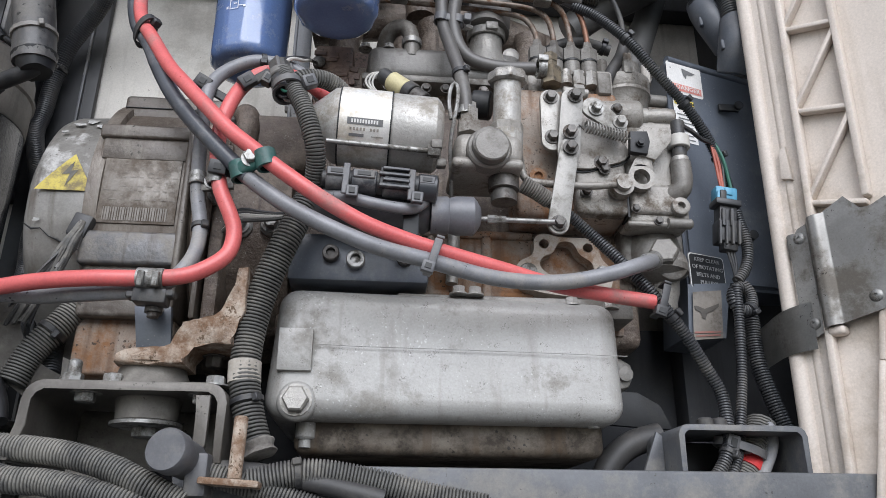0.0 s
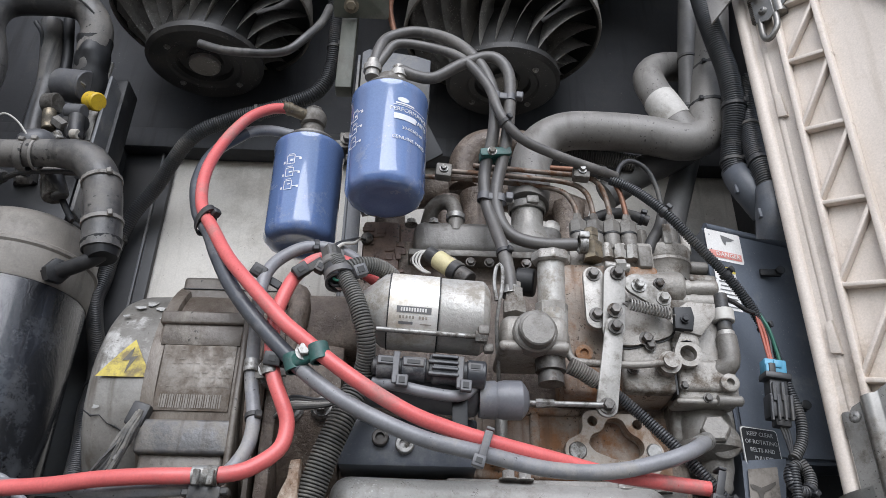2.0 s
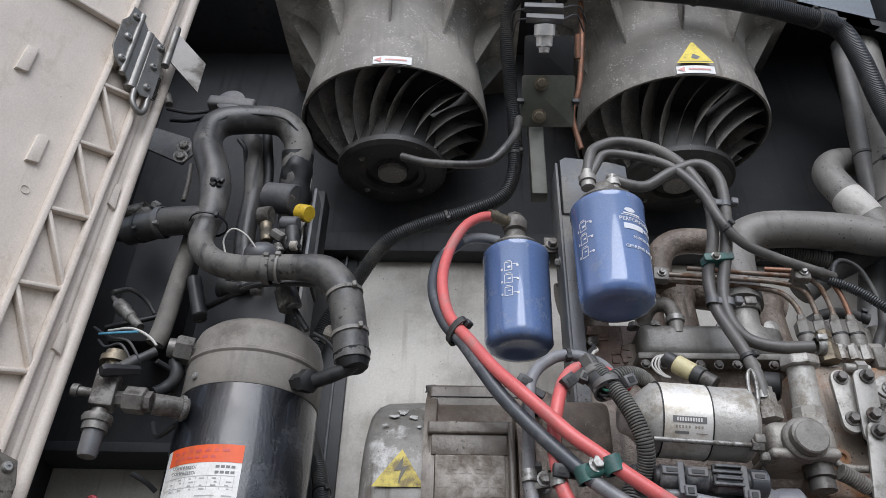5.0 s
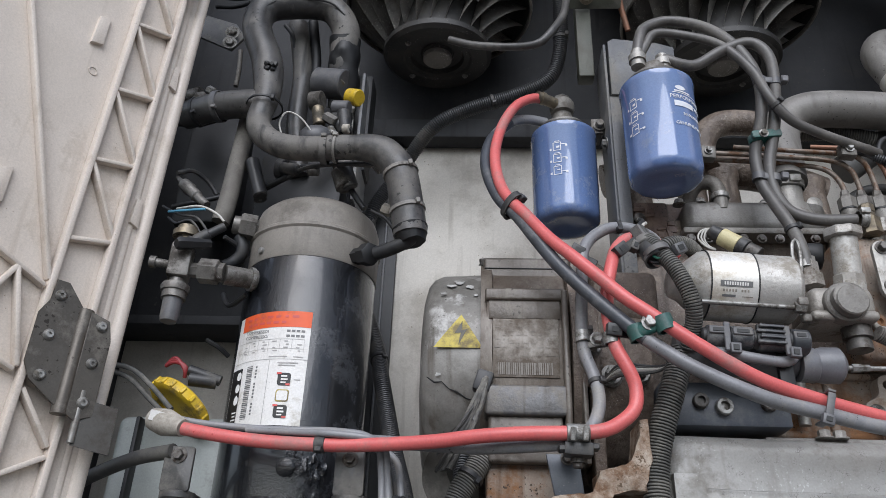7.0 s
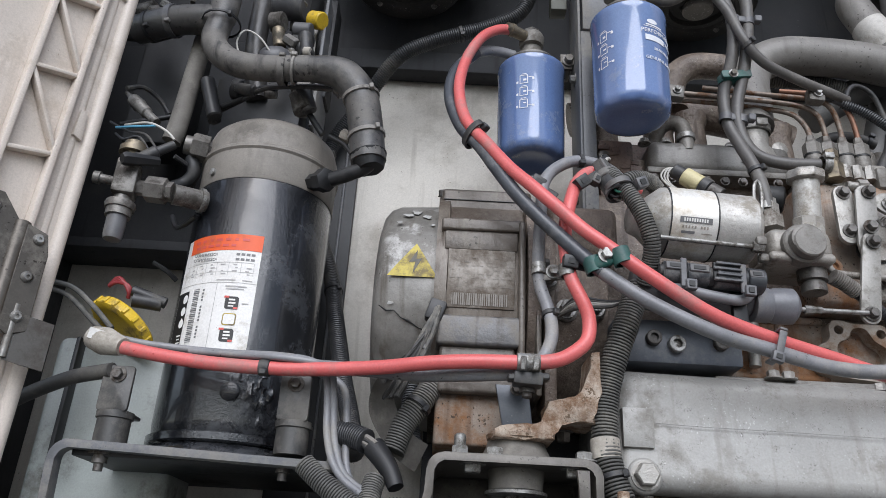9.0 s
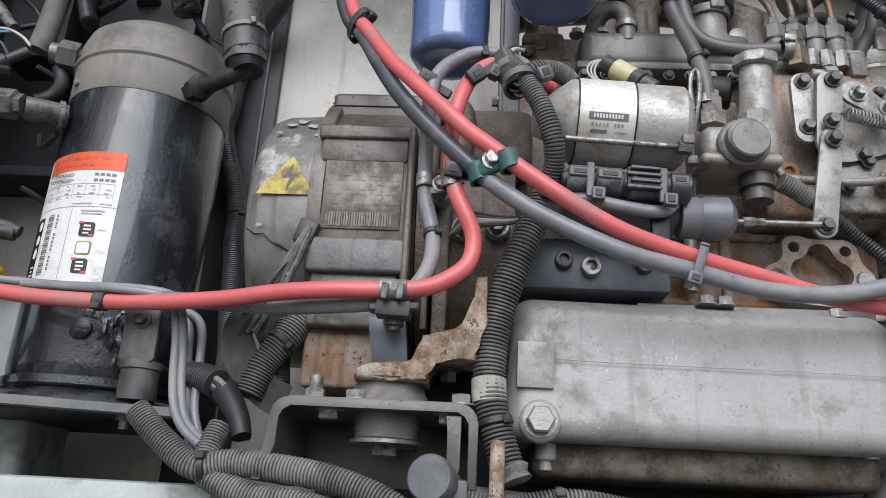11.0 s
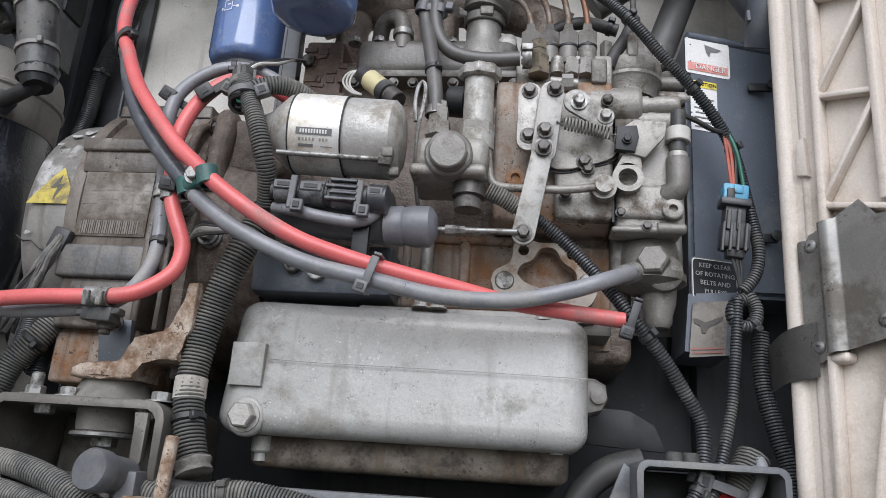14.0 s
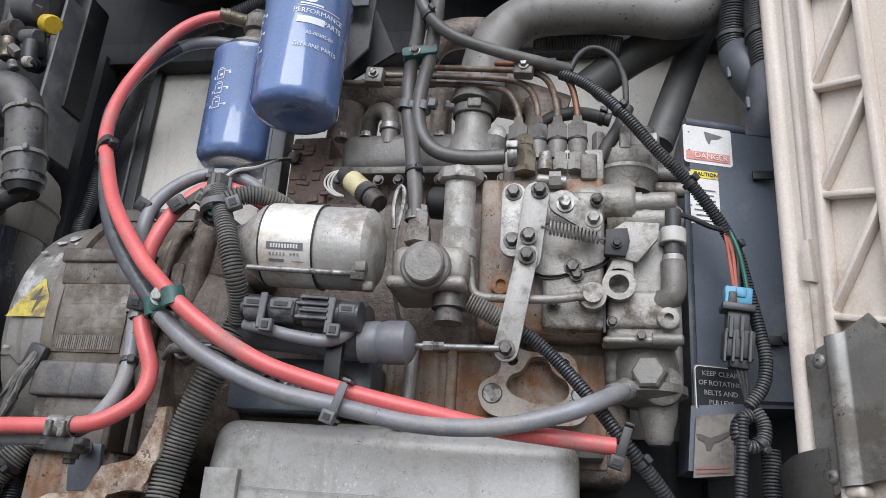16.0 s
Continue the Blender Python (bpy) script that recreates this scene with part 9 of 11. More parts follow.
# ---- cables and hoses ----
GB = "battery cables"
pipe_thing("red_cable", [(-0.2020, 0.814, 2.3790), (-0.2220, 0.803, 2.3690), (-0.2470, 0.785, 2.3374), (-0.2681, 0.765, 2.2814), (-0.2765, 0.74, 2.2141), (-0.2664, 0.717, 2.1488), (-0.239, 0.694, 2.099), (-0.213, 0.675, 2.056), (-0.189, 0.660, 2.025), (-0.159, 0.648, 1.990), (-0.135, 0.642, 1.964), (-0.113, 0.637, 1.945), (-0.091, 0.633, 1.926), (-0.063, 0.633, 1.906), (-0.035, 0.636, 1.889), (-0.003, 0.643, 1.874), (0.032, 0.652, 1.864), (0.0738, 0.661, 1.8545), (0.1353, 0.675, 1.8434), (0.1873, 0.69, 1.8348), (0.2397, 0.7, 1.8302), (0.2944, 0.705, 1.8252)], 0.0076, M_RED, "faded red battery cable sweeping across the engine", "cable", GB, (), seg=18)
gy = pipe_thing("grey_cable", [(-0.1950, 0.835, 2.3480), (-0.2250, 0.822, 2.3440), (-0.2540, 0.80, 2.3200), (-0.2821, 0.775, 2.269), (-0.2886, 0.75, 2.2071), (-0.2725, 0.726, 2.1441), (-0.247, 0.705, 2.101), (-0.229, 0.689, 2.064), (-0.206, 0.675, 2.023), (-0.181, 0.665, 1.989), (-0.157, 0.659, 1.962), (-0.133, 0.654, 1.937), (-0.114, 0.649, 1.918), (-0.081, 0.643, 1.892), (-0.051, 0.641, 1.875), (-0.017, 0.642, 1.860), (0.015, 0.646, 1.850), (0.055, 0.655, 1.844), (0.1261, 0.67, 1.8327), (0.1875, 0.678, 1.8335), (0.2384, 0.68, 1.844), (0.2743, 0.685, 1.8574), (0.3082, 0.726, 1.8797)], 0.0078, M_GREYHOSE, "dusty grey battery cable beside the red one", "cable", GB, (), seg=18)
part("dark_upper_run", hose([(-0.2540, 0.80, 2.3200), (-0.2821, 0.775, 2.269), (-0.2886, 0.75, 2.2071), (-0.2725, 0.726, 2.1441), (-0.247, 0.705, 2.101), (-0.229, 0.689, 2.064), (-0.206, 0.675, 2.023), (-0.181, 0.665, 1.989), (-0.157, 0.659, 1.962), (-0.133, 0.654, 1.937), (-0.114, 0.649, 1.918)], 0.0082, 0.006, 18), M_CABLEDARK, gy, "cleaner blue-black upper run")
# broad black strap round both cables
cst = thing("cable_strap", (-0.2585, 0.712, 2.124), "black plastic strap round the red and grey cables", "strap")
bm = bmesh.new()
d_ = (V((-0.239, 0.694, 2.099)) - V((-0.2664, 0.717, 2.1488))).normalized()
Rs = frame_of(d_)
ring = [(0.0195 * math.cos(k * math.pi / 12), 0.0105 * math.sin(k * math.pi / 12)) for k in range(24)]
across = (V((-0.260, 0.715, 2.118)) - V((-0.252, 0.705, 2.124)))
across = (across - d_ * across.dot(d_)).normalized()
for h_ in (-0.005, 0.005):
    for f_ in (1.0, 0.86):
        for cx_, cy_ in ring:
            bm.verts.new(V((-0.2555, 0.7095, 2.1215)) + d_ * h_ + across * cx_ * f_ + d_.cross(across) * cy_ * f_)
bm.verts.ensure_lookup_table()
for k in range(24):
    q_ = (k + 1) % 24
    for a_, b_ in ((0, 48), (24, 0), (48, 72), (72, 24)):
        bm.faces.new([bm.verts[v_] for v_ in (a_ + k, a_ + q_, b_ + q_, b_ + k)])
part("band", bm, M_PLASTIC, cst)
part("lock", box(bmesh.new(), V((-0.2425, 0.7005, 2.127)), (0.010, 0.009, 0.010), Rs, 0.0015, 1), M_PLASTIC, cst)
pipe_thing("red_cable", [(-0.052, 0.715, 2.052), (-0.072, 0.705, 2.062), (-0.10, 0.695, 2.068), (-0.12, 0.688, 2.061), (-0.133, 0.681, 2.044), (-0.14, 0.672, 2.025), (-0.146, 0.666, 2.002), (-0.15, 0.665, 1.983), (-0.151, 0.667, 1.957), (-0.146, 0.668, 1.921), (-0.139, 0.667, 1.903), (-0.131, 0.667, 1.886), (-0.126, 0.669, 1.870), (-0.129, 0.667, 1.847), (-0.146, 0.662, 1.830), (-0.166, 0.657, 1.8195), (-0.1972, 0.655, 1.8158), (-0.2486, 0.655, 1.8140), (-0.2958, 0.664, 1.8122), (-0.344, 0.68, 1.8094), (-0.4132, 0.698, 1.8084), (-0.4711, 0.705, 1.8087), (-0.5367, 0.71, 1.8122), (-0.5913, 0.715, 1.8192), (-0.6327, 0.72, 1.8268)], 0.0076, M_RED, "faded red battery cable running to the cable boot", "cable", GB, (0.8,), seg=18, tw_=0.012)
pipe_thing("grey_hose", [(-0.060, 0.73, 2.060), (-0.075, 0.722, 2.080), (-0.096, 0.715, 2.089), (-0.120, 0.710, 2.091), (-0.139, 0.704, 2.085), (-0.160, 0.697, 2.067), (-0.171, 0.689, 2.045), (-0.174, 0.685, 2.021), (-0.175, 0.690, 1.999), (-0.176, 0.702, 1.948), (-0.174, 0.704, 1.922), (-0.167, 0.697, 1.895), (-0.163, 0.689, 1.869), (-0.166, 0.682, 1.845), (-0.179, 0.675, 1.822), (-0.200, 0.672, 1.810), (-0.2301, 0.672, 1.8062), (-0.265, 0.677, 1.8048), (-0.3047, 0.69, 1.806), (-0.3596, 0.7, 1.8106), (-0.4169, 0.715, 1.8165)], 0.0072, M_GREYHOSE, "grey hose looped over the motor", "hose", "", (0.13, 0.50), seg=16)
pipe_thing("thin_cable", [(-0.6666, 0.735, 1.8456), (-0.6137, 0.735, 1.8366), (-0.5334, 0.74, 1.8331), (-0.4606, 0.745, 1.8341), (-0.4207, 0.75, 1.8283), (-0.4024, 0.75, 1.8023), (-0.3923, 0.74, 1.7564), (-0.3808, 0.73, 1.7064), (-0.3654, 0.72, 1.6663)], 0.0042, M_GREYHOSE, "thin grey cable over the compressor", "cable", "thin cables", (), seg=12)
pipe_thing("thin_cable", [(-0.42, 0.75, 1.8183), (-0.3888, 0.745, 1.8016), (-0.3792, 0.735, 1.7559), (-0.3751, 0.73, 1.7125), (-0.354, 0.72, 1.6723)], 0.0042, M_GREYHOSE, "thin grey cable dropping beside the compressor", "cable", "thin cables", (), seg=12)
pipe_thing("thin_cable", [(-0.7679, 0.77, 1.9197), (-0.7306, 0.765, 1.9111), (-0.6961, 0.755, 1.8863), (-0.6617, 0.745, 1.8555)], 0.0032, M_LOOMGREY, "thin grey cable behind the door", "cable", "thin cables", (), seg=10)
pipe_thing("thin_cable", [(-0.7688, 0.775, 1.9138), (-0.7343, 0.77, 1.9015), (-0.699, 0.76, 1.8733), (-0.6694, 0.75, 1.8498)], 0.0032, M_LOOMGREY, "thin grey cable behind the door", "cable", "thin cables", (), seg=10)
pipe_thing("rubber_hose", [(-0.8785, 0.84, 1.7321), (-0.7874, 0.8, 1.7744), (-0.7046, 0.76, 1.7981), (-0.6432, 0.73, 1.8034)], 0.0085, M_RUBBER, "black rubber hose from the door to the tray", "hose", "", (), seg=14)
# green two-way clamp with its bolt
gc = thing("cable_clamp", (-0.1016, 0.625, 1.925), "green plastic two-way cable clamp with a bolt", "clamp", "green clamps")
a, b = V((-0.0960, 0.636, 1.9335)), V((-0.1245, 0.651, 1.9245))
d = (b - a).normalized()
R = Matrix((d, V((0, 1, 0)), d.cross(V((0, 1, 0))))).transposed()
bm = bmesh.new()
box(bm, (a + b) / 2 + OUT * 0.004, ((b - a).length + 0.008, 0.010, 0.017), R, 0.004, 3)
part("body", bm, M_GREEN, gc)
for p in ((-0.0975, 0.6345, 1.9315), (-0.1235, 0.652, 1.927)):
    bm = bmesh.new()
    dd = d.cross(V((0, 1, 0)))
    lathe(bm, V(p) - dd * 0.0085, dd, [(0, 0.0077), (0.0, 0.0105), (0.017, 0.0105), (0.017, 0.0077)], 20, close=False)
    part("collar", bm, M_GREEN, gc)
bm = bmesh.new()
hexhead(bm, V((-0.1115, 0.6375, 1.9335)), OUT, 0.0068, 0.006, 1.4)
part("bolt", bm, M_ZINC, gc)
# twin clip further along, and end clip
for at, lab in (((0.0639, 0.652, 1.8456), "grey plastic twin cable clip"), ((0.3004, 0.7, 1.8249), "black plastic clip at the cable end")):
    tc = thing("twin_clip", at, lab, "clip")
    p = V(at)
    bm = bmesh.new()
    Rt = Matrix.Rotation(0.3, 3, "Y")
    box(bm, p + OUT * 0.009, (0.008, 0.0025, 0.032), Rt, 0.001)
    m_ = M_GREYPLASTIC if "grey" in lab else M_PLASTIC
    part("strap", bm, m_, tc)
    bm = bmesh.new()
    box(bm, p + V((-0.006, -0.011, -0.014)), (0.012, 0.008, 0.011), Rt, 0.001)
    lk = part("lock", bm, m_, tc)
    bm = bmesh.new()
    box(bm, p + V((-0.006, -0.0155, -0.014)), (0.006, 0.001, 0.005), Rt)
    part("lock_window", bm, M_BLACKINK, lk)
    bm = bmesh.new()
    box(bm, p + V((-0.006, 0.002, -0.014)), (0.008, 0.020, 0.003), Rt, 0.001)
    part("return_strap", bm, m_, tc)
    bm = bmesh.new()
    box(bm, p + V((0.006, 0.002, 0.018)), (0.008, 0.020, 0.003), Rt, 0.001)
    part("return_strap", bm, m_, tc)
# motor clip on the red cable
tc = thing("p_clip", (-0.1925, 0.655, 1.808), "black and zinc clip holding the red cable to the motor", "clip")
bm = bmesh.new()
lathe(bm, V((-0.1925, 0.655, 1.8159)), X, [(-0.012, 0.0078), (-0.0115, 0.0094), (0.0115, 0.0094), (0.012, 0.0078)], 20, close=False)
part("band", bm, M_ZINC, tc)
for dx_ in (-0.006, 0.007):
    bm = bmesh.new()
    box(bm, (-0.1925 + dx_, 0.6455, 1.8125), (0.006, 0.006, 0.014), Euler((0.2, 0.1, 0)).to_matrix(), 0.001, 1)
    part("band_ear", bm, M_ZINC, tc)
bm = bmesh.new()
box(bm, (-0.1920, 0.664, 1.8005), (0.030, 0.020, 0.014), Euler((0, 0.05, 0)).to_matrix(), 0.002)
part("saddle", bm, M_PLASTIC, tc)
for dx_ in (-0.020, 0.021):
    bm = bmesh.new()
    box(bm, (-0.1920 + dx_ * 0.8, 0.662, 1.8020 + dx_ * 0.05), (0.010, 0.014, 0.007), None, 0.0015, 1)
    part("saddle_wing", bm, M_PLASTIC, tc)
bm = bmesh.new()
lathe(bm, (-0.1915, 0.674, 1.794), -Z, [(0, 0.0080), (0.005, 0.0080), (0.005, 0.0055), (0.009, 0.0055), (0.010, 0.0045)], 12)
part("stud", bm, M_BOLT, tc)
# hose end union
bm = bmesh.new()
rod(bm, (0.2919, 0.712, 1.87), (0.3082, 0.726, 1.8797), 0.0098, seg=18, bevel=0.001)
tagged(part("hose_ferrule", bm, M_ZINC), "zinc ferrule on the grey cable end", "ferrule")

# ribbed conduits in the middle
pipe_thing("ribbed_conduit", [(-0.0955, 0.676, 2.056), (-0.0845, 0.667, 2.036), (-0.0715, 0.659, 2.009), (-0.0615, 0.657, 1.983), (-0.0555, 0.662, 1.962), (-0.0545, 0.674, 1.946), (-0.058, 0.692, 1.925)], 0.0100, M_LOOMGREY, "dusty ribbed conduit beside the starter", "conduit", "ribbed conduits", (), rib=(0.005, 0.17), seg=14)
pipe_thing("ribbed_conduit", [(-0.0860, 0.669, 2.034), (-0.0760, 0.669, 2.044), (-0.061, 0.675, 2.0505), (-0.046, 0.685, 2.0525), (-0.034, 0.698, 2.050), (-0.024, 0.715, 2.044)], 0.0098, M_LOOMGREY, "short dusty ribbed conduit into the connector", "conduit", "ribbed conduits", (), rib=(0.005, 0.17), seg=14)
pipe_thing("ribbed_conduit", [(-0.062, 0.705, 1.926), (-0.074, 0.700, 1.893), (-0.081, 0.698, 1.873), (-0.091, 0.699, 1.846), (-0.101, 0.701, 1.812), (-0.106, 0.700, 1.783), (-0.108, 0.697, 1.755), (-0.1065, 0.694, 1.734), (-0.1030, 0.691, 1.715), (-0.0980, 0.689, 1.697), (-0.0925, 0.687, 1.681), (-0.0870, 0.685, 1.667)], 0.0145, M_LOOMGREY, "thick dusty ribbed conduit running down past the sump", "conduit", "ribbed conduits", (0.82,), rib=(0.0058, 0.21), seg=18)
bm = bmesh.new()
path = spline([(-0.1082, 0.697, 1.7500), (-0.1078, 0.696, 1.7395), (-0.1070, 0.6955, 1.7305)], 0.003)
sweep(bm, path, 0.0153, 20)
tagged(part("cloth_tape_wrap", bm, M_TAPE), "cream cloth tape round the ribbed conduit", "tape")
bm = bmesh.new()
sweep(bm, spline([(-0.0905, 0.6863, 1.6760), (-0.0885, 0.6855, 1.6710), (-0.0860, 0.6846, 1.6645)], 0.002), lambda i: 0.0160 + 0.0014 * math.sin(i * 1.3), 22)
for v in bm.verts:
    v.co += noise.noise_vector(v.co * 100) * 0.0016
tagged(part("conduit_end_collar", bm, M_DUSTSLEEVE), "torn pale collar at the conduit's end", "collar")
# connector knot over the motor
kn = thing("connector_cluster", (-0.098, 0.68, 2.04), "cluster of dusty grey plugs and ties over the motor", "connector")
k0, k1 = V((-0.1035, 0.692, 2.0750)), V((-0.0905, 0.668, 2.0240))
kd = (k1 - k0).normalized()
kR = frame_of(kd)
for nm, t0, t1, r_, m, sg in (("plug_shell", 0.0, 0.40, 0.0120, M_PLASTIC, 8), ("plug_collar", 0.36, 0.56, 0.0145, M_GREYPLASTIC, 20), ("socket_shell", 0.54, 0.92, 0.0125, M_PLASTIC, 16)):
    bm = bmesh.new()
    rod(bm, k0.lerp(k1, t0), k0.lerp(k1, t1), r_, seg=sg, bevel=0.0012)
    part(nm, bm, m, kn)
bm = bmesh.new()
lathe(bm, k0.lerp(k1, 0.90), kd, [(0, 0.0125), (0.006, 0.0130), (0.006, 0.0105), (0.001, 0.0100)], 20, close=False)
part("socket_lip", bm, M_GREYPLASTIC, kn)
for k in range(5):
    a_ = 2 * math.pi * k / 5
    e_ = k1 + kR @ V((0.0062 * math.cos(a_), 0.0062 * math.sin(a_), -0.002))
    part("wire", hose([e_, e_ + kd * 0.006 + X * 0.002, e_ + kd * 0.007 + X * 0.010 + Z * 0.004], 0.0016, 0.003, 8), (M_PLASTIC, M_WIREWHITE, M_WIREGREEN, M_PLASTIC, M_WIREWHITE)[k], kn)
for k in range(4):
    bm = bmesh.new()
    box(bm, k0.lerp(k1, 0.2) + kR @ V((0.0118 * math.cos(k * 1.57 + 0.6), 0.0118 * math.sin(k * 1.57 + 0.6), 0)), (0.004, 0.004, 0.020), kR, 0.0008, 1)
    part("latch", bm, M_GREYPLASTIC, kn)
bm = bmesh.new()
lathe(bm, V((-0.0885, 0.6665, 2.0335)), V((0.30, -0.12, -0.95)), [(-0.004, 0.0140), (-0.0035, 0.0158), (0.0035, 0.0158), (0.004, 0.0140)], 22, close=False)
part("broad_tie", bm, M_GREYPLASTIC, kn)
for p, s_, ry in (((-0.0655, 0.656, 2.0330), (0.014, 0.012, 0.013), -0.45), ((-0.1115, 0.678, 2.0470), (0.010, 0.014, 0.012), 0.4)):
    Rp = Euler((0.1, ry, 0.2)).to_matrix()
    bm = bmesh.new()
    box(bm, p, s_, Rp, 0.0015)
    pg = part("tie_lock", bm, M_GREYPLASTIC, kn)
    bm = bmesh.new()
    box(bm, V(p) + Rp @ V((0, -s_[1] * 0.5 - 0.0003, 0)), (s_[0] * 0.5, 0.0012, s_[2] * 0.5), Rp)
    part("lock_window", bm, M_BLACKINK, pg)
for k in range(3):
    part("wire", hose([k0 + X * 0.003 * (k - 1), V((-0.0985 + 0.003 * k, 0.700, 2.0900)), V((-0.0860 + 0.002 * k, 0.730, 2.1130 - 0.002 * k)), V((-0.0800, 0.770, 2.1380)), (-0.0740, 0.803, 2.1560)], 0.0021, 0.004, 8), (M_PLASTIC, M_PLASTIC, M_WIREWHITE)[k], kn)
# black clips that hold the two hoses over the motor
for at, ry in (((-0.1785, 0.686, 2.0440), 0.5), ((-0.1300, 0.667, 2.0370), -0.7), ((-0.1465, 0.660, 1.9325), 0.1)):
    hc = thing("hose_tie", at, "black plastic hose tie with a square lock", "tie", "hose ties over the motor")
    Rp = Euler((0.15, ry, 0.1)).to_matrix()
    bm = bmesh.new()
    box(bm, V(at), (0.017, 0.012, 0.014), Rp, 0.0015)
    part("lock", bm, M_PLASTIC, hc)
    bm = bmesh.new()
    box(bm, V(at) + Rp @ V((0, -0.0064, 0)), (0.007, 0.001, 0.006), Rp)
    part("lock_window", bm, M_BLACKINK, hc)
    bm = bmesh.new()
    box(bm, V(at) + Rp @ V((0.016, 0.006, -0.001)), (0.024, 0.005, 0.009), Rp, 0.001, 1)
    part("tail", bm, M_PLASTIC, hc)
# small zinc bracket and bands where the hoses cross the flange
hb = thing("hose_bracket", (-0.160, 0.70, 1.935), "grimy steel bracket with a bolt holding the two hoses", "bracket")
bm = bmesh.new()
box(bm, (-0.160, 0.702, 1.934), (0.042, 0.006, 0.014), Euler((0, -0.15, 0)).to_matrix(), 0.001)
part("plate", bm, M_GRIME, hb)
bm = bmesh.new()
hexhead(bm, (-0.1595, 0.699, 1.9365), OUT, 0.0065, 0.007, 1.3)
part("bolt", bm, M_ZINC, hb)
for p, d_, r_ in (((-0.1755, 0.7025, 1.940), (-0.04, 0.05, 1), 0.0086), ((-0.1490, 0.668, 1.926), (0.15, 0.02, -1), 0.0090)):
    bm = bmesh.new()
    lathe(bm, V(p), V(d_), [(-0.007, r_ - 0.001), (-0.0065, r_), (0.0065, r_), (0.007, r_ - 0.001)], 18, close=False)
    part("band", bm, M_ZINC, hb)
# wire bundle by the bell housing
wb = thing("wire_bundle", (-0.131, 0.72, 1.8981), "frayed taped wires by the bell housing", "wires")
for k in range(5):
    part("wire", hose([(-0.1501, 0.73, 1.8946), V((-0.1329, 0.71, 1.8977)) + Z * 0.003 * k, V((-0.1099, 0.705, 1.8986)) + Z * 0.002 * k, V((-0.0916, 0.71, 1.9033)) + Z * 0.001 * k, (-0.0797, 0.72, 1.9121)], 0.0026, 0.005, 8), (M_LOOMGREY, M_CAST, M_WIREWHITE, M_LOOMGREY, M_PLASTIC)[k], wb)

# fuel hoses
GF = "rubber fuel hoses"
pipe_thing("fuel_hose", [(-0.0735, 0.714, 2.377), (-0.0665, 0.716, 2.413), (-0.0545, 0.722, 2.4380), (-0.0177, 0.725, 2.4534), (0.0323, 0.718, 2.4327), (0.0697, 0.712, 2.3874), (0.0885, 0.710, 2.3295), (0.0875, 0.720, 2.2742), (0.079, 0.734, 2.237), (0.0765, 0.739, 2.213), (0.079, 0.739, 2.177), (0.087, 0.730, 2.140), (0.096, 0.716, 2.096), (0.1012, 0.712, 2.062), (0.1025, 0.712, 2.040)], 0.0080, M_FUELHOSE, "dusty dark rubber fuel hose from the filter to the feed pump", "hose", GF, (0.9,), seg=16)
pipe_thing("fuel_hose", [(-0.0420, 0.716, 2.374), (-0.0300, 0.712, 2.366), (-0.018, 0.712, 2.3600), (0.0089, 0.715, 2.3600), (0.0459, 0.712, 2.3835), (0.086, 0.708, 2.3955), (0.1079, 0.705, 2.3656), (0.1085, 0.712, 2.3065), (0.1035, 0.724, 2.258), (0.099, 0.731, 2.235), (0.093, 0.735, 2.209), (0.0905, 0.736, 2.179), (0.096, 0.736, 2.150), (0.1085, 0.737, 2.132), (0.128, 0.736, 2.1225), (0.155, 0.735, 2.1185), (0.1878, 0.735, 2.12)], 0.0080, M_FUELHOSE, "dusty dark rubber fuel hose bending to the injection pump", "hose", GF, (), seg=16)
pipe_thing("fuel_hose", [(-0.0700, 0.716, 2.376), (-0.0590, 0.716, 2.398), (-0.0440, 0.718, 2.4220), (-0.0047, 0.72, 2.4213), (0.0437, 0.712, 2.3957), (0.0788, 0.705, 2.3441), (0.0958, 0.7, 2.2874), (0.1233, 0.71, 2.2585), (0.173, 0.725, 2.2445), (0.221, 0.74, 2.2375), (0.2525, 0.755, 2.2371)], 0.0066, M_FUELHOSE, "dusty dark return hose from the filter", "hose", GF, (0.62,), seg=14)
bm = bmesh.new()
c = V((0.1028, 0.716, 2.0426))
lathe(bm, c - Z * 0.004, Z, [(0, 0.0105), (0.0, 0.012), (0.009, 0.012), (0.009, 0.0105)], 18, close=False)
tagged(part("hose_clamp", bm, M_ZINC), "zinc worm clamp on the feed hose", "clamp")
bm = bmesh.new()
c = V((0.1909, 0.735, 2.1207))
lathe(bm, c, X, [(0, 0.0105), (0.0, 0.012), (0.010, 0.012), (0.010, 0.0105)], 18, close=False)
box(bm, c + V((0.005, -0.012, 0.006)), (0.012, 0.006, 0.008), None, 0.001)
tagged(part("hose_clamp", bm, M_ZINC), "zinc worm clamp on a fuel hose", "clamp")
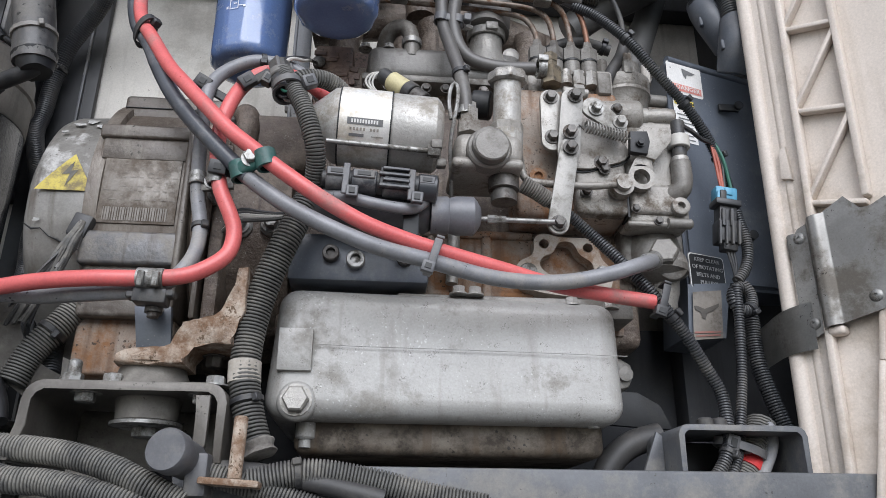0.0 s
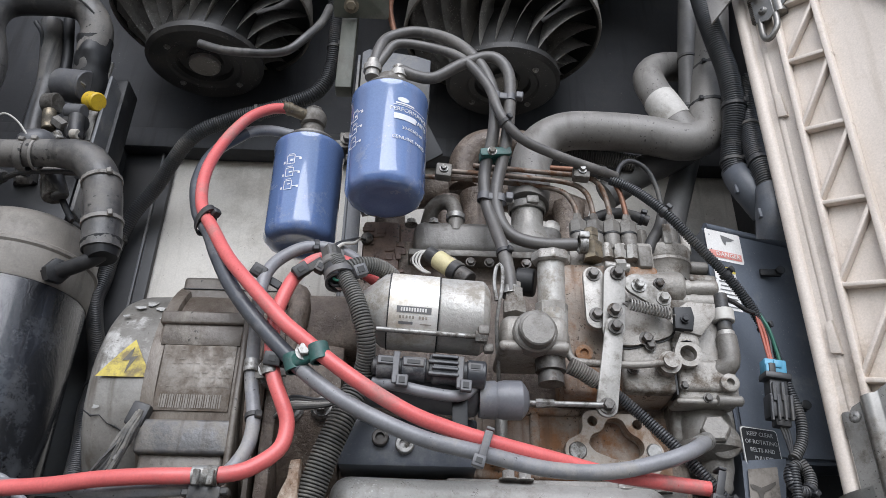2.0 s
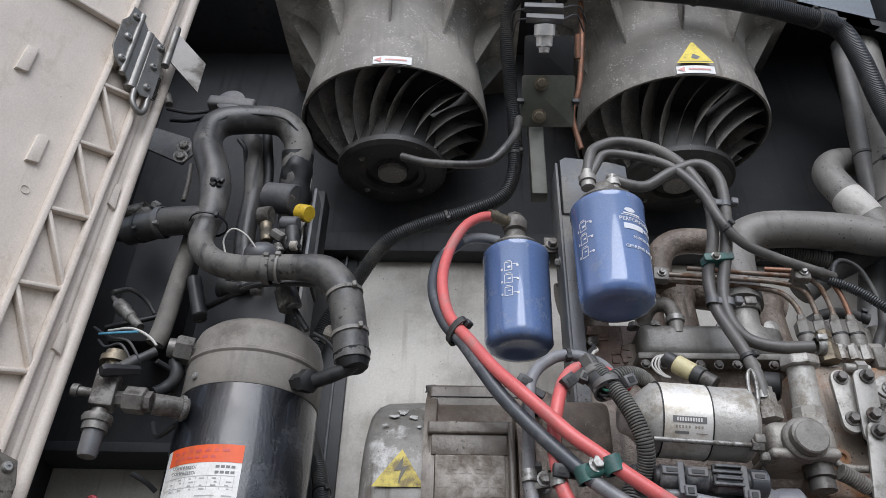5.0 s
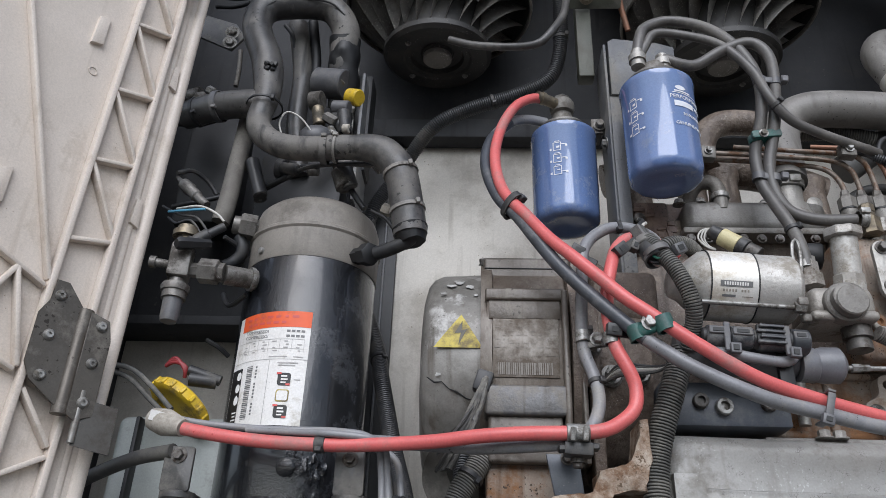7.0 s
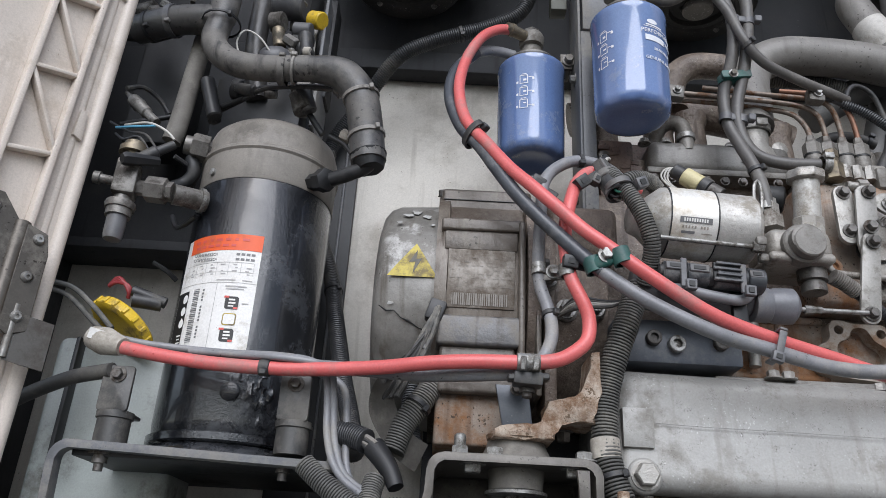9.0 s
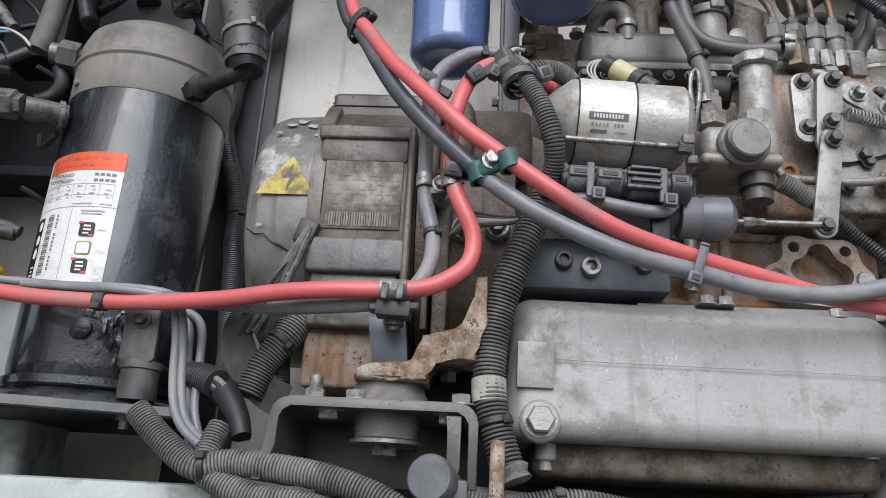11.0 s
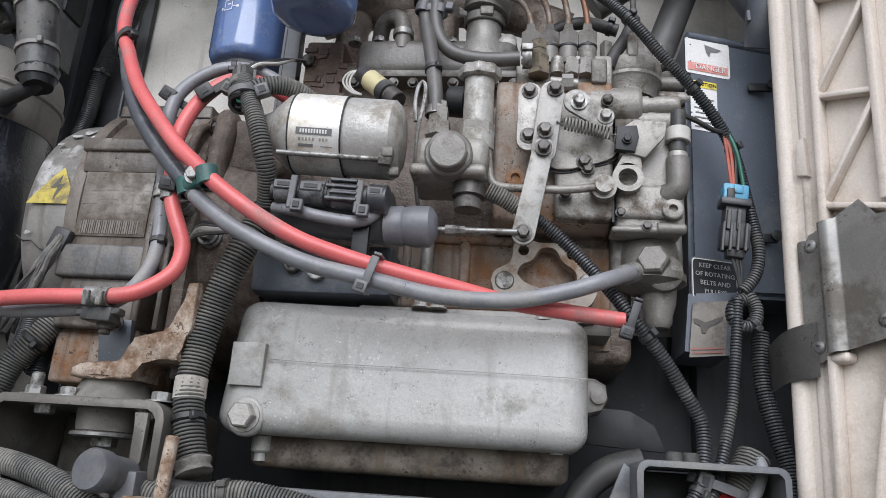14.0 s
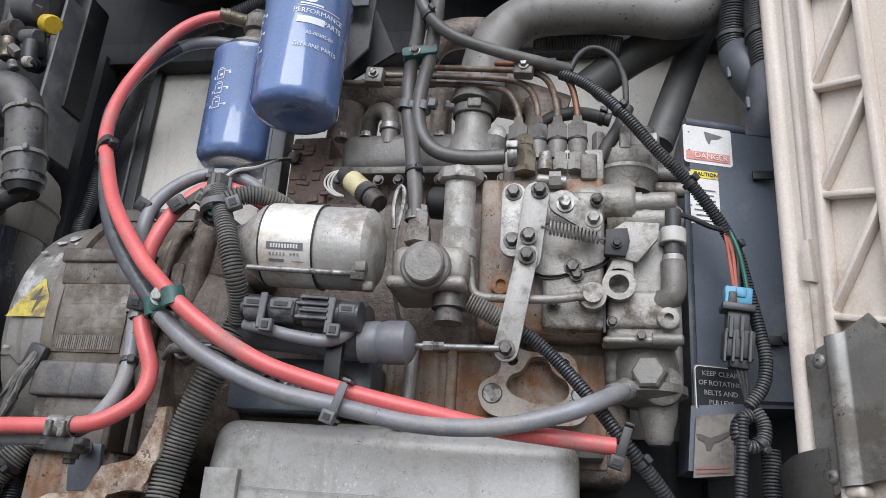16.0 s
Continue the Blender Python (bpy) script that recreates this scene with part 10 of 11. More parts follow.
for at, ry, m, lab in (((0.0895, 0.733, 2.2440), -0.10, M_GREEN, "green plastic double hose clamp with a bolt"), ((0.0860, 0.737, 2.1835), 0.12, M_GREYPLASTIC, "grey plastic double hose clip"), ((0.1000, 0.710, 2.3240), 0.1, M_GREYPLASTIC, "grey plastic double hose clip")):
    cl = thing("hose_clip", at, lab, "clip", "hose clips")
    green = m is M_GREEN
    Rg = Matrix.Rotation(ry, 3, "Y")
    for sx_ in (-0.0098, 0.0098):
        bm = bmesh.new()
        lathe(bm, V(at) + Rg @ V((sx_, 0, -0.0055)), Rg @ V((0, 0, 1)), [(0, 0.0078), (0.0003, 0.0102 if green else 0.0092), (0.0107, 0.0102 if green else 0.0092), (0.011, 0.0078)], 20, close=False)
        part("collar", bm, m, cl)
    bm = bmesh.new()
    box(bm, V(at) + Rg @ V((0, -0.0035, 0)), (0.024, 0.008, 0.0105), Rg, 0.002, 2)
    part("bridge", bm, m, cl)
    if green:
        bm = bmesh.new()
        prism(bm, rounded(0.040, 0.0115, 0.003), V(at) + Rg @ V((0.001, -0.0095, 0.001)), Rg @ X, Rg @ Z, 0.005, 0.0012)
        part("front_band", bm, m, cl)
    bm = bmesh.new()
    if green:
        hexhead(bm, V(at) + OUT * 0.0143 - X * 0.004, OUT, 0.0046, 0.004, 1.35)
        part("bolt", bm, M_ZINC, cl)
    else:
        box(bm, V(at) + Rg @ V((0.021, -0.006, 0.002)), (0.010, 0.010, 0.011), Rg, 0.0015, 1)
        part("lock", bm, m, cl)

# small black hose over the valves, right loop
pipe_thing("bypass_hose", [(0.2164, 0.79, 2.1838), (0.2388, 0.785, 2.1951), (0.2674, 0.785, 2.198), (0.2988, 0.785, 2.1883)], 0.0075, M_RUBBER, "short black bypass hose over the delivery valves", "hose", "", (0.9,), seg=12)
pipe_thing("loop_tube", [(0.2542, 0.76, 2.238), (0.2637, 0.765, 2.2616), (0.2798, 0.77, 2.2746), (0.3023, 0.775, 2.2656), (0.3148, 0.78, 2.2381), (0.3156, 0.775, 2.2013)], 0.0035, M_PLASTIC, "thin black tube looping over the pump", "tube", "", (), seg=10)
pipe_thing("loop_tube", [(0.3168, 0.775, 2.1976), (0.3068, 0.77, 2.1697), (0.2944, 0.77, 2.1488), (0.2864, 0.77, 2.1315)], 0.0075, M_RUBBER, "short black hose beside the pump", "tube", "", (), seg=12)

pipe_thing("thin_cable", [(0.2068, 0.752, 2.2418), (0.2259, 0.752, 2.2373), (0.2417, 0.755, 2.2327), (0.2511, 0.755, 2.2279)], 0.0042, M_GREYPLASTIC, "thin grey cable entering the loom", "cable", "thin cables", (), seg=10)
bm = bmesh.new()
lathe(bm, (0.2278, 0.752, 2.2402), X, [(0, 0.005), (0.0, 0.0085), (0.011, 0.0085), (0.011, 0.005)], 14)
tagged(part("line_grommet", bm, M_PLASTIC), "black rubber grommet on the copper line", "grommet")
# looms on the engine's right
pipe_thing("wiring_loom", [(0.2448, 0.755, 2.2311), (0.2727, 0.75, 2.2134), (0.3079, 0.742, 2.1736), (0.3419, 0.745, 2.1303), (0.3759, 0.755, 2.0955), (0.4036, 0.765, 2.0584), (0.4195, 0.772, 2.027), (0.4276, 0.775, 1.9917), (0.4341, 0.775, 1.9564), (0.4387, 0.772, 1.9215), (0.4335, 0.77, 1.8933), (0.419, 0.768, 1.8735)], 0.0066, M_LOOM, "black ribbed loom crossing to the guard", "loom", "wiring looms", (0.2, 0.44, 0.62), rib=(0.005, 0.17), seg=12)
pipe_thing("wiring_loom", [(0.1613, 0.705, 1.9488), (0.1828, 0.71, 1.9405), (0.2113, 0.722, 1.929), (0.2399, 0.728, 1.9069), (0.2727, 0.722, 1.8703), (0.3035, 0.715, 1.8294), (0.3307, 0.722, 1.7965), (0.352, 0.730, 1.765), (0.367, 0.733, 1.737), (0.3655, 0.725, 1.702), (0.361, 0.718, 1.684), (0.346, 0.712, 1.660), (0.321, 0.705, 1.637)], 0.0066, M_LOOM, "black ribbed loom slanting across the block", "loom", "wiring looms", (0.5, 0.87), rib=(0.005, 0.17), seg=12)
bm = ribbed([(0.1620, 0.703, 1.9513), (0.1760, 0.706, 1.9450), (0.1915, 0.712, 1.9379)], 0.0092, 0.0045, 0.18, 14)
tagged(part("ribbed_sleeve", bm, M_DUSTSLEEVE), "pale dusty ribbed sleeve on the loom's end", "sleeve")
pipe_thing("wiring_loom", [(0.4250, 0.768, 1.8700), (0.4310, 0.765, 1.8560), (0.4265, 0.760, 1.8390), (0.4140, 0.757, 1.8350), (0.4050, 0.757, 1.8450), (0.4085, 0.760, 1.8590), (0.4193, 0.762, 1.8649)], 0.0068, M_LOOM, "black ribbed loom tied in a loop", "loom", "wiring looms", (0.4,), rib=(0.005, 0.17), seg=12)
pipe_thing("wiring_loom", [(0.4103, 0.755, 1.8628), (0.4065, 0.752, 1.8221), (0.3995, 0.748, 1.7664), (0.393, 0.743, 1.738), (0.383, 0.735, 1.703), (0.374, 0.726, 1.680), (0.357, 0.716, 1.652), (0.337, 0.71, 1.635)], 0.0056, M_LOOM, "black ribbed loom dropping below the guard", "loom", "wiring looms", (0.75,), rib=(0.005, 0.17), seg=12)
pipe_thing("wiring_loom", [(0.4403, 0.79, 1.8373), (0.4386, 0.785, 1.7851), (0.4461, 0.78, 1.7415), (0.4562, 0.775, 1.7001), (0.4572, 0.77, 1.6651)], 0.0090, M_LOOM, "black ribbed loom beside the door hinge", "loom", "wiring looms", (), rib=(0.005, 0.17), seg=12)
pipe_thing("ribbed_conduit", [(0.418, 0.760, 1.712), (0.4125, 0.756, 1.703), (0.403, 0.750, 1.688), (0.388, 0.742, 1.668), (0.369, 0.730, 1.643), (0.354, 0.72, 1.624)], 0.0165, M_LOOMGREY, "thick ribbed conduit with a red tape", "conduit", "ribbed conduits", (), rib=(0.0058, 0.21), seg=16)
bm = bmesh.new()
sweep(bm, spline([(0.3925, 0.7445, 1.6745), (0.3835, 0.739, 1.662)], 0.004), 0.0178, 18)
tagged(part("red_tape", bm, mat("red_tape_film", (0.55, 0.04, 0.04), (0.45, 0.04, 0.04), 0.4)), "red tape round the thick conduit", "tape")
pipe_thing("grey_hose", [(0.418, 0.752, 1.712), (0.421, 0.745, 1.706), (0.419, 0.74, 1.697), (0.412, 0.735, 1.681), (0.396, 0.727, 1.659), (0.378, 0.72, 1.636)], 0.006, M_GREYHOSE, "thin grey hose along the conduit", "hose", "", (), seg=12)

# connector stack on the loom in front of the guard
cs = thing("wire_connector", (0.4149, 0.765, 1.953), "black inline connector with a light blue cap", "connector")
RC = Euler((0, 0.12, 0)).to_matrix()
for nm, p, sz, m in (("blue_cap", (0.4155, 0.765, 1.9786), (0.026, 0.016, 0.017), M_BLUECON), ("blue_latch", (0.4048, 0.758, 1.9726), (0.006, 0.008, 0.016), M_BLUECON), ("blue_lip", (0.4177, 0.757, 1.9806), (0.010, 0.004, 0.010), M_BLUECON), ("latch", (0.409, 0.755, 1.974), (0.008, 0.006, 0.014), M_PLASTIC), ("collar", (0.4141, 0.762, 1.9653), (0.031, 0.022, 0.008), M_LOOM), ("housing", (0.4132, 0.765, 1.9501), (0.021, 0.018, 0.026), M_PLASTIC), ("housing", (0.4129, 0.765, 1.9302), (0.028, 0.020, 0.028), M_PLASTIC), ("tail", (0.4123, 0.765, 1.9135), (0.018, 0.014, 0.012), M_PLASTIC)):
    bm = bmesh.new()
    box(bm, p, sz, RC, 0.002)
    part(nm, bm, m, cs)
for k in range(4):
    bm = bmesh.new()
    box(bm, V((0.4103, 0.753, 1.9269)) + X * (0.0075 * (k - 1.5)), (0.003, 0.004, 0.030), RC, 0.0006, 1)
    part("rib", bm, M_LOOM, cs)
for k in range(2):
    bm = bmesh.new()
    box(bm, V((0.4107, 0.754, 1.9462)) + X * (0.010 * (k - 0.5)), (0.004, 0.004, 0.022), RC, 0.0006, 1)
    part("rib", bm, M_LOOM, cs)
for k, m in enumerate((M_REDWIRE, M_REDWIRE, M_PLASTIC)):
    part("wire", hose([(0.4076, 0.765, 2.0521), V((0.4103, 0.765, 2.0242)) + X * 0.004 * k, V((0.4121, 0.765, 1.9999)) + X * 0.003 * k, V((0.414, 0.765, 1.9792)) + X * 0.002 * k], 0.0018, 0.005, 8), m, cs)
part("wire", hose([(0.4120, 0.765, 2.050), (0.4190, 0.762, 2.026), (0.4235, 0.764, 2.000), (0.4260, 0.764, 1.972)], 0.0022, 0.005, 8), M_WIREGREEN, cs)
for k in range(3):
    part("wire", hose([V((0.4113, 0.765, 1.9218)) + X * 0.004 * (k - 1), V((0.4159, 0.765, 1.8971)) + X * 0.003 * (k - 1), (0.4179, 0.768, 1.8735)], 0.0018, 0.005, 8), M_PLASTIC, cs)
pipe_thing("thin_cable", [(0.3575, 0.735, 2.0543), (0.3752, 0.745, 2.0526), (0.3934, 0.757, 2.0486), (0.4086, 0.765, 2.049)], 0.0028, M_PLASTIC, "thin black cable from the sensor to the loom", "cable", "thin cables", (), seg=8)
# temperature sensor elbow
te = thing("coolant_sensor", (0.3532, 0.735, 2.0119), "black and white sensor on a cast elbow", "sensor")
a, b = V((0.3528, 0.735, 2.003)), V((0.3549, 0.735, 2.0574))
d = (b - a).normalized()
L_ = (b - a).length
for t0, t1, r, m in ((0.0, 0.12, 0.010, M_CAST), (0.12, 0.34, 0.0085, M_PLASTIC), (0.34, 0.62, 0.0125, M_WIREWHITE), (0.62, 1.0, 0.0078, M_PLASTIC)):
    bm = bmesh.new()
    rod(bm, a + d * L_ * t0, a + d * L_ * t1, r, seg=18, bevel=0.0008)
    part("section", bm, m, te)
part("elbow", hose([(0.3528, 0.735, 2.003), (0.3531, 0.735, 1.9826), (0.3507, 0.737, 1.9688), (0.3394, 0.745, 1.9656)], 0.0118, 0.004, 16), M_CASTDARK, te)

# ---- bottom looms and the filler plug ----
pipe_thing("ribbed_conduit", [(-0.4147, 0.7, 1.7100), (-0.3861, 0.69, 1.6870), (-0.350, 0.68, 1.6650), (-0.321, 0.68, 1.6690), (-0.285, 0.675, 1.6670), (-0.240, 0.667, 1.6610), (-0.201, 0.66, 1.6500), (-0.172, 0.655, 1.6370), (-0.14, 0.655, 1.622)], 0.0115, M_LOOMGREY, "dusty ribbed conduit along the bottom rail", "conduit", "ribbed conduits", (0.3,), rib=(0.005, 0.17), seg=14)
pipe_thing("ribbed_conduit", [(-0.3422, 0.71, 1.7000), (-0.3454, 0.7, 1.6830), (-0.341, 0.685, 1.6600), (-0.293, 0.672, 1.6420), (-0.257, 0.668, 1.6390), (-0.216, 0.66, 1.6310), (-0.182, 0.655, 1.6230), (-0.15, 0.655, 1.610)], 0.0115, M_LOOMGREY, "dusty ribbed conduit along the bottom rail", "conduit", "ribbed conduits", (), rib=(0.005, 0.17), seg=14)
pipe_thing("ribbed_conduit", [(-0.13, 0.672, 1.6480), (-0.105, 0.672, 1.6430), (-0.07, 0.672, 1.6330), (-0.03, 0.672, 1.6200)], 0.0105, M_LOOMGREY, "dusty ribbed conduit beside the filler plug", "conduit", "ribbed conduits", (), rib=(0.005, 0.17), seg=14)
pipe_thing("ribbed_conduit", [(-0.0906, 0.67, 1.6408), (-0.0437, 0.672, 1.6495), (0.005, 0.675, 1.6447), (0.0643, 0.675, 1.6313), (0.1137, 0.675, 1.6225)], 0.0125, M_LOOMGREY, "dusty ribbed conduit on the front beam", "conduit", "ribbed conduits", (0.2,), rib=(0.005, 0.17), seg=14)
pipe_thing("rubber_hose", [(-0.1268, 0.68, 1.6527), (-0.0825, 0.675, 1.6492), (-0.0334, 0.67, 1.6415), (0.025, 0.665, 1.6281)], 0.0085, M_RUBBER, "black rubber hose on the front beam", "hose", "", (), seg=12)
fp_ = thing("filler_plug", (-0.1526, 0.645, 1.6584), "dusty round filler plug on a bracket", "plug")
a, b = V((-0.1519, 0.625, 1.663)), V((-0.1433, 0.665, 1.6582))
bm = bmesh.new()
lathe(bm, a, (b - a), [(0, 0.012), (0.0, 0.0165), (0.002, 0.018), (0.016, 0.018), (0.018, 0.016), (0.045, 0.016)], 28)
part("cap", bm, M_GREYPLASTIC, fp_)
part("block", boxab(bmesh.new(), V((-0.1407, 0.65, 1.6636)), V((V((-0.1223, 0.65, 1.6639)).x, 0.68, V((-0.1317, 0.65, 1.6279)).z)), 0.003), M_GREYPLASTIC, fp_)
pn = thing("rusty_pin", (-0.1005, 0.655, 1.6694), "rusty upright pin with a flat foot", "pin")
bm = bmesh.new()
rod(bm, (-0.1005, 0.655, 1.6419), (-0.1001, 0.66, 1.6947), 0.006, seg=12, bevel=0.001)
part("shaft", bm, M_RUST, pn)
bm = bmesh.new()
box(bm, (-0.103, 0.655, 1.6392), (0.05, 0.03, 0.006), Euler((0, 0.06, 0)).to_matrix(), 0.002)
part("foot", bm, M_RUST, pn)

# ribbed hoses under the motor's left end
pipe_thing("ribbed_conduit", [(-0.2834, 0.75, 1.8197), (-0.3016, 0.74, 1.7883), (-0.3184, 0.735, 1.7619), (-0.3283, 0.73, 1.7312)], 0.014, M_LOOMGREY, "ribbed conduit under the motor", "conduit", "ribbed conduits", (0.4,), rib=(0.005, 0.17), seg=14)
pipe_thing("ribbed_conduit", [(-0.3135, 0.78, 1.8135), (-0.3135, 0.77, 1.7763), (-0.3084, 0.76, 1.7466)], 0.011, M_LOOM, "black ribbed conduit under the motor", "conduit", "ribbed conduits", (), rib=(0.005, 0.17), seg=12)
bm = bmesh.new()
path = spline([(-0.3000, 0.722, 1.8500), (-0.3170, 0.722, 1.8320), (-0.3350, 0.722, 1.8110), (-0.3430, 0.722, 1.7920), (-0.3410, 0.724, 1.7730), (-0.3280, 0.728, 1.7520), (-0.3130, 0.735, 1.7370), (-0.2970, 0.745, 1.7290)], 0.006)
T = [(path[min(i + 1, len(path) - 1)] - path[max(i - 1, 0)]).normalized() for i in range(len(path))]
wd = V((0.80, 0.35, 0.40)).normalized()
va = [bm.verts.new(p + (wd - t * wd.dot(t)).normalized() * min(0.016, 0.004 + 0.0008 * i)) for i, (p, t) in enumerate(zip(path, T))]
vb = [bm.verts.new(p - (wd - t * wd.dot(t)).normalized() * min(0.016, 0.004 + 0.0008 * i)) for i, (p, t) in enumerate(zip(path, T))]
for i in range(len(path) - 1):
    bm.faces.new((va[i], va[i + 1], vb[i + 1], vb[i]))
bmesh.ops.solidify(bm, geom=bm.faces[:], thickness=0.003)
tagged(part("grey_sleeve", bm, M_DUSTRUBBER), "flat dusty grey sleeve hanging under the motor", "sleeve")
jc = thing("cut_cable_end", (-0.3407, 0.7, 1.7347), "ribbed cable end with cut wires", "cable")
part("conduit", ribbed([(-0.3880, 0.740, 1.7500), (-0.3720, 0.733, 1.7470), (-0.3560, 0.724, 1.7400)], 0.0135, 0.005, 0.14, 14), M_LOOM, jc)
for k in range(4):
    part("wire", hose([V((-0.3600, 0.722, 1.7410)) + Z * 0.003 * (k - 1.5), V((-0.3520, 0.716, 1.7365)) + Z * 0.004 * (k - 1.5), V((-0.3440, 0.711, 1.7300)) + Z * 0.004 * (k - 1.5)], 0.0028, 0.004, 8), (M_PLASTIC, M_DUSTSLEEVE, M_PLASTIC, M_DUSTSLEEVE)[k], jc)
bm = bmesh.new()
sweep(bm, spline([(-0.3470, 0.722, 1.7340), (-0.3370, 0.715, 1.7220), (-0.3270, 0.708, 1.7080), (-0.3200, 0.702, 1.6920)], 0.004), lambda i: 0.0125 - 0.0003 * i, 18)
tagged(part("black_boot", bm, M_DARK), "black rubber boot hanging by the mount", "boot")

# two thin grey hoses that leave the red cable and drop to the conduits
for pts in (
    ((-0.560, 0.722, 1.8275), (-0.500, 0.712, 1.8235), (-0.4557, 0.698, 1.8195), (-0.4137, 0.7, 1.8159), (-0.4061, 0.715, 1.8131), (-0.4022, 0.725, 1.7818), (-0.3992, 0.725, 1.749), (-0.3899, 0.715, 1.719), (-0.3755, 0.705, 1.6983), (-0.3539, 0.695, 1.6832)),
    ((-0.555, 0.730, 1.8265), (-0.498, 0.718, 1.8225), (-0.4527, 0.706, 1.8188), (-0.4094, 0.705, 1.815), (-0.3985, 0.718, 1.8073), (-0.3948, 0.728, 1.7715), (-0.3899, 0.725, 1.7386), (-0.3787, 0.715, 1.7092), (-0.362, 0.705, 1.6924), (-0.3426, 0.695, 1.6838)),
):
    pipe_thing("grey_hose", list(pts), 0.0040, M_GREYHOSE, "thin dusty grey hose dropping beside the compressor", "hose", "", (), seg=12)

# ---- exhaust and coolant pipes ----
GP = "grey pipes"
pipe_thing("exhaust_pipe", [(0.1420, 0.806, 2.2190), (0.1480, 0.815, 2.2678), (0.1560, 0.826, 2.3166), (0.174, 0.835, 2.3522), (0.2105, 0.83, 2.3692), (0.2712, 0.83, 2.3716), (0.3312, 0.83, 2.3674), (0.385, 0.83, 2.3580), (0.4195, 0.833, 2.3760), (0.434, 0.840, 2.420), (0.448, 0.845, 2.480), (0.468, 0.852, 2.570), (0.486, 0.86, 2.667), (0.516, 0.87, 2.846)], 0.029, M_PIPE, "wide grey pipe bending over the engine", "pipe", GP, (), seg=26)
pipe_thing("exhaust_pipe", [(0.389, 0.83, 2.370), (0.369, 0.83, 2.415), (0.356, 0.84, 2.463), (0.356, 0.855, 2.505), (0.383, 0.875, 2.545), (0.432, 0.90, 2.572), (0.484, 0.93, 2.590)], 0.0245, M_PIPE, "grey hose with a white band joining the pipe", "pipe", GP, (), seg=24)
bm = bmesh.new()
sweep(bm, spline([(0.3775, 0.83, 2.396), (0.369, 0.83, 2.415), (0.3612, 0.8355, 2.440)], 0.006), 0.0258, 24)
tagged(part("white_band", bm, M_WHITEPIPE), "white wrapped band on the grey hose", "band")
pipe_thing("coolant_pipe", [(0.478, 0.875, 2.85), (0.450, 0.865, 2.686), (0.432, 0.86, 2.572), (0.422, 0.858, 2.495), (0.411, 0.858, 2.420)], 0.0165, M_PIPEDARK, "slim dark pipe strapped beside the elbow", "pipe", GP, (0.7, 0.95), seg=18)
for q_ in ((0.4565, 0.848, 2.515), (0.4375, 0.841, 2.432)):
    bm = bmesh.new()
    tie(bm, [V(q_) - Z * 0.01, V(q_), V(q_) + Z * 0.01], 1, 0.0295, 0.006)
    tagged(part("pipe_strap", bm, M_PLASTIC), "black cable tie round the grey pipes", "cable tie", "pipe straps")
pipe_thing("coolant_pipe", [(0.0583, 0.88, 2.2938), (0.0568, 0.88, 2.3355), (0.072, 0.88, 2.3685), (0.1035, 0.88, 2.383), (0.1572, 0.88, 2.3806)], 0.021, M_BROWN, "brown coolant hose behind the fuel lines", "pipe", GP, (), seg=18)
pipe_thing("coolant_pipe", [(0.2788, 0.9, 2.3042), (0.3246, 0.89, 2.3362), (0.3695, 0.88, 2.3578), (0.4104, 0.87, 2.3796)], 0.024, M_PIPEDARK, "dark grey pipe slanting behind the loom", "pipe", GP, (), seg=18)
pipe_thing("coolant_pipe", [(0.4312, 0.92, 2.4113), (0.3998, 0.91, 2.3255), (0.362, 0.9, 2.2173)], 0.020, M_PIPEDARK, "dark grey pipe dropping behind the guard", "pipe", GP, (), seg=18)
pipe_thing("ribbed_conduit", [(0.2074, 0.87, 2.3555), (0.2589, 0.865, 2.3517), (0.3172, 0.86, 2.3365)], 0.013, M_LOOMGREY, "ribbed dusty hose under the wide pipe", "conduit", "ribbed conduits", (), rib=(0.006, 0.14), seg=14)

# ---- belt guard with its stickers ----
gd = thing("belt_guard", (0.43, 0.83, 1.85), "slate blue sheet metal belt guard with warning stickers", "guard")
tl, tr, bl, brr = V((0.3789, 0.8, 2.1935)), V((0.4798, 0.82, 2.1959)) + V((0.06, 0.03, -0.004)), V((0.3741, 0.795, 1.8773)), V((0.4803, 0.82, 1.888)) + V((0.06, 0.03, 0.0))
bm = bmesh.new()
f = [bm.verts.new(v) for v in (bl, brr, tr, tl)]
bm.faces.new(f)
bk = [bm.verts.new(v + V((0.0, 0.12, 0.0))) for v in (bl, brr, tr, tl)]
for i in range(4):
    bm.faces.new((f[i], f[(i + 1) % 4], bk[(i + 1) % 4], bk[i]))
bmesh.ops.bevel(bm, geom=[e for e in bm.edges if e.verts[0] in f and e.verts[1] in f], offset=0.006, segments=3, affect="EDGES")
part("panel", bm, M_GUARD, gd)
lo = [V((0.3718, 0.795, 1.8772)), V((0.4259, 0.8, 1.8819)), V((0.4124, 0.8, 1.8145)), V((0.3665, 0.795, 1.8161))]
bm = bmesh.new()
f = [bm.verts.new(v) for v in lo]
bm.faces.new(f)
bk = [bm.verts.new(v + V((0.0, 0.08, 0.0))) for v in lo]
for i in range(4):
    bm.faces.new((f[i], f[(i + 1) % 4], bk[(i + 1) % 4], bk[i]))
part("lower_tongue", bm, M_GUARD, gd)
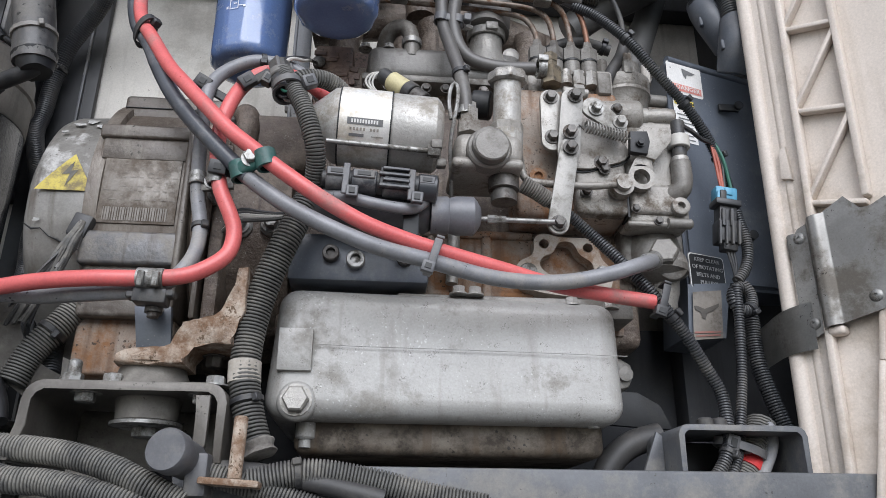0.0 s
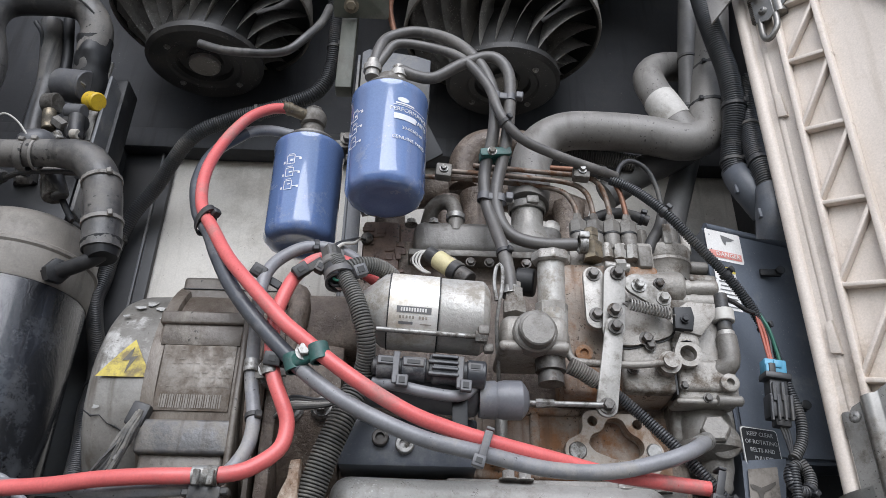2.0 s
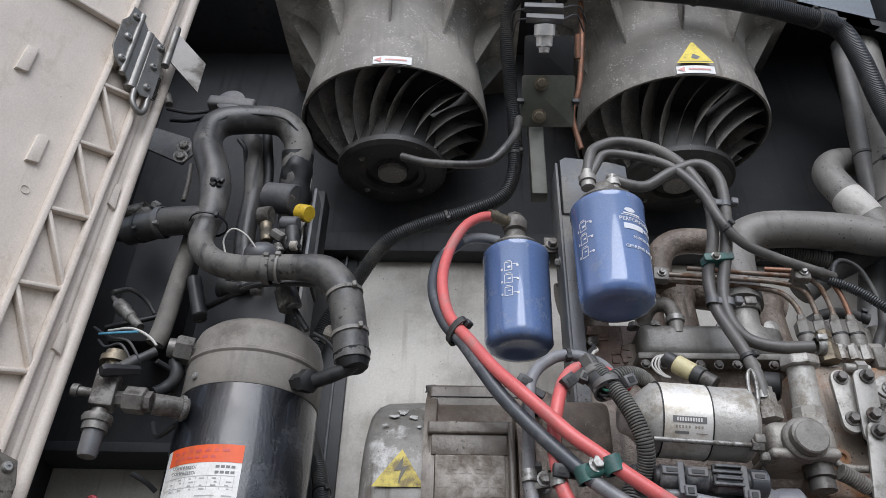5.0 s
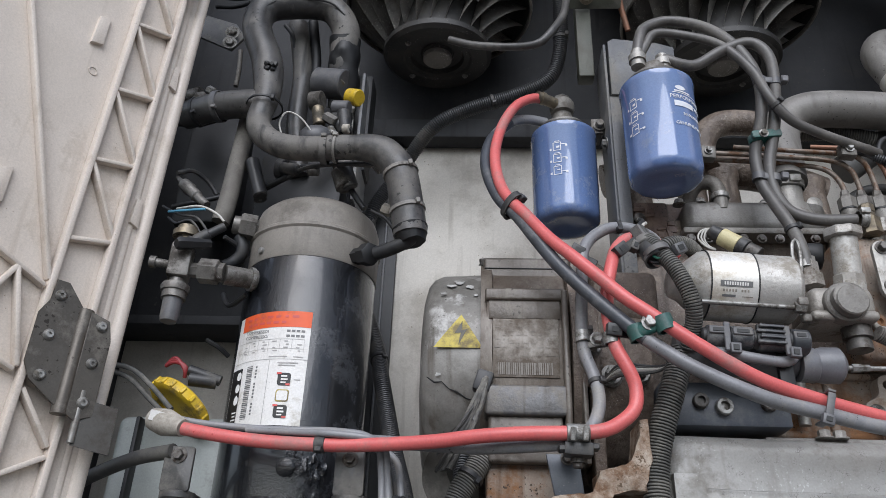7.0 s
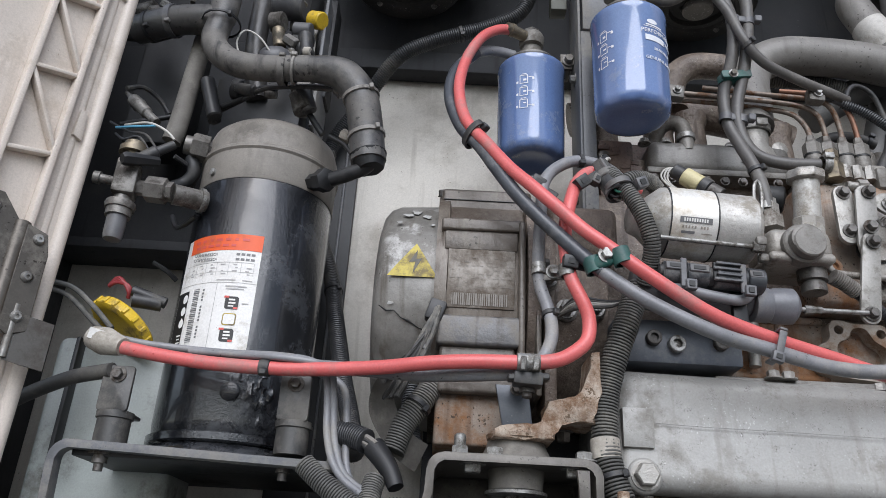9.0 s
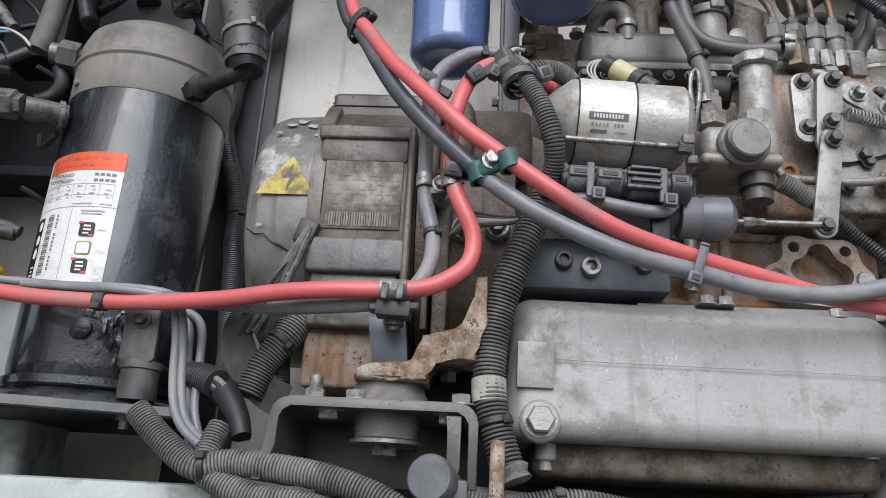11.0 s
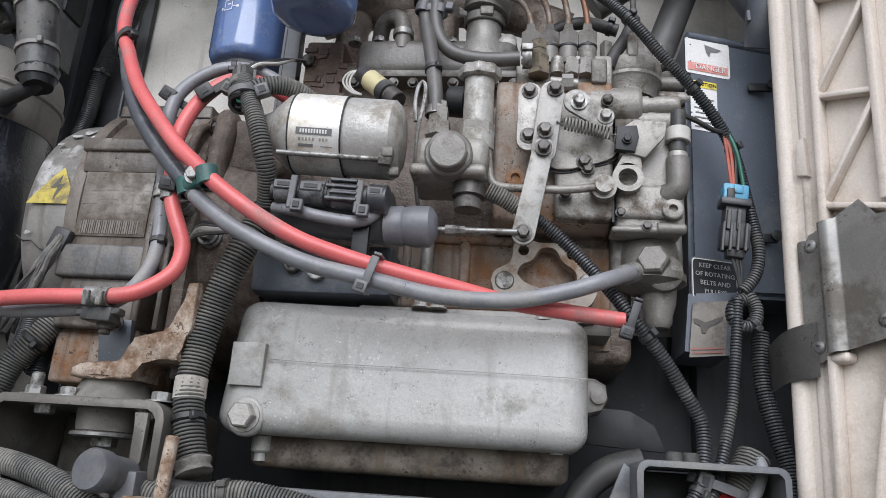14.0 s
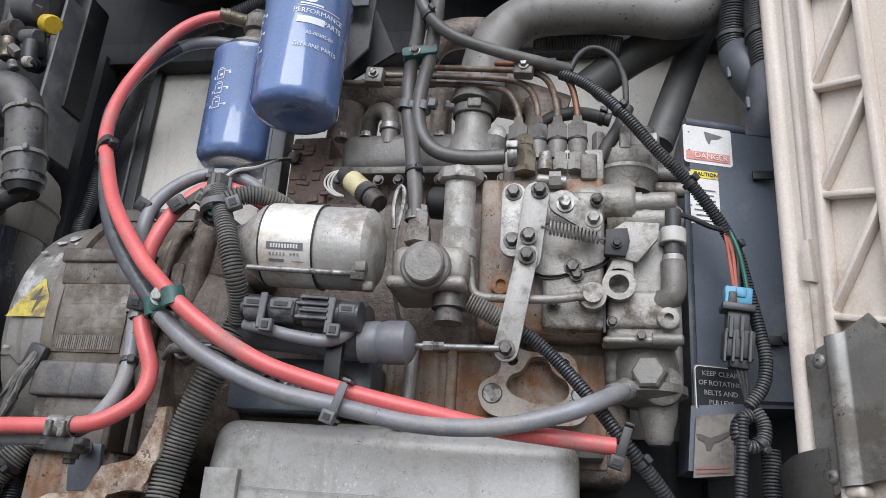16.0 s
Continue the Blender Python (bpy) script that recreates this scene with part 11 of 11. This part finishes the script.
for p in ((0.4661, 0.82, 2.1341), (0.4596, 0.82, 1.949)):
    p = V(p)
    bm = bmesh.new()
    boxab(bm, p + V((-0.014, -0.004, -0.005)), p + V((0.014, 0.001, 0.005)), 0.001)
    lathe(bm, p + V((0.012, -0.004, 0.002)), OUT, [(0, 0.006), (0.004, 0.006), (0.005, 0.003)], 12)
    part("latch_slot", bm, M_BLACKINK, gd)
n = (brr - bl).cross(tl - bl).normalized()
ux, uy = (brr - bl).normalized(), None
uy = n.cross(ux)
if n.y > 0:
    n, uy = -n, uy


def on_guard(p):
    """The foot of p on the guard's panel."""
    p = V(p)
    return p - n * (p - bl).dot(n)


uxg = (tr - tl).normalized()
uyg = (tl - bl).normalized()
uyg = (uyg - uxg * uyg.dot(uxg)).normalized()


def sticker(c, w, h, m, nm, lift, label="", shape=None):
    return patch(shape or [(0, 0, w, h)], on_guard(c), uxg, uyg, m, gd, nm, lift, label=label)


dc = (0.4075, 0.8, 2.1665)
sw_, sh_ = 0.0565, 0.0475
sticker(dc, 0, 0, M_LABEL, "danger_sticker", 0.001, "white danger sticker with a faded red word bar", rounded(sw_, sh_, 0.004))
M_FADERED = mat("faded_red_print", (0.58, 0.20, 0.17), (0.66, 0.33, 0.29), 0.5, bump=0.0, scale=60)
sticker((0.4070, 0.8, 2.1520), sw_ * 0.90, sh_ * 0.22, M_FADERED, "danger_bar", 0.0016)
letters("DANGER", sh_ * 0.20, on_guard((0.4105, 0.8, 2.1520)), uxg, uyg, M_LABEL, gd, "lettering", 0.0022)
sticker((0.4098, 0.8, 2.1755), 0, 0, M_GREYINK, "hand_mark", 0.0016, "", [(-0.006, 0.008), (0.016, 0.004), (0.010, 0.0), (0.002, -0.001), (0.000, -0.008), (-0.004, -0.002)])
cw_, ch_ = 0.0334, 0.0617
sticker((0.3997, 0.8, 2.1011), cw_, ch_, M_LABEL, "caution_sticker", 0.001, "white caution sticker with a yellow head")
sticker((0.4007, 0.8, 2.1294), cw_ * 0.94, ch_ * 0.14, M_YELLOW, "caution_bar", 0.0016)
letters("CAUTION", ch_ * 0.1, on_guard((0.402, 0.8, 2.1294)), uxg, uyg, M_BLACKINK, gd, "lettering", 0.0022)
patch([(0.0, 0.016 - 0.006 * k, cw_ * (0.75 - 0.1 * (k % 2)), 0.0015) for k in range(7)], on_guard((0.3994, 0.8, 2.0946)), uxg, uyg, M_GREYINK, gd, "small_print", 0.0016)
M_WORNWHITE = mat("worn_white_print", (0.42, 0.42, 0.42), (0.26, 0.26, 0.26), 0.5, 0.0, 120, bump=0.0)
kc = (0.4035, 0.797, 1.8955)
kw, kh = 0.0510, 0.0420
sticker(kc, 0, 0, M_GREYINK, "plate_edge", 0.0006, "", rounded(kw * 1.06, kh * 1.10, 0.005))
sticker(kc, 0, 0, M_LABEL, "plate_rim", 0.0010, "", rounded(kw * 1.02, kh * 1.05, 0.004))
sticker(kc, 0, 0, M_DARK, "warning_plate", 0.0014, "black plate warning of rotating belts", rounded(kw * 0.98, kh * 1.00, 0.004))
for k, t in enumerate(("KEEP CLEAR", "OF ROTATING", "BELTS AND", "PULLEYS")):
    c = V((0.4035, 0.797, 1.8955)) + uyg * (kh * (0.34 - 0.225 * k))
    letters(t, kh * 0.165, on_guard(c), uxg, uyg, M_WORNWHITE, gd, "lettering", 0.002)
M_OLDSTICKER = mat("stained_old_sticker", (0.205, 0.183, 0.158), (0.155, 0.136, 0.115), 0.5, 0.0, 20, dirt=(0.10, 0.085, 0.07), dirt_amt=0.3, dirt_scale=14, bump=0.05)
M_STAINRED = mat("stained_red_print", (0.27, 0.10, 0.08), (0.20, 0.11, 0.09), 0.5, bump=0.0, scale=60)
M_STAININK = mat("stained_dark_print", (0.075, 0.066, 0.056), (0.055, 0.048, 0.04), 0.5, bump=0.0, scale=60)
tc_ = V((0.3905, 0.797, 1.8413))
uxt = (lo[1] - lo[0]).normalized()
uyt = V((0, 0, 1))
patch([(-0.0205, -0.030), (0.0165, -0.029), (0.0215, 0.028), (-0.0150, 0.027)], tc_ + OUT * 0.002, uxt, uyt, M_OLDSTICKER, gd, "pinch_sticker", 0.001, label="worn pale sticker with a hand pictogram")
patch([(-0.016, 0.010), (-0.012, 0.010), (-0.003, 0.006), (0.004, 0.008), (0.016, 0.012), (0.015, 0.008), (0.007, 0.003), (0.0, 0.001), (-0.003, -0.006), (-0.007, -0.005), (-0.008, 0.002), (-0.014, 0.005)], tc_ + OUT * 0.003, uxt, uyt, M_STAININK, gd, "hand_mark", 0.001)
patch([(-0.002, -0.0215, 0.033, 0.0022), (-0.002, -0.0255, 0.031, 0.0020)], tc_ + OUT * 0.003, uxt, uyt, M_STAINRED, gd, "red_print", 0.001)

# ---- lower right bracket, hose, lug ----
lb = thing("frame_bracket", (0.329, 0.72, 1.6811), "bent steel bracket on the lower frame", "bracket")
bm = bmesh.new()
arch = []
for d_, r_ in ((0.0, 0.010), (0.0055, 0.0045)):
    run = [(0.0 + d_, -0.060), (0.0 + d_, -0.012)]
    run += [(0.010 - r_ * math.cos(radians(t_)), -0.010 + r_ * math.sin(radians(t_))) for t_ in range(0, 91, 18)]
    run += [(0.118 + r_ * math.sin(radians(t_)), -0.010 + r_ * math.cos(radians(t_))) for t_ in range(0, 91, 18)]
    run += [(0.128 - d_, -0.060)]
    arch += run if d_ == 0.0 else run[::-1]
prism(bm, arch, (0.3035, 0.790, 1.7020), X, Z, 0.092, 0.0008)
part("channel", bm, M_FRAME, lb)
bm = bmesh.new()
prism(bm, [(-0.030, -0.060), (0.0, -0.060), (0.0, -0.004), (-0.006, 0.0)], (0.3035, 0.745, 1.7000), X, Z, 0.004, 0.0008)
part("side_web", bm, M_FRAME, lb)
for x_ in (0.338, 0.352):
    bm = bmesh.new()
    lathe(bm, (x_, 0.715, 1.7025), Z, [(0, 0.008), (0.006, 0.008), (0.008, 0.006)], 16)
    part("rubber_stop", bm, M_RUBBER, lb)
part("back_plate", boxab(bmesh.new(), (0.310, 0.784, 1.645), (0.424, 0.789, 1.695), 0.002), M_DARK, lb)
pipe_thing("rubber_hose", [(0.2527, 0.8, 1.6467), (0.266, 0.8, 1.6737), (0.2905, 0.8, 1.694), (0.3233, 0.8, 1.704)], 0.014, M_RUBBER, "thick black rubber hose under the sump", "hose", "", (), seg=16)
tri = thing("gusset_plate", (0.3171, 0.78, 1.7504), "dark dusty steel gusset plate beside the sump", "gusset")
bm = bmesh.new()
gp = [V(v) for v in ((0.2749, 0.84, 1.7595), (0.3162, 0.84, 1.7579), (0.342, 0.84, 1.7437), (0.355, 0.84, 1.7163), (0.318, 0.84, 1.7181), (0.2713, 0.84, 1.7208))]
a = gp[0]
prism(bm, [((q - a).x, (q - a).z) for q in gp][::-1], a + Y * 0.008, X, Z, 0.008, 0.001)
part("plate", bm, M_DARK, tri)
# clamp with its lock round the lower looms
lt = thing("loom_tie", (0.3646, 0.7227, 1.687), "grey plastic tie with a square lock round the looms", "tie")
dt = V((0.30, 0.0, 0.95)).normalized()
bm = bmesh.new()
for f_ in (1.0, 0.90):
    for h_ in (-0.004, 0.004):
        for k in range(24):
            t_ = 2 * math.pi * k / 24
            bm.verts.new(V((0.378, 0.731, 1.6835)) + dt * h_ + (X - dt * dt.x).normalized() * 0.027 * f_ * math.cos(t_) + Y * 0.0165 * f_ * math.sin(t_))
bm.verts.ensure_lookup_table()
for k in range(24):
    q_ = (k + 1) % 24
    for a_, b_ in ((0, 24), (48, 72), (0, 48), (24, 72)):
        bm.faces.new([bm.verts[v_] for v_ in (a_ + k, a_ + q_, b_ + q_, b_ + k)])
part("band", bm, M_GREYPLASTIC, lt)
lk = part("lock", box(bmesh.new(), (0.3640, 0.7165, 1.6870), (0.013, 0.008, 0.016), Euler((0, 0.3, 0)).to_matrix(), 0.0015, 2), M_GREYPLASTIC, lt)
part("lock_window", box(bmesh.new(), (0.3640, 0.7122, 1.6870), (0.006, 0.0012, 0.009), Euler((0, 0.3, 0)).to_matrix()), M_BLACKINK, lk)
# rivets and a rolled top edge on the guard
for k in range(14):
    p = bl.lerp(tl, 0.04 + 0.92 * k / 13) + uxg * 0.006
    bm = bmesh.new()
    lathe(bm, on_guard(p), n if n.y < 0 else -n, [(0, 0.0013), (0.0008, 0.001)], 8)
    part("rivet", bm, M_GUARD, gd)
bm = bmesh.new()
rod(bm, tl + V((0.002, 0.004, 0.0)), tr + V((0.0, 0.004, 0.0)), 0.006, seg=12)
part("rolled_edge", bm, M_GUARD, gd)
